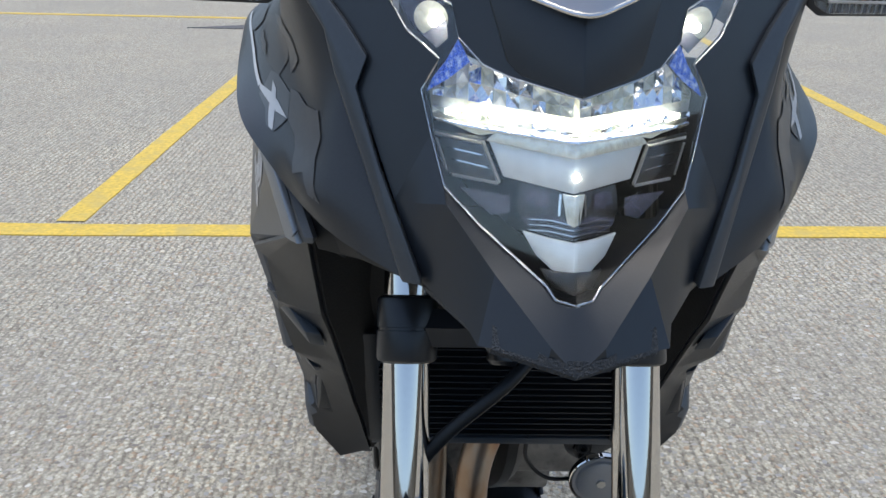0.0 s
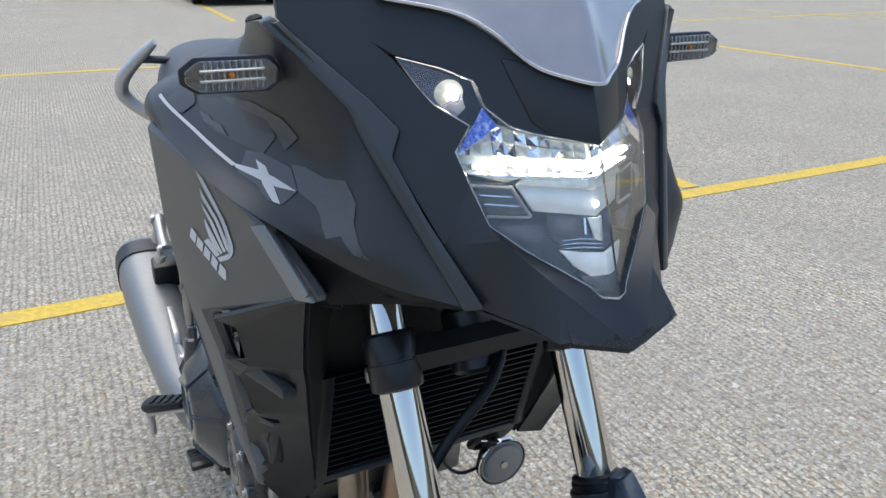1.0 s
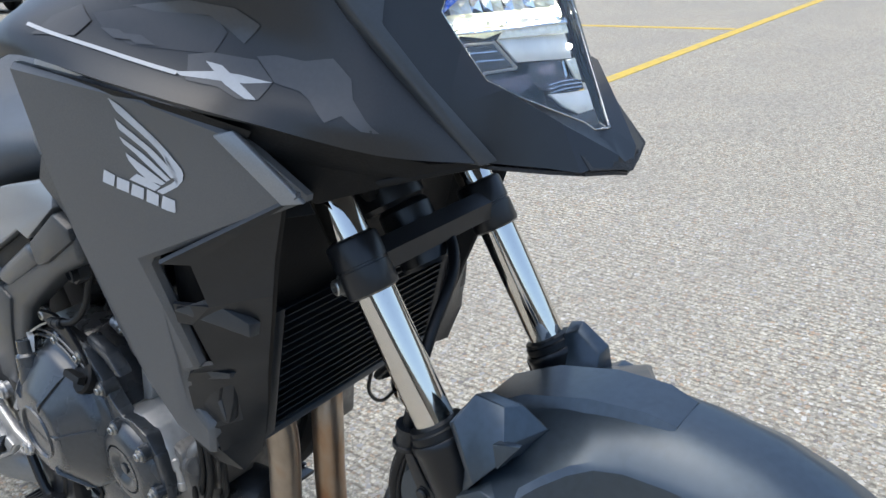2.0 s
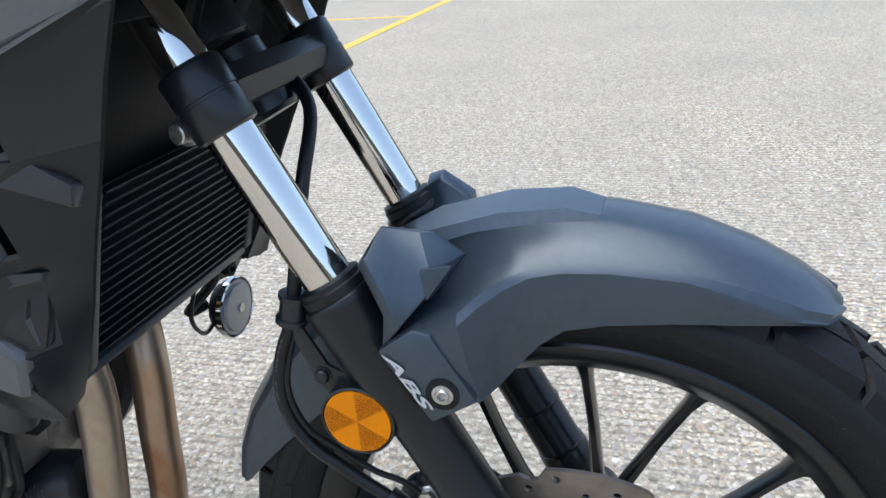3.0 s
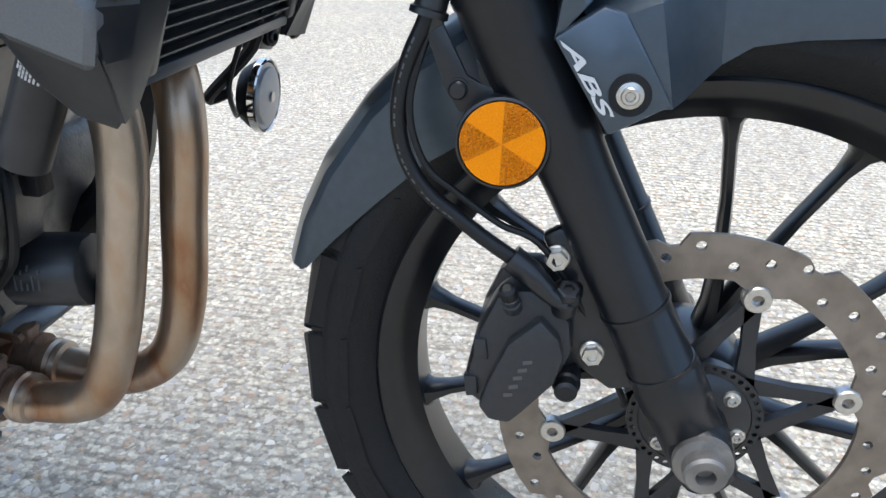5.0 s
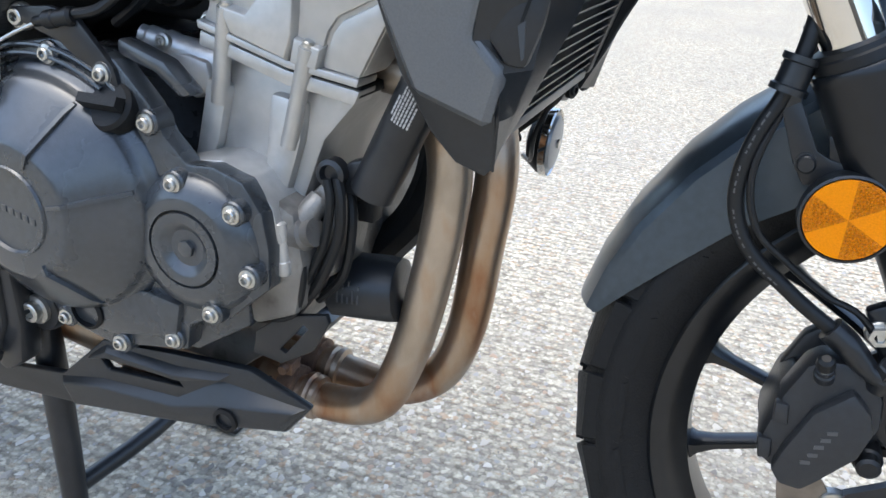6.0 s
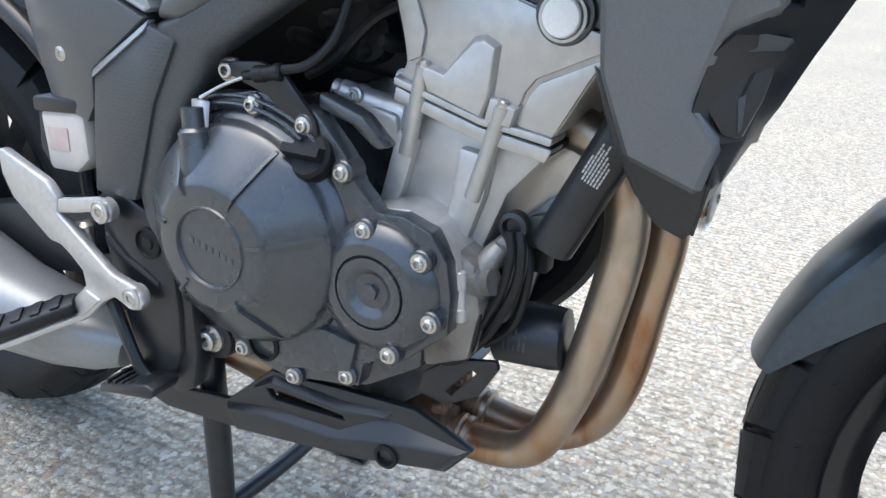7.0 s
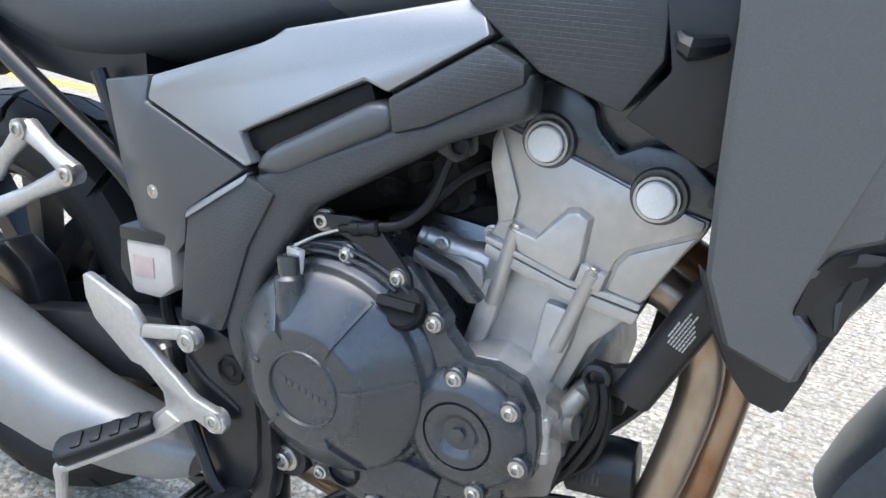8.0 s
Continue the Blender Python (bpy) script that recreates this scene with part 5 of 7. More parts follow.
DUCT_BACK = [(-0.132, 0.300, 0.890), (-0.128, 0.322, 0.830), (-0.128, 0.340, 0.790), (-0.128, 0.346, 0.768), (-0.130, 0.352, 0.722), (-0.130, 0.358, 0.706), (-0.130, 0.363, 0.691), (-0.130, 0.378, 0.657), (-0.130, 0.386, 0.637), (-0.130, 0.396, 0.606), (-0.130, 0.404, 0.572)]


def duct_shell(rows, gaps):
    """A creased sheet between lines of as many places; gaps: (line, step) left open."""
    bm = bmesh.new()
    vs = [[bm.verts.new(p) for p in r] for r in rows]
    for i in range(len(vs) - 1):
        for k in range(len(vs[0]) - 1):
            if (i, k) not in gaps:
                bm.faces.new((vs[i][k], vs[i][k + 1], vs[i + 1][k + 1], vs[i + 1][k]))
    bmesh.ops.recalc_face_normals(bm, faces=bm.faces)
    bmesh.ops.solidify(bm, geom=bm.faces[:], thickness=0.004)
    return bm


DUCT_FOOT = [(-0.206, 0.456, 0.676), (-0.199, 0.415, 0.640), (-0.194, 0.378, 0.610), (-0.180, 0.380, 0.586), (-0.166, 0.386, 0.565), (-0.165, 0.391, 0.559), (-0.178, 0.408, 0.570), (-0.190, 0.422, 0.592), (-0.199, 0.441, 0.630)]
for side in (-1, 1):
    m = lambda pts: [(-side * x, y, z) for x, y, z in pts]
    bm = slab([Vector(p) for p in SHROUD], [Vector(p) + Vector((0.016, 0, 0)) for p in SHROUD], (), 0.0045, 1)
    tree = BVHTree.FromBMesh(bm)
    shroud = part("tank_shroud", bm if side < 0 else mirrored(bm, False), GREY, bike, "matt grey side shroud with a silver wing mark", 34)
    for name, loops in (("wing_feather", WING), ("word_bar", BARS)):
        for loop in loops:
            film = laid(loop, tree, 0.0008)
            part(name, film if side < 0 else mirrored(film, False), DECAL, shroud)
    part("shroud_duct", duct_shell([m(DUCT_SIDE), m(DUCT_MID), m(DUCT_FRONT)], {(0, 1), (0, 3)}), PLASTIC, shroud, "black plastic air duct with open slots", 20)
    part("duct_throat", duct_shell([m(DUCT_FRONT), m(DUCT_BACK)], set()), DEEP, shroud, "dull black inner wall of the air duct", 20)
    # black sheet behind the open slots stands in for the shade inside
    part("duct_slot_shade", sheet(m([(-0.205, 0.366, 0.840), (-0.186, 0.330, 0.850), (-0.180, 0.352, 0.720), (-0.192, 0.376, 0.700), (-0.206, 0.374, 0.760)]), (-side * 0.003, 0.004, 0), 0.0), DEEP, shroud)
    # bevel in the silver panel colour imitates the sky mirrored along this edge
    part("shroud_edge_highlight", sheet(m([(-0.1965, 0.2635, 0.9405), (-0.1725, 0.2235, 0.8835), (-0.1830, 0.2365, 0.8830), (-0.2060, 0.2760, 0.9375)]), (-side * 0.005, 0.001, 0), 0.001), PANEL, shroud, "front edge of the shroud, pale for its painted sky highlight")
    part("duct_foot", sheet(m(DUCT_FOOT), (-side * 0.008, 0.004, 0), 0.0015), PLASTIC, shroud)
    scoop = ((0.3885, 0.659), (0.3790, 0.696), (0.3540, 0.706), (0.3500, 0.698), (0.3560, 0.664), (0.3640, 0.638), (0.3750, 0.640))
    slope = lambda y: 0.1975 - 0.55 * max(0, 0.386 - y)
    island = part("duct_island", slab([(side * slope(y), y, z) for y, z in scoop], [(side * (slope(y) - 0.014), y + 0.002, z) for y, z in scoop], (), 0.003), PLASTIC, shroud, "raised black island in the air duct")
    # black slab for the groove's shade, pale slab for the crease's highlight
    for name, loop, lift, mat in (("island_groove_shade", ((0.3605, 0.698), (0.3580, 0.699), (0.3670, 0.666), (0.3690, 0.666)), 0.0003, DEEP), ("island_highlight", ((0.3700, 0.664), (0.3660, 0.667), (0.3650, 0.645), (0.3665, 0.643)), 0.0006, STRIP)):
        edge = [(side * (slope(y) + lift), y, z) for y, z in loop]
        part(name, slab(edge, [(x - side * 0.003, y, z) for x, y, z in edge]), mat, island)
    part("upper_duct_fin", slab([(side * x, y, z) for x, y, z in ((0.226, 0.347, 0.784), (0.208, 0.321, 0.794), (0.184, 0.304, 0.764), (0.181, 0.310, 0.748))], [(side * x, y, z) for x, y, z in ((0.212, 0.352, 0.776), (0.196, 0.327, 0.790), (0.170, 0.306, 0.760), (0.168, 0.314, 0.744))], (), 0.0008), STRIP, shroud)
    part("lower_duct_fin", slab([(side * x, y, z) for x, y, z in ((0.208, 0.392, 0.690), (0.203, 0.372, 0.706), (0.186, 0.346, 0.702), (0.184, 0.350, 0.694))], [(side * x, y, z) for x, y, z in ((0.192, 0.392, 0.684), (0.188, 0.370, 0.700), (0.172, 0.346, 0.698), (0.170, 0.352, 0.690))], (), 0.0008), STRIP, shroud)
    inner = [(-0.086, 0.116, 0.906), (-0.119, 0.146, 0.909), (-0.148, 0.171, 0.921), (-0.175, 0.211, 0.936), (-0.197, 0.243, 0.948), (-0.212, 0.285, 0.958), (-0.200, 0.290, 0.940), (-0.188, 0.262, 0.920), (-0.165, 0.224, 0.878), (-0.120, 0.180, 0.888)]
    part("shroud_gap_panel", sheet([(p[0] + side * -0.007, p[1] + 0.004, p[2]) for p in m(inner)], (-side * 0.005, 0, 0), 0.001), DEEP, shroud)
    # black strip added to keep the gap under the fairing dark
    part("fairing_gap_fill", sheet(m([(-0.190, 0.250, 0.940), (-0.208, 0.290, 0.954), (-0.228, 0.360, 0.968), (-0.244, 0.455, 0.984), (-0.242, 0.474, 0.976), (-0.212, 0.345, 0.952), (-0.186, 0.276, 0.930)]), (0, 0.003, -0.004), 0.0), DEEP, shroud)
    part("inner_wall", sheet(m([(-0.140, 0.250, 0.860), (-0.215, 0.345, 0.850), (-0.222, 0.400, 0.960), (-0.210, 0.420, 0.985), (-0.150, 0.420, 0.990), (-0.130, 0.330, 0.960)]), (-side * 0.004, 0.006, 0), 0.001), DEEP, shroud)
    lamp = new("indicator")
    lamp.parent = bike
    tagged(lamp, "clear-lensed turn indicator on a short black stalk")
    body = [(-0.2505, 1.0665), (-0.2505, 1.0560), (-0.2395, 1.0480), (-0.1870, 1.0470), (-0.1785, 1.0530), (-0.1765, 1.0650), (-0.1845, 1.0740), (-0.2395, 1.0745)]
    part("indicator_body", slab([(-side * x, 0.252, z) for x, z in body], [(-side * (-0.214 + (x + 0.214) * 0.8), 0.280, 1.0615 + (z - 1.0615) * 0.75) for x, z in body], (), 0.002), PLASTIC, lamp)
    glass = [(-0.214 + (x + 0.214) * 0.89, 1.0615 + (z - 1.0615) * 0.78) for x, z in body]
    part("indicator_reflector", slab([(-side * x, 0.2515, z) for x, z in glass], [(-side * x, 0.2535, z) for x, z in glass]), SMOKED, lamp)
    for k in range(10):
        x = -0.192 - 0.0045 * k
        part("lens_flute", tube([(-side * x, 0.2500, 1.0510), (-side * x, 0.2495, 1.0610), (-side * x, 0.2500, 1.0700)], 0.0007, 6, 1), PANEL, lamp)
    for z in (1.0575, 1.0645):
        part("lens_bar", tube([(-side * -0.190, 0.2492, z), (-side * -0.214, 0.2488, z), (-side * -0.236, 0.2492, z)], 0.0011, 6, 1), BRIGHT, lamp)
    part("indicator_led", turned([(0.0022, 0), (0.0022, 0.002), (0, 0.003)], (-side * -0.214, 0.250, 1.061), (0, -1, 0), 10), AMBERDARK, lamp)
    glassy = part("indicator_lens", slab([(-side * (-0.214 + (x + 0.214) * 0.90), 0.2440, 1.0615 + (z - 1.0615) * 0.82) for x, z in body], [(-side * x, 0.2505, z) for x, z in glass], (), 0.002), LENS, lamp)
    glassy.visible_shadow = False
    part("indicator_stalk", tube([(-side * -0.178, 0.266, 1.062), (-side * -0.166, 0.264, 1.062), (-side * -0.150, 0.262, 1.062)], [0.011, 0.013, 0.016], 12, 3), PLASTIC, lamp)

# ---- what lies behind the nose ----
# added dark core that closes the view through behind the cowl
part("dark_nose_core", bevel(loft([[(x * s, y, z) for x, z in ((-0.06, 0.93), (0.06, 0.93), (0.10, 1.0), (0.10, 1.08), (-0.10, 1.08), (-0.10, 1.0))] for y, s in ((0.185, 0.75), (0.27, 1.0), (0.40, 0.95))]), 0.004), DEEP, bike)
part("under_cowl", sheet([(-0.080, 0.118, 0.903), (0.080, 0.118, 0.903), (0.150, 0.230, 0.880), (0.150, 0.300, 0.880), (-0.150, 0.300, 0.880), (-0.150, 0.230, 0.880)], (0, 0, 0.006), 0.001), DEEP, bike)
part("head_pipe", turned([(0.03, 0.545), (0.034, 0.55), (0.034, 0.66), (0.03, 0.67)], FORK_FOOT + Vector((0, 0.035, 0)), FORK_WAY, 24), FRAME, bike)
part("cable", tube([(-0.05, 0.27, 0.88), (-0.03, 0.30, 0.84), (0.02, 0.31, 0.82), (0.06, 0.29, 0.87)], 0.010, 10), HOSE, bike)

# added black block keeps the gap between fairing and shroud dark
part("airbox", bevel(box(-0.222, 0.222, 0.430, 0.462, 0.820, 0.970, 0.0), 0.01), DEEP, bike)

# ---- radiator ----
radiator = new("radiator")
radiator.parent = bike
tagged(radiator, "black radiator with fine horizontal fins")
RT, RB = Vector((0, 0.338, 0.740)), Vector((0, 0.390, 0.592))
part("radiator_core", slab([(-0.124, RB.y + 0.004, RB.z), (0.125, RB.y + 0.004, RB.z), (0.125, RT.y + 0.004, RT.z), (-0.124, RT.y + 0.004, RT.z)], [(-0.124, RB.y + 0.030, RB.z), (0.125, RB.y + 0.030, RB.z), (0.125, RT.y + 0.030, RT.z), (-0.124, RT.y + 0.030, RT.z)], (), 0.002), PLASTIC, radiator)
fin = slab([(-0.122, -0.006, -0.0007), (0.123, -0.006, -0.0007), (0.123, -0.006, 0.0007), (-0.122, -0.006, 0.0007)], [(-0.122, 0.006, -0.0016), (0.123, 0.006, -0.0016), (0.123, 0.006, 0.0016), (-0.122, 0.006, 0.0016)])
first = part("radiator_fin", fin, PLASTIC, radiator)
first.location = RB + (RT - RB) * 0.02
for k in range(1, 16):
    o = new("radiator_fin", first.data)
    o.parent = radiator
    o.location = RB + (RT - RB) * (0.02 + 0.96 * k / 15)
for x in (-0.130, 0.131):
    part("radiator_tank", slab([(x - 0.009, RB.y - 0.006, RB.z - 0.008), (x + 0.009, RB.y - 0.006, RB.z - 0.008), (x + 0.009, RT.y - 0.006, RT.z + 0.006), (x - 0.009, RT.y - 0.006, RT.z + 0.006)], [(x - 0.009, RB.y + 0.036, RB.z - 0.008), (x + 0.009, RB.y + 0.036, RB.z - 0.008), (x + 0.009, RT.y + 0.036, RT.z + 0.006), (x - 0.009, RT.y + 0.036, RT.z + 0.006)], (), 0.004), PLASTIC, radiator)
part("radiator_guard", sheet([(0.150, 0.330, 0.780), (0.146, 0.352, 0.700), (0.142, 0.372, 0.640), (0.132, 0.386, 0.600), (0.095, 0.394, 0.584), (0.088, 0.400, 0.562), (0.118, 0.400, 0.556), (0.150, 0.392, 0.584), (0.166, 0.376, 0.640), (0.176, 0.352, 0.710), (0.180, 0.330, 0.790)], (0, 0.022, 0), 0.002), PLASTIC, radiator, "black moulded radiator surround")
part("radiator_lip", slab([(-0.136, RB.y - 0.004, RB.z - 0.004), (0.128, RB.y - 0.004, RB.z - 0.004), (0.128, RB.y - 0.002, RB.z - 0.014), (-0.136, RB.y - 0.002, RB.z - 0.014)], [(-0.136, RB.y + 0.034, RB.z - 0.002), (0.128, RB.y + 0.034, RB.z - 0.002), (0.128, RB.y + 0.034, RB.z - 0.012), (-0.136, RB.y + 0.034, RB.z - 0.012)], (), 0.002), STRIP, radiator)
# black sheet stands in for the shade over the radiator
part("upper_shadow_panel", sheet([(-0.128, RT.y + 0.012, RT.z), (0.128, RT.y + 0.012, RT.z), (0.132, 0.300, 0.885), (-0.132, 0.300, 0.885)], (0, 0.006, 0), 0.001), DEEP, radiator, "black sheet added for the shade above the radiator")
part("surround_bolt", bolt((0.098, 0.392, 0.572), (-0.3, -1, 0), 0.0060, 0.004), DEEP, radiator)
horn = new("horn")
horn.parent = bike
tagged(horn, "round black horn with a chrome rim")
HC, HD = Vector((0.127, 0.413, 0.509)), Vector((0.0, -0.998, -0.05)).normalized()
part("horn_body", turned([(0.014, -0.024), (0.026, -0.020), (0.033, -0.010), (0.034, -0.004)], HC, HD, 32), DEEP, horn)
part("horn_face", turned([(0.034, -0.006), (0.0325, 0.001), (0.0285, 0.001), (0.0275, 0.004), (0.026, 0.0048), (0.012, 0.0055), (0.005, 0.006), (0, 0.006)], HC, HD, 40), PANEL, horn)
part("horn_rim", turned([(0.0335, 0.000), (0.0350, 0.0025), (0.0362, 0.001), (0.0362, -0.005), (0.0335, -0.006)], HC, HD, 36, True), CHROME, horn, "chrome horn rim")
part("horn_nut", turned([(0.0055, 0.004), (0.0055, 0.008), (0, 0.008)], HC, HD, 6), ZINC, horn)
part("horn_stay", tube([HC - HD * 0.036, HC + Vector((-0.02, 0.05, 0.0)), Vector((0.085, 0.405, 0.565)), Vector((0.075, 0.395, 0.600))], 0.006, 8, 4), DEEP, horn)
part("horn_wire", tube([HC - HD * 0.03 + Vector((0, 0, -0.02)), Vector((0.07, 0.42, 0.505)), Vector((0.04, 0.41, 0.54)), Vector((0.035, 0.39, 0.59))], 0.0025, 6), HOSE, horn)

# ---- engine ----
engine = new("engine")
engine.parent = bike
tagged(engine, "parallel-twin engine with silver cylinders and black covers")
# lower and upper cases behind the covers
part("crankcase", plate([(0.600, 0.470), (0.622, 0.500), (0.674, 0.516), (0.700, 0.570), (0.760, 0.600), (0.880, 0.590), (0.900, 0.500), (0.880, 0.400), (0.800, 0.345), (0.660, 0.340), (0.600, 0.380)], -0.150, 0.150, 0.006), CASE, engine, "black crankcase")
part("crankcase_front", plate([(0.612, 0.510), (0.580, 0.505), (0.556, 0.492), (0.548, 0.450), (0.556, 0.400), (0.600, 0.380), (0.620, 0.440)], -0.146, 0.140, 0.006), DULL, engine, "stained cast alloy crankcase")
part("sump", plate([(0.590, 0.400), (0.622, 0.350), (0.740, 0.330), (0.800, 0.345), (0.780, 0.290), (0.660, 0.285), (0.618, 0.320)], -0.090, 0.110, 0.010), DULL, engine)
CYL = [(0.672, 0.502), (0.656, 0.575), (0.648, 0.626), (0.567, 0.600), (0.507, 0.594), (0.545, 0.548), (0.566, 0.490), (0.590, 0.470)]
part("cylinder_block", plate(CYL, -0.114, 0.120, 0.005), ALU, engine, "silver cast cylinder block")
part("block_column", plate([(0.649, 0.590), (0.628, 0.584), (0.641, 0.535), (0.653, 0.512), (0.670, 0.511), (0.664, 0.530)], -0.1245, -0.108, 0.004), ALU, engine)
part("block_column", plate([(0.590, 0.585), (0.556, 0.580), (0.562, 0.545), (0.576, 0.500), (0.594, 0.497), (0.598, 0.520)], -0.1235, -0.108, 0.006), ALU, engine)
part("block_foot", plate([(0.666, 0.522), (0.646, 0.5285), (0.618, 0.5320), (0.591, 0.5225), (0.5705, 0.4990), (0.5620, 0.4680), (0.572, 0.466), (0.580, 0.495), (0.598, 0.515), (0.620, 0.522), (0.648, 0.518), (0.664, 0.510)], -0.154, -0.105, 0.004), ALU, engine)
part("block_lip", plate([(0.648, 0.6283), (0.622, 0.6205), (0.569, 0.6055), (0.541, 0.6018), (0.505, 0.5965), (0.510, 0.5850), (0.541, 0.5900), (0.570, 0.5935), (0.622, 0.6090), (0.650, 0.6160)], -0.1300, -0.10, 0.0018), ALU, engine)
HEAD = [(0.644, 0.740), (0.588, 0.722), (0.526, 0.702), (0.487, 0.691), (0.463, 0.686), (0.466, 0.674), (0.480, 0.652), (0.504, 0.606), (0.541, 0.610), (0.567, 0.613), (0.620, 0.628), (0.647, 0.636), (0.640, 0.648), (0.644, 0.670), (0.652, 0.700), (0.652, 0.720)]
part("cylinder_head", plate(HEAD, -0.1275, 0.125, 0.004), ALU, engine, "silver cast cylinder head")
part("head_face", plate([(0.640, 0.735), (0.629, 0.706), (0.6185, 0.677), (0.6215, 0.645), (0.560, 0.625), (0.535, 0.627), (0.531, 0.6385), (0.523, 0.6495), (0.502, 0.660), (0.468, 0.677), (0.467, 0.685), (0.526, 0.700), (0.588, 0.7205)], -0.1315, -0.12, 0.0016), ALU, engine)
part("head_flank", plate([(0.6425, 0.733), (0.6315, 0.704), (0.6210, 0.676), (0.6240, 0.655), (0.636, 0.650), (0.641, 0.672), (0.649, 0.700), (0.649, 0.718)], -0.1310, -0.12, 0.0016), ALU, engine)
part("head_flank", plate([(0.471, 0.671), (0.500, 0.6565), (0.520, 0.6465), (0.5275, 0.6365), (0.531, 0.626), (0.535, 0.611), (0.506, 0.606), (0.482, 0.652)], -0.1305, -0.12, 0.0016), ALU, engine)
part("head_gasket", plate([(0.646, 0.6285), (0.620, 0.6215), (0.567, 0.6065), (0.541, 0.6035), (0.506, 0.5985), (0.507, 0.5905), (0.541, 0.595), (0.567, 0.599), (0.620, 0.614), (0.647, 0.622)], -0.1265, 0.12, 0.0004), DEEP, engine)
part("head_lip", plate([(0.648, 0.6370), (0.620, 0.6290), (0.567, 0.6140), (0.541, 0.6110), (0.504, 0.6060), (0.506, 0.5995), (0.541, 0.6045), (0.567, 0.6075), (0.620, 0.6225), (0.648, 0.6300)], -0.1335, -0.10, 0.0018), ALU, engine)
part("head_tongue", slab([(-0.1385, y, z) for y, z in ((0.622, 0.649), (0.599, 0.644), (0.5745, 0.672), (0.5660, 0.674), (0.5565, 0.669), (0.5595, 0.634), (0.5660, 0.6155), (0.613, 0.6300))], [(-0.125, y, z) for y, z in ((0.626, 0.656), (0.598, 0.651), (0.5775, 0.680), (0.5660, 0.683), (0.5500, 0.675), (0.5530, 0.634), (0.5640, 0.610), (0.620, 0.626))], (), 0.0012), ALU, engine)
part("head_step", slab([(-0.1360, y, z) for y, z in ((0.558, 0.631), (0.536, 0.6245), (0.540, 0.610), (0.562, 0.613))], [(-0.125, y, z) for y, z in ((0.559, 0.636), (0.532, 0.629), (0.538, 0.607), (0.563, 0.611))], (), 0.0012), ALU, engine)
COVER = [(0.655, 0.744), (0.642, 0.7385), (0.590, 0.722), (0.526, 0.7015), (0.487, 0.690), (0.458, 0.6855), (0.448, 0.705), (0.468, 0.716), (0.479, 0.726), (0.490, 0.737), (0.521, 0.737), (0.542, 0.726), (0.561, 0.744), (0.566, 0.760), (0.582, 0.774), (0.607, 0.776), (0.636, 0.765)]
part("valve_cover", plate(COVER, -0.1285, 0.12, 0.004), CASE, engine, "matt black valve cover")
part("cover_back", plate([(0.660, 0.748), (0.560, 0.735), (0.440, 0.690), (0.430, 0.720), (0.470, 0.765), (0.560, 0.805), (0.650, 0.790)], -0.116, 0.12, 0.006), CASE, engine)
for y, z in ((0.601, 0.7265), (0.506, 0.697)):
    part("cam_rim", turned([(0.0235, -0.010), (0.0235, 0.002), (0.0220, 0.004), (0.0195, 0.004), (0.0190, -0.004)], (-0.129, y - 0.001, z + 0.002), (-1, 0, 0), 32), CASE, engine)
    part("cam_ring", turned([(0.0158, -0.004), (0.0185, -0.002), (0.0185, 0.005), (0.0162, 0.005)], (-0.130, y, z), (-1, 0, 0), 36, True), ALU, engine)
    part("cam_plug", turned([(0.0150, -0.006), (0.0150, 0.007), (0.0138, 0.0085), (0.010, 0.009), (0, 0.009)], (-0.131, y, z), (-1, 0, 0), 36), WHITE, engine, "pale round end plug")
for top, low in (((0.6195, 0.6485), (0.6400, 0.5700)), ((0.5475, 0.6255), (0.5740, 0.5420))):
    t, b = Vector((-0.1325, *top)), Vector((-0.1200, *low))
    part("stud_boss", tube([t, t * 0.5 + b * 0.5, b], [0.0070, 0.0070, 0.0078], 18, 3), ALU, engine)
    part("head_bolt", turned([(0.0058, -0.002), (0.0058, 0.0018), (0.0050, 0.0020), (0.0048, 0.0045), (0.0036, 0.0055), (0, 0.0055)], t, (t - b), 12), ZINC, engine)
part("water_neck", joined(turned([(0.0065, 0), (0.0085, 0.001), (0.0085, 0.006), (0.0105, 0.009), (0.0105, 0.022), (0.0125, 0.025), (0.0125, 0.031), (0.0115, 0.034), (0.0135, 0.050), (0.0165, 0.058), (0.018, 0.085)], (-0.112, 0.724, 0.616), (0.02, -0.068, -0.022), 24)), BRIGHT, engine, "silver water outlet")
part("neck_foot", plate([(0.700, 0.604), (0.676, 0.604), (0.655, 0.600), (0.650, 0.575), (0.670, 0.566), (0.690, 0.580)], -0.116, -0.09, 0.005), ALU, engine)
for p in ((-0.117, 0.697, 0.612), (-0.117, 0.648, 0.634)):
    part("neck_bolt", bolt(p, (-1, 0, 0.2), 0.0050, 0.005), ZINC, engine)

# clutch cover: a flange that follows the bolts, a bowl and a stepped dome
FLANGE = [(0.884, 0.552), (0.866, 0.566), (0.845, 0.590), (0.800, 0.608), (0.768, 0.614), (0.736, 0.612), (0.702, 0.604), (0.672, 0.572), (0.660, 0.548), (0.640, 0.528), (0.615, 0.530), (0.588, 0.521), (0.571, 0.497), (0.566, 0.467), (0.567, 0.432), (0.590, 0.412), (0.610, 0.393), (0.628, 0.392), (0.651, 0.377), (0.656, 0.352), (0.676, 0.348), (0.718, 0.340), (0.732, 0.332), (0.786, 0.344), (0.805, 0.352), (0.830, 0.392), (0.880, 0.440), (0.892, 0.530)]
part("cover_flange", plate(FLANGE, -0.168, -0.148, 0.0025), CASE, engine, "black clutch and crank cover flange")
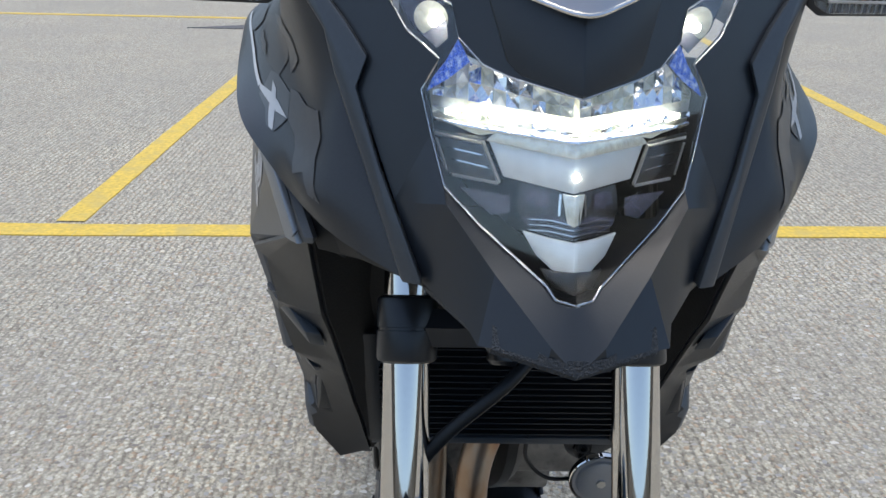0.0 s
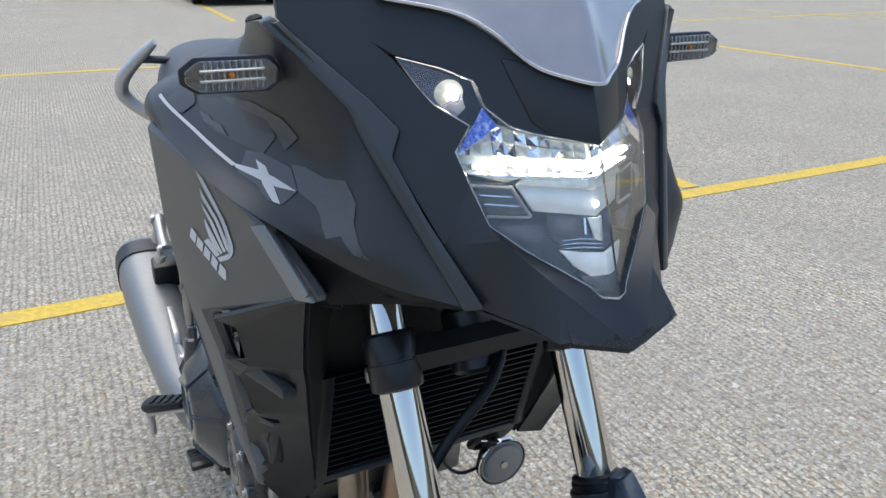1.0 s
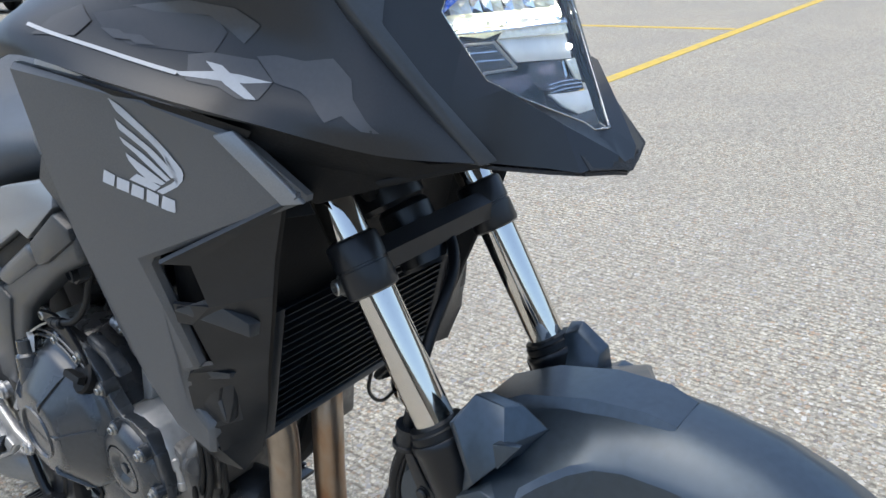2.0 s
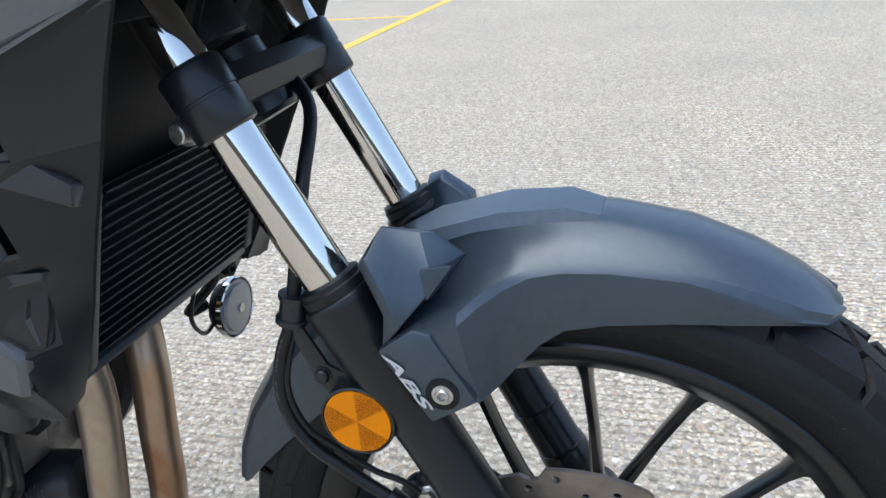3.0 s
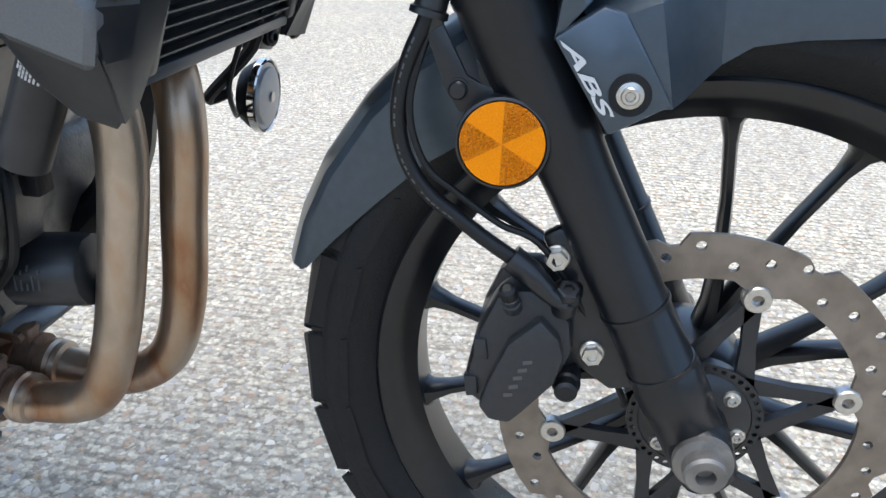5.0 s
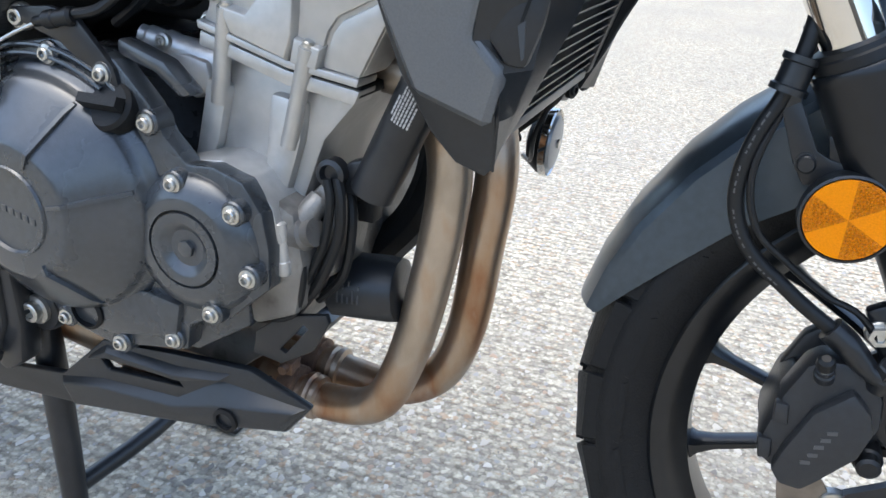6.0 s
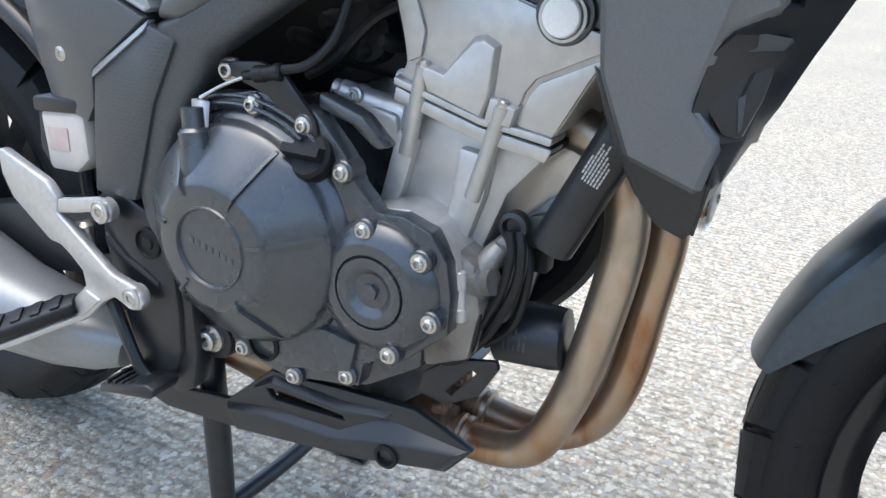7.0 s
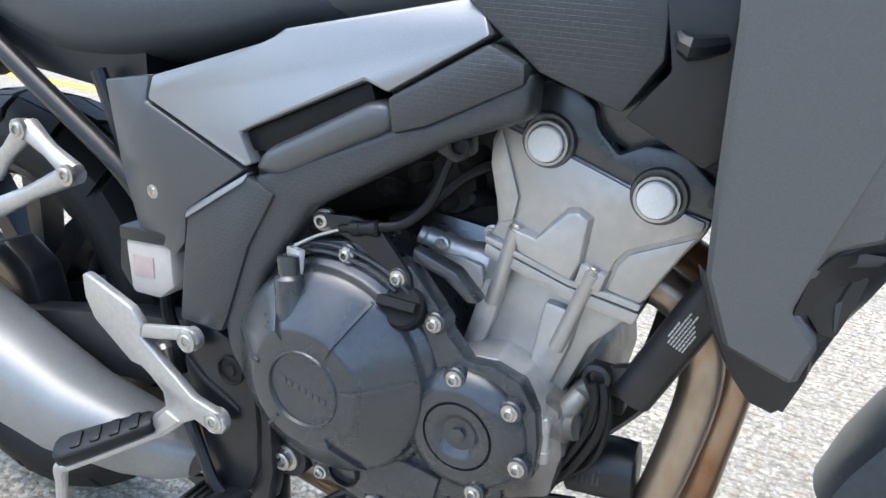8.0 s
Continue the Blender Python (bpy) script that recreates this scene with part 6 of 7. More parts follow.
DC, DOUT = Vector((-0.166, 0.780, 0.480)), Vector((-1, 0, 0))
part("clutch_dome", turned([(0.118, -0.006), (0.1165, 0.002), (0.113, 0.0065), (0.1095, 0.0085), (0.107, 0.0115), (0.1055, 0.0170), (0.1035, 0.0205), (0.1000, 0.0240), (0.0965, 0.0268), (0.0640, 0.0508), (0.0615, 0.0525), (0.0590, 0.0540), (0.0560, 0.0548), (0.0395, 0.0556), (0.0386, 0.0578), (0.0368, 0.0578), (0.0356, 0.0545), (0, 0.0545)], DC, DOUT, 80), CASE, engine, "black clutch dome with cast ribs")
for a, start in ((16, 0.053), (60, 0.051), (120, 0.046), (167, 0.043), (240, 0.052), (308, 0.046)):
    t = radians(a)
    u = Vector((0, math.cos(t), math.sin(t)))
    s = Vector((0, -math.sin(t), math.cos(t)))
    part("dome_rib", bevel(loft([[DC + u * r + s * w + DOUT * h for w, h in ((-0.0030, lo), (0.0030, lo), (0.0016, hi), (-0.0016, hi))] for r, lo, hi in ((start, 0.0485, 0.0566), (0.061, 0.0465, 0.0578), (0.0965, 0.022, 0.0312), (0.1035, 0.014, 0.0225))]), 0.0007, 1), CASE, engine)
for k, (r, h) in enumerate(((0.1215, 0.006), (0.128, 0.003))):
    arc = [DC + Vector((-h - 0.003, r * math.cos(radians(a)), r * math.sin(radians(a)))) for a in range(52, 128 + 12 * k, 6)]
    part("cover_ridge", tube(arc, 0.0022, 8, 2), CASE, engine)
for k in range(7):
    y, z = 0.8035 - 0.0075 * k, 0.4850 - 0.00175 * k
    part("dome_word", plate([(y, z + 0.0034), (y - 0.0052, z + 0.0022), (y - 0.0050, z - 0.0040), (y + 0.0002, z - 0.0028)], -0.2212, -0.2195, 0.0003), CASE, engine, "raised plain bar in place of a maker's word")
part("cover_lower", plate([(0.838, 0.430), (0.790, 0.395), (0.690, 0.405), (0.655, 0.400), (0.662, 0.366), (0.735, 0.350), (0.784, 0.356), (0.812, 0.392)], -0.1745, -0.160, 0.004), CASE, engine)
part("sight_glass", turned([(0.0185, -0.002), (0.0185, 0.002), (0.0155, 0.004), (0.0150, -0.001), (0, -0.001)], (-0.1745, 0.762, 0.369), DOUT, 32), DEEP, engine)
part("sight_brow", tube([(-0.176, 0.783, 0.383), (-0.177, 0.775, 0.391), (-0.177, 0.760, 0.393), (-0.176, 0.750, 0.389)], 0.003, 8, 3), CASE, engine)
CC = Vector((-0.166, 0.637, 0.460))
part("crank_dome", turned([(0.063, -0.004), (0.062, 0.003), (0.056, 0.011), (0.0445, 0.017), (0.0430, 0.0175), (0.0345, 0.0180), (0.0340, 0.0150), (0.0322, 0.0150), (0.0318, 0.0185), (0.0250, 0.0190), (0.0225, 0.0180), (0.0160, 0.0130), (0.0105, 0.0130), (0, 0.0130)], CC, DOUT, 72), CASE, engine, "black crank cover with a round inspection cap")
part("cap_groove", turned([(0.0322, 0.0148), (0.0340, 0.0148), (0.0340, 0.0156), (0.0322, 0.0156)], CC, DOUT, 64, True), DEEP, engine)
part("cap_hex", turned([(0.0075, 0.010), (0.0075, 0.0165), (0.006, 0.0170), (0, 0.0170)], CC, DOUT, 6), CASE, engine)
part("filler_cap", bevel(turned([(0.021, -0.006), (0.021, 0.006), (0.018, 0.009), (0, 0.009)], (-0.172, 0.703, 0.566), (-0.85, 0, 0.5), 28), 0.001, 1), DEEP, engine)
part("filler_grip", bevel(loft([[Vector((-0.182, 0.703 + s * w, 0.572)) + Vector((-0.85, 0, 0.5)).normalized() * h + Vector((0.5, 0, 0.85)).normalized() * v for v, h in ((-0.006, 0), (0.006, 0), (0.004, 0.010), (-0.004, 0.010))] for s, w in ((-1, 0.019), (-1, 0.012), (1, 0.012), (1, 0.019))]), 0.0015), DEEP, engine)
for y, z in ((0.646, 0.514), (0.591, 0.498), (0.579, 0.445), (0.618, 0.403), (0.667, 0.362), (0.729, 0.342), (0.792, 0.354), (0.874, 0.543), (0.767, 0.602), (0.712, 0.592), (0.673, 0.558)):
    lift = 0.007 if math.hypot(y - 0.637, z - 0.460) < 0.07 else 0.0
    part("cover_boss", turned([(0.0115, -0.016), (0.0108, 0.003), (0.0095, 0.0045)], (-0.168 - lift, y, z), DOUT, 20), CASE, engine)
    part("cover_bolt", bolt((-0.1725 - lift, y, z), DOUT, 0.0054, 0.0055), ZINC, engine)
part("cover_crest", plate([(0.706, 0.620), (0.662, 0.606), (0.636, 0.582), (0.648, 0.578), (0.672, 0.596), (0.706, 0.606)], -0.160, -0.14, 0.004), CASE, engine)
# clutch lever and cable
part("clutch_arm", sheet([(-0.186, 0.825, 0.602), (-0.190, 0.808, 0.602), (-0.197, 0.806, 0.572), (-0.193, 0.818, 0.562), (-0.187, 0.825, 0.568)], (0.006, -0.004, 0), 0.001), BRIGHT, engine, "bright clutch lever")
part("clutch_post", bevel(turned([(0.0165, -0.010), (0.0160, 0.006), (0.0148, 0.012), (0.0148, 0.034), (0.0125, 0.037), (0.0105, 0.038), (0.0105, 0.055), (0.0080, 0.056), (0.0, 0.056)], (-0.199, 0.808, 0.542), (0.10, 0.16, 1), 24), 0.0006, 1), CASE, engine)
part("cable_bracket", plate([(0.760, 0.640), (0.735, 0.636), (0.700, 0.598), (0.694, 0.570), (0.706, 0.566), (0.722, 0.590), (0.750, 0.612), (0.800, 0.628), (0.800, 0.636)], -0.172, -0.166, 0.001), FRAME, engine)
part("clutch_wire", tube([(-0.182, 0.818, 0.603), (-0.176, 0.796, 0.616), (-0.173, 0.770, 0.627)], 0.0017, 8, 2), ZINC, engine, "bare steel clutch wire")
part("clutch_cable", tube([(-0.172, 0.738, 0.635), (-0.165, 0.712, 0.642), (-0.155, 0.692, 0.665), (-0.145, 0.680, 0.705), (-0.130, 0.662, 0.740), (-0.11, 0.64, 0.78)], 0.0044, 10), HOSE, engine)
part("cable_adjuster", turned([(0.003, -0.014), (0.0042, -0.012), (0.0042, 0.0), (0.0075, 0.001), (0.0075, 0.010), (0.0066, 0.011), (0.0066, 0.022), (0.0078, 0.023), (0.0078, 0.028), (0.0055, 0.030)], (-0.172, 0.762, 0.629), (0, -1, 0.2), 14), HOSE, engine)
part("frame_bolt", joined(turned([(0.0115, -0.004), (0.0115, 0.001), (0.0100, 0.002), (0.0080, 0.002)], (-0.165, 0.797, 0.628), DOUT, 24), bolt((-0.167, 0.797, 0.628), DOUT, 0.0072, 0.006)), ZINC, engine)
part("mount_bolt", bolt((-0.158, 0.848, 0.341), DOUT, 0.0105, 0.010), ZINC, engine)
part("mount_tube", turned([(0.024, 0), (0.026, 0.004), (0.026, 0.2), (0.02, 0.21)], (-0.155, 0.848, 0.341), (1, 0, 0), 24), FRAME, engine)
# front of the engine: mounts, canister, filter, hoses
part("front_mount", plate([(0.560, 0.500), (0.545, 0.515), (0.525, 0.480), (0.535, 0.430), (0.560, 0.420)], -0.118, -0.060, 0.006), DULL, engine)
part("water_stub", turned([(0.0060, 0.0), (0.0072, 0.002), (0.0072, 0.012), (0.0062, 0.013), (0.0062, 0.030), (0.0074, 0.031), (0.0074, 0.046), (0.0050, 0.048)], (-0.146, 0.566, 0.438), (0, 0.08, 1), 16), ALU, engine, "bright cast fitting")
part("pump_drum", turned([(0.0130, 0.0), (0.0150, 0.002), (0.0150, 0.016), (0.0120, 0.018), (0.0120, 0.026), (0.0, 0.028)], (-0.132, 0.566, 0.470), (-0.15, -1, 0.30), 20), DULL, engine, "stained cast drum")
part("hose_end", tube([(-0.118, 0.546, 0.500), (-0.126, 0.552, 0.490), (-0.132, 0.557, 0.476)], [0.0105, 0.0110, 0.0105], 14, 4), DULL, engine)
part("mount_ring", turned([(0.0065, -0.004), (0.0125, -0.004), (0.0125, 0.007), (0.0085, 0.009), (0.0065, 0.004), (0, 0.004)], (-0.120, 0.533, 0.526), DOUT, 24), FRAME, engine)
TUBE = [Vector((-0.112, 0.502, 0.512)), Vector((-0.112, 0.473, 0.575)), Vector((-0.112, 0.443, 0.640)), Vector((-0.112, 0.415, 0.700))]
part("down_tube", tube(TUBE, 0.0190, 24, 3), FRAME, engine, "black frame down tube with a white label")
part("tube_bracket", plate([(0.542, 0.520), (0.520, 0.536), (0.500, 0.543), (0.482, 0.530), (0.484, 0.512), (0.505, 0.506), (0.538, 0.510)], -0.118, -0.104, 0.003), FRAME, engine)
way = (TUBE[2] - TUBE[1]).normalized()
across = Vector((0, way.z, -way.y))
dice = random.Random(5)
for k in range(7):
    d = 0.0090 - 0.0027 * k
    x = -math.sqrt(0.0190 ** 2 - d * d) - 0.0004
    w = 0.14 * (k == 0)
    while w < (0.62, 1.0, 0.95, 1.0, 0.86, 0.72, 0.6)[k]:
        wide_word = dice.uniform(0.05, 0.13)
        c = [TUBE[1] + across * (d + e) + way * (0.001 + 0.031 * v) + Vector((x, 0, 0)) for v, e in ((w, -0.0007), (w + wide_word, -0.0007), (w + wide_word, 0.0007), (w, 0.0007))]
        part("label_line", slab(c, [p + Vector((0.003, 0, 0)) for p in c]), GUM, engine)
        w += wide_word + 0.025
part("oil_filter", turned([(0.028, -0.030), (0.0315, -0.027), (0.0315, 0.026), (0.0300, 0.034), (0.0305, 0.036), (0.024, 0.038), (0.010, 0.038)], (-0.066, 0.530, 0.400), (0.06, -0.99, 0.08), 12), PLASTIC, engine, "black oil filter with printed bars")
for k in range(5):
    c, d = Vector((-0.066, 0.530, 0.400)), Vector((0.06, -0.99, 0.08)).normalized()
    pts = [c + d * (h + 0.005 * k - 0.014) + Vector((-math.cos(radians(a)), 0, math.sin(radians(a)))) * 0.0320 for h, a in ((0, -8), (0.0016, -8), (0.0016, 16 + 7 * (k % 3)), (0, 16 + 7 * (k % 3)))]
    part("filter_print", slab(pts, [p + Vector((0.003, 0, 0)) for p in pts]), CAMO, engine)
for pts, r in (([(-0.125, 0.527, 0.523), (-0.128, 0.522, 0.503), (-0.128, 0.525, 0.472), (-0.126, 0.545, 0.426), (-0.122, 0.568, 0.393)], 0.0050), ([(-0.130, 0.534, 0.523), (-0.132, 0.530, 0.503), (-0.132, 0.537, 0.465), (-0.130, 0.558, 0.421), (-0.126, 0.574, 0.394)], 0.0040), ([(0.055, 0.480, 0.590), (0.040, 0.494, 0.545), (0.032, 0.499, 0.510), (0.030, 0.506, 0.476), (0.025, 0.524, 0.436), (0.015, 0.556, 0.398)], 0.021)):
    part("engine_hose", tube(pts, r, 10), HOSE, engine)
part("guard_plate", plate([(0.607, 0.366), (0.580, 0.388), (0.535, 0.399), (0.532, 0.391), (0.549, 0.359), (0.582, 0.338), (0.612, 0.342)], -0.132, -0.126, 0.001, [[(0.583, 0.353), (0.558, 0.384), (0.553, 0.381), (0.577, 0.350)]]), FRAME, engine)
for x, y, z, a, b, c in ((-0.092, 0.535, 0.508, 0.010, 0.012, 0.014), (-0.080, 0.520, 0.486, 0.010, 0.008, 0.012), (-0.128, 0.560, 0.440, 0.010, 0.008, 0.016), (-0.110, 0.548, 0.470, 0.008, 0.008, 0.014)):
    part("connector", box(x - a, x + a, y - b, y + b, z - c, z + c, 0.002), DEEP, engine)
for pts, r in (([(-0.100, 0.530, 0.515), (-0.112, 0.520, 0.480), (-0.110, 0.530, 0.430), (-0.100, 0.560, 0.395)], 0.0045), ([(-0.138, 0.560, 0.470), (-0.140, 0.552, 0.440), (-0.138, 0.562, 0.400), (-0.128, 0.590, 0.380)], 0.0040)):
    part("thin_hose", tube(pts, r, 8), HOSE, engine)
part("starter", turned([(0.03, -0.06), (0.034, -0.05), (0.034, 0.05), (0.03, 0.06)], (-0.03, 0.600, 0.60), (1, 0, 0), 24), DEEP, engine)

# ---- exhaust ----
exhaust = new("exhaust")
exhaust.parent = bike
tagged(exhaust, "heat-stained steel exhaust headers and a silver muffler")
part("header_pipe", tube([(-0.068, 0.535, 0.605), (-0.068, 0.495, 0.600), (-0.068, 0.464, 0.572), (-0.068, 0.452, 0.515), (-0.068, 0.466, 0.414), (-0.062, 0.490, 0.325), (-0.054, 0.523, 0.264), (-0.050, 0.584, 0.246), (-0.050, 0.660, 0.256)], 0.0195, 24, 8), PIPE, exhaust, "heat-stained header pipe")
part("header_pipe", tube([(0.052, 0.530, 0.602), (0.034, 0.490, 0.600), (0.004, 0.446, 0.574), (-0.017, 0.427, 0.520), (-0.020, 0.433, 0.441), (-0.015, 0.446, 0.350), (-0.006, 0.475, 0.284), (0.0, 0.530, 0.250), (0.0, 0.600, 0.254), (0.0, 0.660, 0.260)], 0.0195, 24, 8), PIPE, exhaust, "heat-stained header pipe")
RUST = material("rusty_clamp", (0.20, 0.125, 0.085), 0.6, 0.5, 0.4, 120, 0.5, 400, 0.1, (0.10, 0.06, 0.045), 60)
for x, z in ((-0.05, 0.2480), (0.0, 0.2550)):
    part("header_collar", turned([(0.019, -0.010), (0.0235, -0.008), (0.0245, -0.003), (0.0215, 0.0), (0.0245, 0.003), (0.0235, 0.009), (0.019, 0.011)], (x, 0.598, z), (0, 1, 0.09), 28), PIPE, exhaust)
    part("clamp_band", turned([(0.020, -0.010), (0.0262, -0.009), (0.0262, 0.009), (0.020, 0.010)], (x, 0.624, z + 0.003), (0, 1, 0.09), 28), RUST, exhaust, "rusty exhaust clamp")
    part("clamp_lug", bevel(box(x - 0.012, x + 0.006, 0.616, 0.632, z + 0.024, z + 0.040, 0.0), 0.002), RUST, exhaust)
    part("clamp_screw", turned([(0.005, -0.016), (0.005, 0.014), (0.0, 0.015)], (x - 0.003, 0.624, z + 0.034), (1, 0, 0), 10), RUST, exhaust)
part("collector", tube([(-0.025, 0.640, 0.242), (-0.025, 0.700, 0.244), (-0.045, 0.800, 0.262), (-0.070, 0.900, 0.285), (-0.110, 0.960, 0.295), (-0.160, 1.010, 0.300)], [0.040, 0.046, 0.046, 0.032, 0.026, 0.026], 24, 5), PIPE, exhaust, "browned collector pipe")
MUF = []
for y, x, z, hw, hh in ((0.975, -0.150, 0.288, 0.025, 0.025), (1.000, -0.158, 0.290, 0.035, 0.034), (1.050, -0.168, 0.296, 0.044, 0.043), (1.150, -0.180, 0.310, 0.053, 0.054), (1.300, -0.192, 0.362, 0.061, 0.066), (1.420, -0.200, 0.412, 0.064, 0.072), (1.500, -0.203, 0.440, 0.063, 0.072)):
    up, sec = Vector((0, -0.30, 0.954)), []
    for k in range(20):
        u, v = math.cos(math.pi * k / 10), math.sin(math.pi * k / 10)
        sec.append(Vector((x, y, z)) + Vector((math.copysign(abs(u) ** 0.75, u) * hw, 0, 0)) + up * math.copysign(abs(v) ** 0.75, v) * hh)
    MUF.append(sec)
part("muffler", loft(MUF), SILVER, exhaust, "silver muffler with rounded edges", 40)
middle = sum(MUF[-1], Vector()) / 20
part("muffler_band", loft([[middle + (p - middle) * 1.03 + Vector((0, d, d * 0.3)) for p in MUF[-1]] for d in (-0.030, 0.0, 0.012)]), PLASTIC, exhaust, "black band round the muffler", 40)
part("muffler_tip", loft([[middle + (p - middle) * f + Vector((0, d, d * 0.3)) for p in MUF[-1]] for f, d in ((0.98, 0.008), (0.94, 0.028), (0.78, 0.044), (0.50, 0.050))]), SILVER, exhaust, "rounded silver muffler end", 40)
part("muffler_strap", bevel(plate([(1.330, 0.500), (1.372, 0.512), (1.388, 0.452), (1.350, 0.440)], -0.200, -0.140, 0.0), 0.006), PLASTIC, exhaust, "black muffler hanger")

# ---- belly guard and centre stand ----
SKID = [(1.020, 0.238), (0.972, 0.222), (0.942, 0.214), (0.828, 0.224), (0.670, 0.248), (0.573, 0.270), (0.546, 0.304), (0.610, 0.328), (0.700, 0.322), (0.747, 0.317), (0.784, 0.315), (0.846, 0.258), (0.930, 0.246), (0.985, 0.252)]
guard2 = new("belly_guard")
guard2.parent = bike
tagged(guard2, "black plastic belly guard with a long slot")
slot = [(0.790, 0.291), (0.776, 0.294), (0.696, 0.294), (0.690, 0.287), (0.782, 0.280)]
part("guard_side", plate(SKID, -0.142, -0.132, 0.003, [slot]), PLASTIC, guard2)
part("guard_crease", slab([(-0.150, y, z) for y, z in ((0.840, 0.252), (0.790, 0.262), (0.700, 0.266), (0.640, 0.284), (0.560, 0.300), (0.580, 0.276), (0.670, 0.254), (0.828, 0.230))], [(-0.140, y, z) for y, z in ((0.850, 0.256), (0.790, 0.270), (0.695, 0.276), (0.640, 0.312), (0.548, 0.304), (0.574, 0.271), (0.670, 0.249), (0.832, 0.224))], (), 0.002), PLASTIC, guard2)
part("guard_crest", slab([(-0.149, y, z) for y, z in ((0.800, 0.292), (0.776, 0.306), (0.694, 0.303), (0.640, 0.312), (0.690, 0.298), (0.776, 0.299))], [(-0.138, y, z) for y, z in ((0.810, 0.288), (0.780, 0.314), (0.694, 0.314), (0.625, 0.322), (0.690, 0.295), (0.776, 0.295))], (), 0.001), PLASTIC, guard2)
part("guard_floor", sheet([(-0.135, 0.640, 0.262), (-0.135, 0.828, 0.230), (0.110, 0.828, 0.230), (0.110, 0.640, 0.262)], (0, 0, 0.006), 0.001), PLASTIC, guard2)
part("guard_other_side", plate([(1.000, 0.238), (0.942, 0.216), (0.828, 0.224), (0.680, 0.250), (0.660, 0.268), (0.784, 0.290), (0.846, 0.256), (0.985, 0.250)], 0.105, 0.115, 0.003), PLASTIC, guard2)
part("guard_screw", turned([(0.013, -0.002), (0.013, 0.003), (0.009, 0.004), (0.008, -0.002), (0, -0.002)], (-0.150, 0.634, 0.271), DOUT, 24), DEEP, guard2)
stand = new("centre_stand")
stand.parent = bike
tagged(stand, "black tubular centre stand with both feet on the concrete")
for s in (-1, 1):
    part("stand_leg", tube([(s * 0.105, 0.905, 0.300), (s * 0.118, 0.888, 0.180), (s * 0.132, 0.872, 0.070), (s * 0.140, 0.866, 0.012)], [0.016, 0.016, 0.014, 0.013], 14, 3), FRAME, stand)
    part("stand_foot", bevel(plate([(0.835, 0.0), (0.900, 0.0), (0.905, 0.008), (0.880, 0.014), (0.832, 0.010)], s * 0.158, s * 0.122, 0.002), 0.001, 1), FRAME, stand)
part("stand_brace", tube([(-0.128, 0.874, 0.085), (0.0, 0.876, 0.075), (0.128, 0.874, 0.085)], 0.011, 12, 3), FRAME, stand)

# ---- frame and side panels ----
frame_part = new("frame")
frame_part.parent = bike
tagged(frame_part, "black steel frame with embossed plastic covers")
for s in (-1, 1):
    out = lambda a, b: (s * a, s * b)
    part("main_beam", plate([(0.600, 0.790), (0.690, 0.738), (0.714, 0.732), (0.830, 0.678), (0.864, 0.664), (0.880, 0.640), (0.910, 0.520), (0.902, 0.470), (0.886, 0.440), (0.866, 0.440), (0.874, 0.508), (0.852, 0.566), (0.800, 0.642), (0.669, 0.722), (0.600, 0.752)], *out(0.186, 0.150), 0.010, (), 4), EMBOSSED, frame_part, "black main frame beam")
    part("lower_post", plate([(0.912, 0.505), (0.874, 0.520), (0.862, 0.470), (0.855, 0.400), (0.852, 0.330), (0.860, 0.284), (0.885, 0.268), (0.905, 0.282), (0.915, 0.400)], *out(0.176, 0.148), 0.006), FRAME, frame_part)
    part("pivot_plate", plate([(0.964, 0.488), (0.951, 0.501), (0.886, 0.474), (0.875, 0.463), (0.869, 0.425), (0.866, 0.376), (0.868, 0.330), (0.888, 0.288), (0.905, 0.284), (0.922, 0.290), (0.940, 0.330), (0.966, 0.434)], *out(0.183, 0.163), 0.005), FRAME, frame_part, "black swingarm pivot plate")
    part("plate_step", plate([(0.958, 0.446), (0.930, 0.424), (0.905, 0.414), (0.888, 0.404), (0.888, 0.398), (0.930, 0.416), (0.958, 0.438)], *out(0.186, 0.180), 0.0015), FRAME, frame_part)
    part("pivot_cap", turned([(0.017, -0.004), (0.017, 0.002), (0.0145, 0.003), (0.0135, 0.0), (0.007, 0.0), (0.006, 0.002), (0, 0.002)], (s * 0.184, 0.899, 0.446), (s, 0, 0), 28), DEEP, frame_part)
    part("grained_post", plate([(0.944, 0.612), (0.868, 0.663), (0.836, 0.650), (0.868, 0.592), (0.897, 0.509), (0.905, 0.490), (0.961, 0.490), (0.952, 0.564)], *out(0.190, 0.170), 0.004), EMBOSSED, frame_part, "embossed black frame cover")
    # silver panel colour paints the highlight on the post's upper bevel
    part("post_edge_highlight", slab([(s * 0.1925, 0.944, 0.606), (s * 0.1925, 0.870, 0.656), (s * 0.189, 0.866, 0.666), (s * 0.189, 0.946, 0.614)], [(s * 0.180, 0.944, 0.606), (s * 0.180, 0.870, 0.656), (s * 0.180, 0.866, 0.666), (s * 0.180, 0.946, 0.614)], (), 0.001), PANEL, frame_part)
    part("grained_cover", plate([(0.722, 0.754), (0.636, 0.806), (0.605, 0.794), (0.604, 0.778), (0.683, 0.736), (0.716, 0.724)], *out(0.190, 0.160), 0.005), EMBOSSED, frame_part, "embossed black frame cover")
    part("frame_gusset", plate([(0.690, 0.735), (0.655, 0.750), (0.650, 0.715), (0.664, 0.705), (0.682, 0.712)], *out(0.172, 0.155), 0.003), FRAME, frame_part)
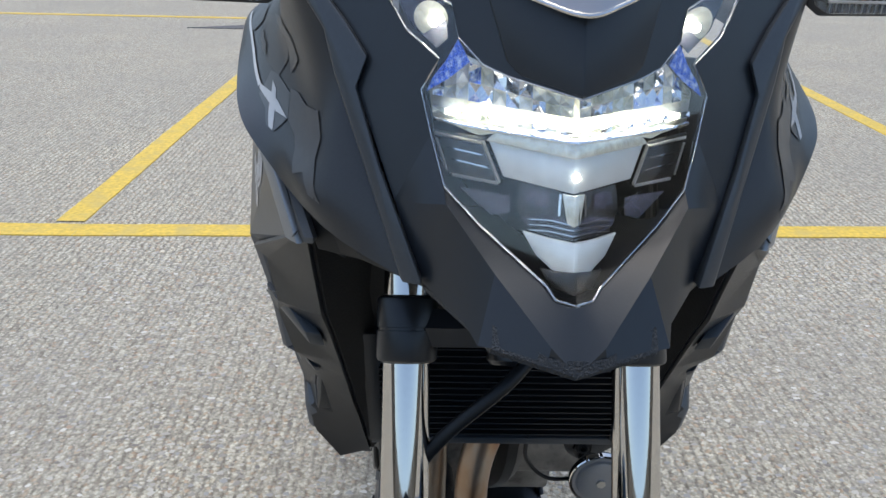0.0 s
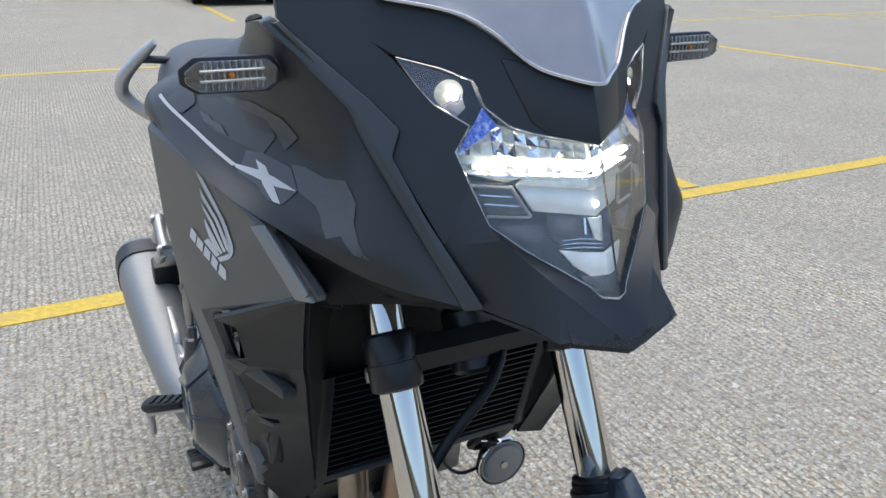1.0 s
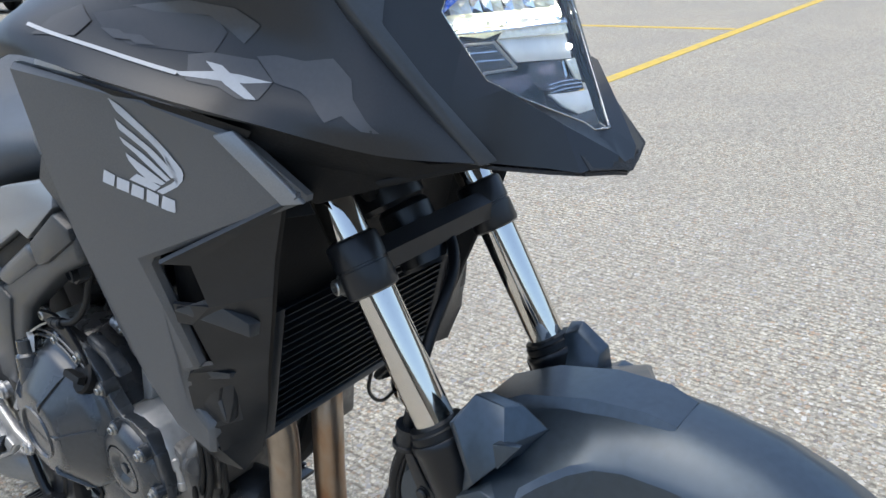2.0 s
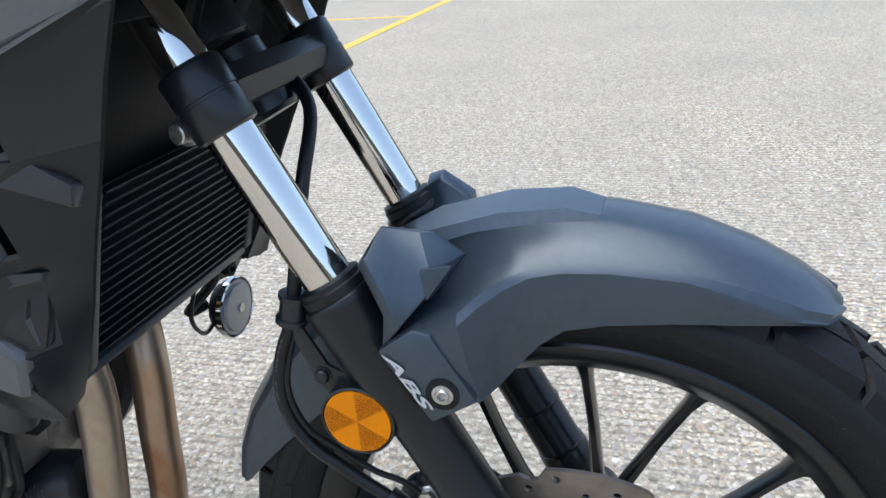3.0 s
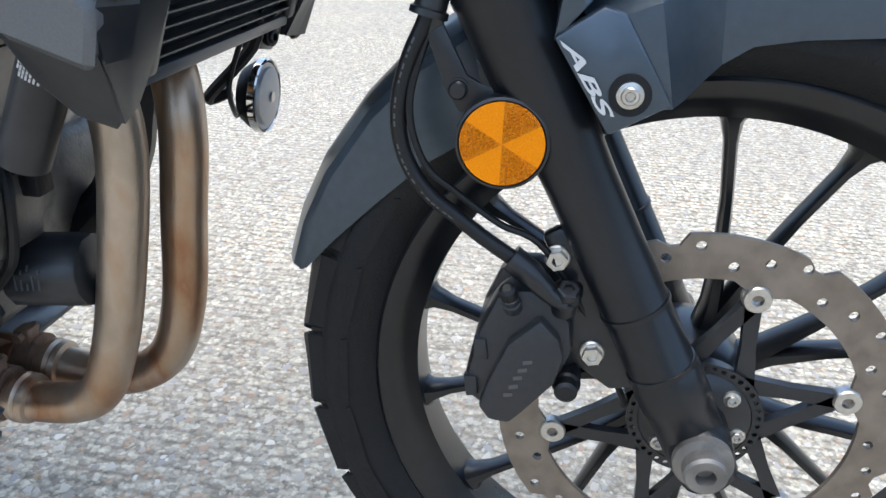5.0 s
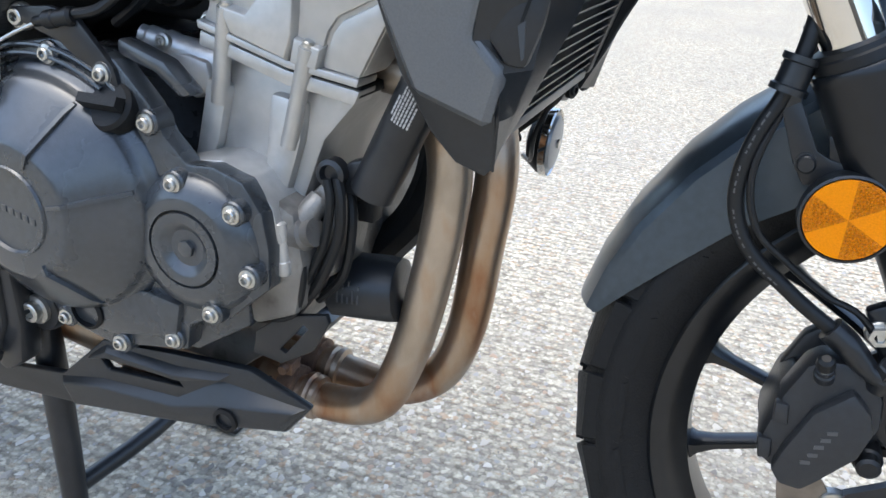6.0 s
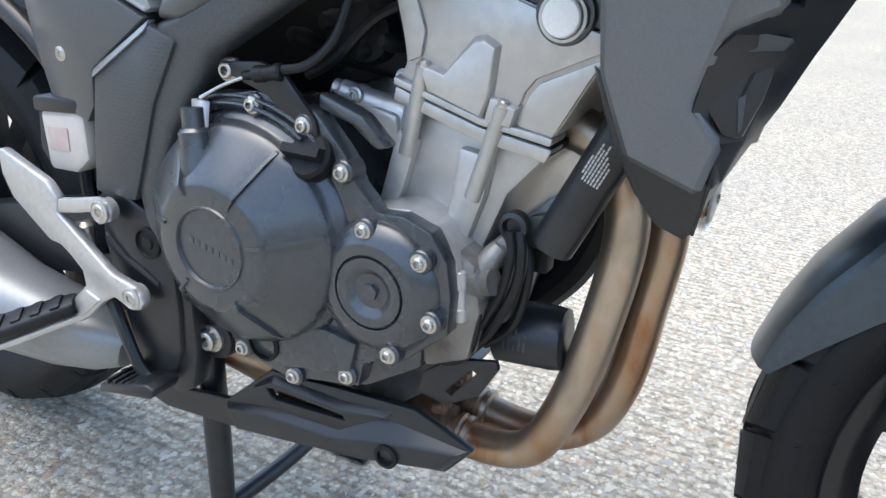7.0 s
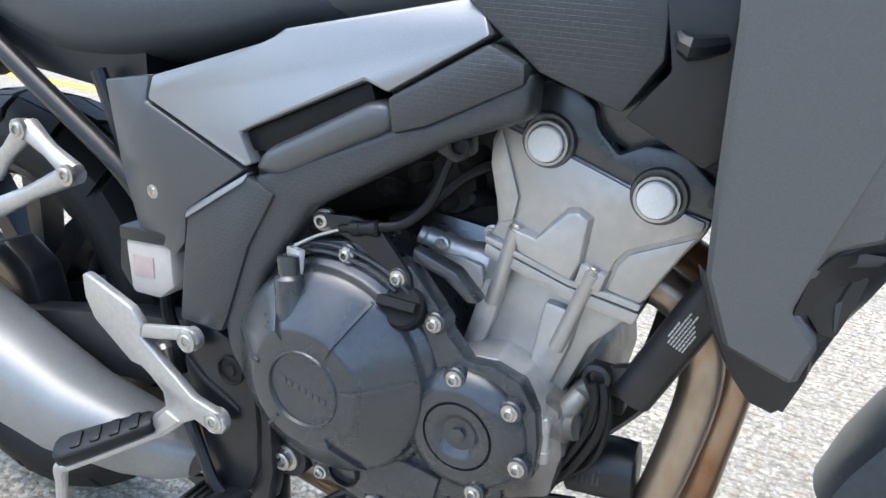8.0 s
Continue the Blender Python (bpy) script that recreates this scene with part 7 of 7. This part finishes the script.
    part("gusset_bolt", turned([(0.0095, -0.004), (0.0095, 0.004), (0.0065, 0.005), (0.0058, 0.001), (0, 0.001)], (s * 0.174, 0.659, 0.722), (s, 0, 0), 20), DEEP, frame_part)
part("airbox", bevel(plate([(0.640, 0.620), (0.640, 0.760), (0.720, 0.790), (0.900, 0.760), (0.950, 0.640), (0.900, 0.500), (0.840, 0.600), (0.760, 0.630)], -0.085, 0.085, 0.01), 0.002, 1), DEEP, frame_part, "black airbox between the frame beams")
part("throttle_body", turned([(0.026, -0.08), (0.03, -0.07), (0.03, 0.07), (0.026, 0.08)], (-0.02, 0.700, 0.665), (1, 0, 0), 24), DEEP, frame_part)
for k, (y, z, r) in enumerate(((0.682, 0.690, 0.010), (0.700, 0.650, 0.008), (0.730, 0.672, 0.009), (0.668, 0.660, 0.007), (0.760, 0.655, 0.008))):
    part("fuel_fitting", turned([(r, -0.02), (r * 1.2, 0.0), (r * 0.8, 0.012), (0, 0.014)], (-0.095 - 0.004 * k, y, z), (-1, 0.3, 0.2 * (k - 2)), 14), DEEP, frame_part)
for pts in ([(-0.09, 0.64, 0.70), (-0.11, 0.68, 0.68), (-0.115, 0.72, 0.64), (-0.10, 0.76, 0.62)], [(-0.11, 0.80, 0.70), (-0.13, 0.76, 0.69), (-0.125, 0.72, 0.70), (-0.10, 0.68, 0.72)]):
    part("wiring", tube(pts, 0.005, 8), HOSE, frame_part)

part("inner_guard", plate([(0.930, 0.500), (0.935, 0.730), (1.060, 0.735), (1.120, 0.715), (1.075, 0.650), (1.040, 0.560), (1.000, 0.430)], -0.080, 0.080, 0.01), DEEP, frame_part, "black inner mudguard before the rear wheel")
panels = new("side_panel")
panels.parent = bike
tagged(panels, "satin silver-grey side panel over a dark grey lower panel")
for s in (-1, 1):
    part("silver_panel", slab([(s * x, y, z) for x, y, z in ((0.178, 0.993, 0.738), (0.184, 0.995, 0.716), (0.192, 0.868, 0.671), (0.192, 0.859, 0.676), (0.190, 0.875, 0.702), (0.190, 0.743, 0.765), (0.190, 0.721, 0.758), (0.188, 0.636, 0.811), (0.172, 0.652, 0.838), (0.160, 0.847, 0.795), (0.158, 0.868, 0.782))],
                              [(s * 0.145, y, z) for y, z in ((0.993, 0.738), (0.995, 0.716), (0.868, 0.671), (0.859, 0.676), (0.875, 0.702), (0.743, 0.765), (0.721, 0.758), (0.636, 0.811), (0.652, 0.838), (0.847, 0.795), (0.868, 0.782))], (), 0.003), PANEL, panels, "satin silver-grey upper panel")
    part("lower_panel", slab([(s * x, y, z) for x, y, z in ((0.175, 1.062, 0.726), (0.178, 0.997, 0.738), (0.184, 0.998, 0.713), (0.191, 0.870, 0.667), (0.191, 0.944, 0.614), (0.188, 0.951, 0.577), (0.184, 0.968, 0.558), (0.180, 1.022, 0.574), (0.176, 1.046, 0.637))],
                             [(s * 0.150, y, z) for y, z in ((1.062, 0.726), (0.997, 0.738), (0.998, 0.713), (0.870, 0.667), (0.944, 0.614), (0.951, 0.577), (0.968, 0.558), (1.022, 0.574), (1.046, 0.637))], (), 0.003), SLATE, panels, "matt dark grey lower panel")
    part("panel_lip", plate([(0.866, 0.666), (0.830, 0.667), (0.714, 0.728), (0.719, 0.752), (0.742, 0.748), (0.850, 0.690)], *out(0.190, 0.150), 0.012, (), 4), SLATE, panels)
    part("panel_slot", plate([(0.870, 0.684), (0.850, 0.686), (0.735, 0.745), (0.742, 0.764), (0.874, 0.702)], *out(0.181, 0.150), 0.003), DEEP, panels)
    part("panel_screw", bolt((s * 0.184, 0.994, 0.622), (s, 0, 0), 0.0050, 0.002), ZINC, panels)

# ---- tank and seat ----
def body_loft(rows, n=12, flat=2.6):
    """Rounded sections along y: (y, half width, bottom, top)."""
    secs = []
    for y, w, lo, hi in rows:
        c, h = (lo + hi) / 2, (hi - lo) / 2
        sec = []
        for k in range(n * 2):
            a = math.pi * k / n
            u, v = math.cos(a), math.sin(a)
            sec.append(Vector((w * math.copysign(abs(u) ** (2 / flat), u), y, c + h * math.copysign(abs(v) ** (2 / flat), v))))
        secs.append(sec)
    fine = [curve([s[i] for s in secs], 4) for i in range(2 * n)]
    return loft([[f[j] for f in fine] for j in range(len(fine[0]))])


tank = part("fuel_tank", body_loft([(0.36, 0.10, 0.86, 1.04), (0.44, 0.15, 0.84, 1.075), (0.54, 0.165, 0.82, 1.075), (0.64, 0.160, 0.80, 1.045), (0.74, 0.140, 0.795, 0.985), (0.84, 0.105, 0.79, 0.900), (0.90, 0.085, 0.785, 0.850)]), PANEL, bike, "satin silver-grey fuel tank", 60)
for s in (-1, 1):
    part("knee_pad", slab([(s * 0.182, 0.665, 0.838), (s * 0.182, 0.598, 0.788), (s * 0.178, 0.533, 0.766), (s * 0.180, 0.508, 0.806), (s * 0.180, 0.512, 0.880), (s * 0.172, 0.640, 0.900)], [(s * 0.14, 0.665, 0.838), (s * 0.14, 0.598, 0.788), (s * 0.14, 0.533, 0.766), (s * 0.14, 0.508, 0.806), (s * 0.14, 0.512, 0.880), (s * 0.13, 0.640, 0.900)], (), 0.004), EMBOSSED, tank, "embossed black knee pad")
    part("tank_trim", slab([(s * 0.186, 0.515, 0.860), (s * 0.184, 0.502, 0.800), (s * 0.180, 0.530, 0.764), (s * 0.176, 0.470, 0.735), (s * 0.176, 0.440, 0.760), (s * 0.182, 0.440, 0.860)], [(s * 0.14, 0.515, 0.860), (s * 0.14, 0.502, 0.800), (s * 0.14, 0.530, 0.764), (s * 0.14, 0.470, 0.735), (s * 0.14, 0.440, 0.760), (s * 0.14, 0.440, 0.860)], (), 0.003), PLASTIC, tank)
    part("trim_nib", tube([(s * 0.184, 0.470, 0.822), (s * 0.196, 0.490, 0.818), (s * 0.188, 0.500, 0.826)], [0.006, 0.009, 0.003], 8, 3), PLASTIC, tank)
part("tank_screw", turned([(0.009, 0), (0.009, 0.006), (0.005, 0.009), (0, 0.009)], (-0.135, 0.50, 1.073), (-0.3, 0, 1), 16), DEEP, tank)
seat = part("seat", body_loft([(0.80, 0.075, 0.790, 0.858), (0.88, 0.115, 0.778, 0.862), (1.00, 0.152, 0.742, 0.858), (1.12, 0.168, 0.722, 0.868), (1.22, 0.165, 0.722, 0.915), (1.32, 0.150, 0.745, 0.955), (1.45, 0.125, 0.790, 0.960), (1.52, 0.100, 0.830, 0.945)]), material("dark_seat_vinyl", (0.054, 0.064, 0.074), 0.45, 0.0, 0.12, 200, 0.2, 700, 0.06), bike, "black vinyl dual seat", 60)
part("tail_unit", bevel(loft([[(x * w, y, z) for x, z in ((-1, lo), (1, lo), (1, hi), (-1, hi))] for y, w, lo, hi in ((1.05, 0.13, 0.70, 0.76), (1.25, 0.14, 0.72, 0.80), (1.50, 0.11, 0.80, 0.90), (1.62, 0.06, 0.86, 0.91))]), 0.008), PLASTIC, bike, "black plastic tail unit")
for s in (-1, 1):
    rail = part("grab_rail", tube([(s * 0.138, 1.345, 0.968), (s * 0.156, 1.360, 0.950), (s * 0.180, 1.375, 0.925), (s * 0.203, 1.390, 0.893), (s * 0.205, 1.400, 0.862), (s * 0.178, 1.395, 0.832), (s * 0.140, 1.380, 0.805)], [0.007, 0.011, 0.013, 0.014, 0.014, 0.013, 0.012], 12, 5), BRIGHT, bike, "silver grab rail")
    part("rail_peg", tube([(s * 0.172, 1.370, 0.934), (s * 0.145, 1.365, 0.933), (s * 0.110, 1.360, 0.930)], 0.008, 10, 2), PLASTIC, rail)
    part("rear_plate", plate([(1.280, 0.830), (1.360, 0.830), (1.350, 0.690), (1.280, 0.700)], s * 0.165, s * 0.12, 0.006), PLASTIC, bike)
    part("subframe_tube", tube([(s * 0.165, 1.010, 0.585), (s * 0.165, 1.060, 0.632), (s * 0.163, 1.130, 0.674), (s * 0.160, 1.205, 0.716), (s * 0.155, 1.300, 0.770)], 0.0115, 14, 3), FRAME, frame_part)
    part("subframe_strut", tube([(s * 0.150, 1.060, 0.625), (s * 0.150, 1.075, 0.670), (s * 0.150, 1.100, 0.728)], 0.009, 10, 3), FRAME, frame_part)
    hanger = new("peg_hanger")
    hanger.parent = bike
    tagged(hanger, "bright alloy passenger peg hanger")
    for a, b in (((1.168, 0.662), (1.099, 0.624)), ((1.099, 0.624), (1.235, 0.558)), ((1.168, 0.662), (1.235, 0.600))):
        part("hanger_arm", tube([(s * 0.190, *a), (s * 0.192, (a[0] + b[0]) / 2, (a[1] + b[1]) / 2), (s * 0.192, *b)], [0.013, 0.009, 0.012], 12, 3), BRIGHT, hanger)
    for y, z in ((1.168, 0.662), (1.099, 0.624)):
        part("hanger_bolt", bolt((s * 0.203, y, z), (s, 0, 0), 0.008, 0.004), ZINC, hanger)

# ---- rider's footrest, pedal and reservoir ----
rest = new("footrest_bracket")
rest.parent = bike
tagged(rest, "bright cast alloy footrest bracket with a heel guard")
HEEL = [(1.086, 0.517), (1.078, 0.517), (1.016, 0.494), (1.001, 0.478), (1.005, 0.462), (0.934, 0.411), (0.905, 0.4045), (0.893, 0.397), (0.889, 0.389), (0.895, 0.380), (0.905, 0.377), (0.918, 0.380), (0.932, 0.385), (0.950, 0.374), (0.975, 0.350), (0.992, 0.339), (1.003, 0.342), (1.006, 0.352), (0.994, 0.369), (0.974, 0.388), (0.976, 0.404), (0.992, 0.418), (1.006, 0.427), (1.021, 0.428), (1.073, 0.466), (1.085, 0.490)]
part("bracket_body", plate(HEEL, -0.206, -0.194, 0.003), BRIGHT, rest)
part("bracket_web", plate([(0.972, 0.384), (0.952, 0.377), (0.976, 0.356), (0.990, 0.346), (0.996, 0.358)], -0.2085, -0.204, 0.001), BRIGHT, rest)
part("bracket_arm", plate([(1.004, 0.477), (0.943, 0.4905), (0.931, 0.488), (0.924, 0.479), (0.928, 0.467), (0.940, 0.464), (0.952, 0.473), (0.976, 0.467), (1.006, 0.461)], -0.2045, -0.196, 0.003), BRIGHT, rest)
for y, z in ((0.938, 0.477), (0.906, 0.391)):
    part("bracket_boss", turned([(0.0122, -0.012), (0.0120, 0.003), (0.0108, 0.0035), (0.0100, 0.0015)], (-0.204, y, z), (-1, 0, 0), 24), BRIGHT, rest)
    part("bracket_bolt", bolt((-0.2055, y, z), (-1, 0, 0), 0.0080, 0.003), ZINC, rest)
part("bracket_ear", turned([(0.0135, -0.006), (0.0130, 0.001), (0.0110, 0.002), (0.0080, 0.0), (0, 0.0)], (-0.198, 0.984, 0.420), (-1, 0, 0), 22), BRIGHT, rest)
part("bracket_nut", bolt((-0.199, 0.984, 0.420), (-1, 0, 0), 0.0065, 0.003), ZINC, rest)
P0, P1 = Vector((-0.205, 0.996, 0.361)), Vector((-0.262, 1.076, 0.326))
across = Vector((0.4, 0.9, 0)).cross(P1 - P0).normalized()
across = across if across.z > 0 else -across
wide = (P1 - P0).cross(across).normalized()


def bar(stations, low, high, n=16):
    """A rounded bar along the footrest: (place along, half width) pairs between two heights."""
    secs = []
    for t, w in stations:
        sec = []
        for k in range(n):
            u, v = math.cos(2 * math.pi * k / n), math.sin(2 * math.pi * k / n)
            sec.append(P0.lerp(P1, t) + wide * w * math.copysign(abs(u) ** 0.6, u) + across * ((low + high) / 2 + (high - low) / 2 * math.copysign(abs(v) ** 0.6, v)))
        secs.append(sec)
    return loft(secs)


part("footrest_core", bar(((-0.08, 0.010), (0.1, 0.012), (0.6, 0.017), (0.98, 0.019), (1.04, 0.015)), -0.019, -0.008), BRIGHT, rest, "bright footrest plate under the rubber")
part("footrest_rubber", bar(((-0.02, 0.011), (0.02, 0.014), (0.5, 0.018), (0.94, 0.021), (1.01, 0.019), (1.04, 0.013)), -0.009, 0.008), HOSE, rest, "black rubber footrest", 60)
for k in range(4):
    t = 0.16 + 0.21 * k
    part("rubber_ridge", bar(((t - 0.055, 0.010), (t - 0.04, 0.012), (t + 0.04, 0.012), (t + 0.055, 0.010)), 0.006, 0.0102), HOSE, rest)
part("feeler", tube([(-0.262, 1.070, 0.312), (-0.262, 1.080, 0.300), (-0.260, 1.084, 0.282), (-0.259, 1.090, 0.250)], [0.0090, 0.0085, 0.0070, 0.0060], 10, 3), BRIGHT, rest)
pedal = new("brake_pedal")
pedal.parent = bike
tagged(pedal, "black steel rear brake pedal")
part("pedal_lever", tube([(-0.186, 0.960, 0.370), (-0.190, 0.944, 0.345), (-0.192, 0.925, 0.308), (-0.190, 0.912, 0.290), (-0.188, 0.895, 0.287)], [0.008, 0.007, 0.007, 0.008, 0.007], 10, 4), FRAME, pedal)
part("pedal_pad", bevel(plate([(0.956, 0.280), (0.958, 0.270), (0.880, 0.286), (0.874, 0.298), (0.886, 0.302)], -0.218, -0.180, 0.002), 0.001, 1), FRAME, pedal)
for k in range(6):
    y = 0.945 - 0.011 * k
    part("pad_tooth", box(-0.2165, -0.182, y - 0.002, y + 0.002, 0.2785 + 0.0022 * k, 0.2885 + 0.0022 * k, 0.0008), FRAME, pedal)
tank2 = new("fluid_reservoir")
tank2.parent = bike
tagged(tank2, "cloudy white brake fluid reservoir with a black cap")
part("reservoir_cup", plate([(1.047, 0.560), (0.980, 0.566), (0.978, 0.516), (1.000, 0.498), (1.042, 0.496)], -0.180, -0.140, 0.007), FLUID, tank2)
part("reservoir_cap", plate([(1.050, 0.574), (0.978, 0.580), (0.978, 0.564), (1.050, 0.558)], -0.183, -0.137, 0.003), PLASTIC, tank2)
part("reservoir_mark", plate([(1.034, 0.544), (1.004, 0.546), (1.004, 0.522), (1.033, 0.520)], -0.1815, -0.178, 0.0005), material("reservoir_print", (0.45, 0.36, 0.33), 0.5), tank2, "faded printed block")
part("reservoir_hose", tube([(-0.158, 1.012, 0.500), (-0.160, 1.008, 0.470), (-0.165, 0.990, 0.440), (-0.170, 0.985, 0.410)], 0.008, 10), HOSE, tank2)
part("reservoir_stay", plate([(1.075, 0.560), (1.045, 0.560), (1.045, 0.500), (1.065, 0.490), (1.080, 0.510)], -0.160, -0.150, 0.003), PLASTIC, tank2)
part("brake_cylinder", turned([(0.010, 0), (0.012, 0.005), (0.012, 0.05), (0.008, 0.055)], (-0.175, 0.995, 0.390), (0, 0.2, 1), 16), ZINC, tank2)

# ---- rear wheel and swingarm ----
RC = Vector((0, 1.420, 0.335))
back = new("rear_wheel")
back.parent = bike
tagged(back, "black cast rear wheel with a wide block-tread tyre")
rt = part("tyre", tyre_ring(RC, 0.316, 0.082, 0.222), RUBBER, back, "wide black rubber tyre", 50)
part("tread", tread(RC, 0.316, 0.084, 20), RUBBER, rt)
part("rim", turned([(0.222, -0.055), (0.226, -0.060), (0.214, -0.060), (0.202, -0.045), (0.194, 0.0), (0.202, 0.045), (0.214, 0.060), (0.226, 0.060), (0.222, 0.055), (0.205, 0.0)], RC, (1, 0, 0), 72, True), WHEEL, back)
for k in range(10):
    a = radians(18 + 36 * k)
    d, n = Vector((0, math.cos(a), math.sin(a))), Vector((0, -math.sin(a), math.cos(a)))
    part("spoke", loft([[RC + d * r + n * w * u + Vector((t * v, 0, 0)) for u, v in ((-1, -1), (1, -1), (1, 1), (-1, 1))] for r, w, t in ((0.03, 0.022, 0.024), (0.10, 0.015, 0.018), (0.198, 0.018, 0.020))]), WHEEL, back)
part("hub", turned([(0.02, -0.09), (0.04, -0.08), (0.045, 0), (0.04, 0.08), (0.02, 0.09)], RC, (1, 0, 0), 28), WHEEL, back)
part("rear_disc", turned([(0.050, -0.002), (0.120, -0.002), (0.120, 0.002), (0.050, 0.002)], RC + Vector((-0.088, 0, 0)), (1, 0, 0), 48, True), DISC, back, "drilled steel rear brake disc")
part("rear_disc_carrier", turned([(0.020, -0.006), (0.062, -0.004), (0.062, 0.004), (0.020, 0.006)], RC + Vector((-0.086, 0, 0)), (1, 0, 0), 36, True), FRAME, back)
part("sprocket", turned([(0.030, -0.003), (0.104, -0.003), (0.104, 0.003), (0.030, 0.003)], RC + Vector((0.090, 0, 0)), (1, 0, 0), 40, True), FRAME, back)
part("rear_caliper", bevel(plate([(1.280, 0.370), (1.300, 0.440), (1.350, 0.470), (1.390, 0.455), (1.350, 0.420), (1.320, 0.360)], -0.118, -0.070, 0.0), 0.006), FRAME, back, "black rear brake caliper")
arm = new("swingarm")
arm.parent = bike
tagged(arm, "black box-section swingarm")
for s in (-1, 1):
    part("swing_leg", plate([(0.900, 0.430), (0.960, 0.462), (1.100, 0.438), (1.420, 0.362), (1.470, 0.330), (1.420, 0.300), (1.120, 0.340), (0.940, 0.370)], s * 0.135, s * 0.095, 0.009), FRAME, arm)
part("swing_bridge", box(-0.10, 0.10, 0.98, 1.05, 0.38, 0.45, 0.008), FRAME, arm)
part("shock", turned([(0.02, 0), (0.036, 0.01), (0.036, 0.17), (0.03, 0.2), (0.02, 0.24)], (0, 0.99, 0.44), (0, -0.1, 1), 24), DEEP, arm)

# ---- parked cars and unseen walls round the car park ----
def car(name, label, x, y, paint, turn=0):
    c = thing(name, label, "car", group="parked cars")
    secs = []
    for yy, lo, mid, hi, w, wt in ((-2.10, 0.30, 0.62, 0.80, 0.78, 0.74), (-2.05, 0.22, 0.70, 1.05, 0.86, 0.72), (-1.75, 0.20, 0.78, 1.44, 0.89, 0.62), (0.0, 0.18, 0.80, 1.48, 0.90, 0.62), (0.75, 0.18, 0.82, 1.05, 0.89, 0.70), (1.90, 0.22, 0.72, 0.80, 0.84, 0.72), (2.10, 0.30, 0.60, 0.66, 0.74, 0.66)):
        secs.append([(-w, yy, lo + 0.08), (-w * 0.9, yy, lo), (w * 0.9, yy, lo), (w, yy, lo + 0.08), (w, yy, mid), (wt, yy, hi), (-wt, yy, hi), (-w, yy, mid)])
    part("car_body", bevel(loft(secs), 0.03, 2, 15), paint, c)
    part("bumper", bevel(loft([[(-w, yy, 0.24), (w, yy, 0.24), (w, yy, 0.48), (-w, yy, 0.48)] for yy, w in ((-2.16, 0.74), (-2.10, 0.84), (-2.0, 0.88))]), 0.02), DEEP, c)
    part("rear_window", bevel(loft([[(-0.60, yy, z), (0.60, yy, z), (0.60, yy + 0.03, z), (-0.60, yy + 0.03, z)] for yy, z in ((-2.045, 1.02), (-1.80, 1.36))]), 0.005), DEEP, c)
    for s in (-1, 1):
        part("tail_lamp", box(s * 0.84, s * 0.60, -2.10, -2.03, 0.72, 0.90, 0.01), material("red_lamp", (0.5, 0.02, 0.02), 0.2), c)
        part("reflector_strip", box(s * 0.74, s * 0.56, -2.172, -2.14, 0.36, 0.40, 0.003), material("red_strip", (0.45, 0.02, 0.02), 0.3), c)
        for yy in (-1.35, 1.35):
            w = part("car_wheel", turned([(0.19, -0.10), (0.24, -0.105), (0.31, -0.09), (0.32, -0.05), (0.32, 0.05), (0.31, 0.09), (0.24, 0.105), (0.19, 0.10)], (s * 0.78, yy, 0.32), (1, 0, 0), 28), RUBBER, c)
            part("wheel_rim", turned([(0.19, 0.0), (0.18, 0.012), (0.05, 0.0), (0, 0.006)], (s * 0.88, yy, 0.32), (s, 0, 0), 20), BRIGHT, w)
    c.matrix_world = pose(x, y, 0, 0, 0, turn)
    return c


car("hatchback", "dark grey hatchback parked with its tail towards the lane", 0.55, 22.2, material("dark_grey_car_paint", (0.03, 0.032, 0.036), 0.25, 0.4, coat=0.8), 0)
car("estate_car", "black car with red rear reflectors parked in a bay", 3.45, 18.6, material("black_car_paint", (0.012, 0.012, 0.014), 0.2, 0.2, coat=0.9), -2)
car("saloon_car", "dark blue car parked beside others in a bay", 6.35, 19.8, material("blue_car_paint", (0.012, 0.018, 0.035), 0.2, 0.3, coat=0.9), 2)
patch = [(-2.35, 7.28), (-1.86, 7.52), (-1.14, 7.58), (-1.22, 7.34), (-1.65, 7.28)]
tagged(part("tar_patch", slab([(x, y, 0.006) for x, y in patch], [(x, y, 0.0) for x, y in patch]), material("dark_tar", (0.07, 0.066, 0.07), 0.7, 0.0, 0.3, 30, 0.5, 200), None), "dark tar repair patch in the concrete", "ground repair", kind="structure")
# unseen walls, added to darken what the bodywork mirrors near the horizon
WALL = material("unseen_boundary_wall", (0.16, 0.14, 0.12), 0.85, 0.0, 0.25, 2.0, 0.4, 6, 0.05, (0.10, 0.11, 0.08), 0.3)
for n, (x0, x1, y0, y1) in enumerate(((-46, 46, -40.6, -40), (-46, 46, 60, 60.6), (-46.6, -46, -40, 60), (46, 46.6, -40, 60))):
    name = ("wall_south", "wall_north", "wall_west", "wall_east")[n]
    tagged(part(name, box(x0, x1, y0, y1, 0.0, 7.0, 0.05), WALL), "unseen wall added round the car park to darken reflections", "wall", kind="structure")
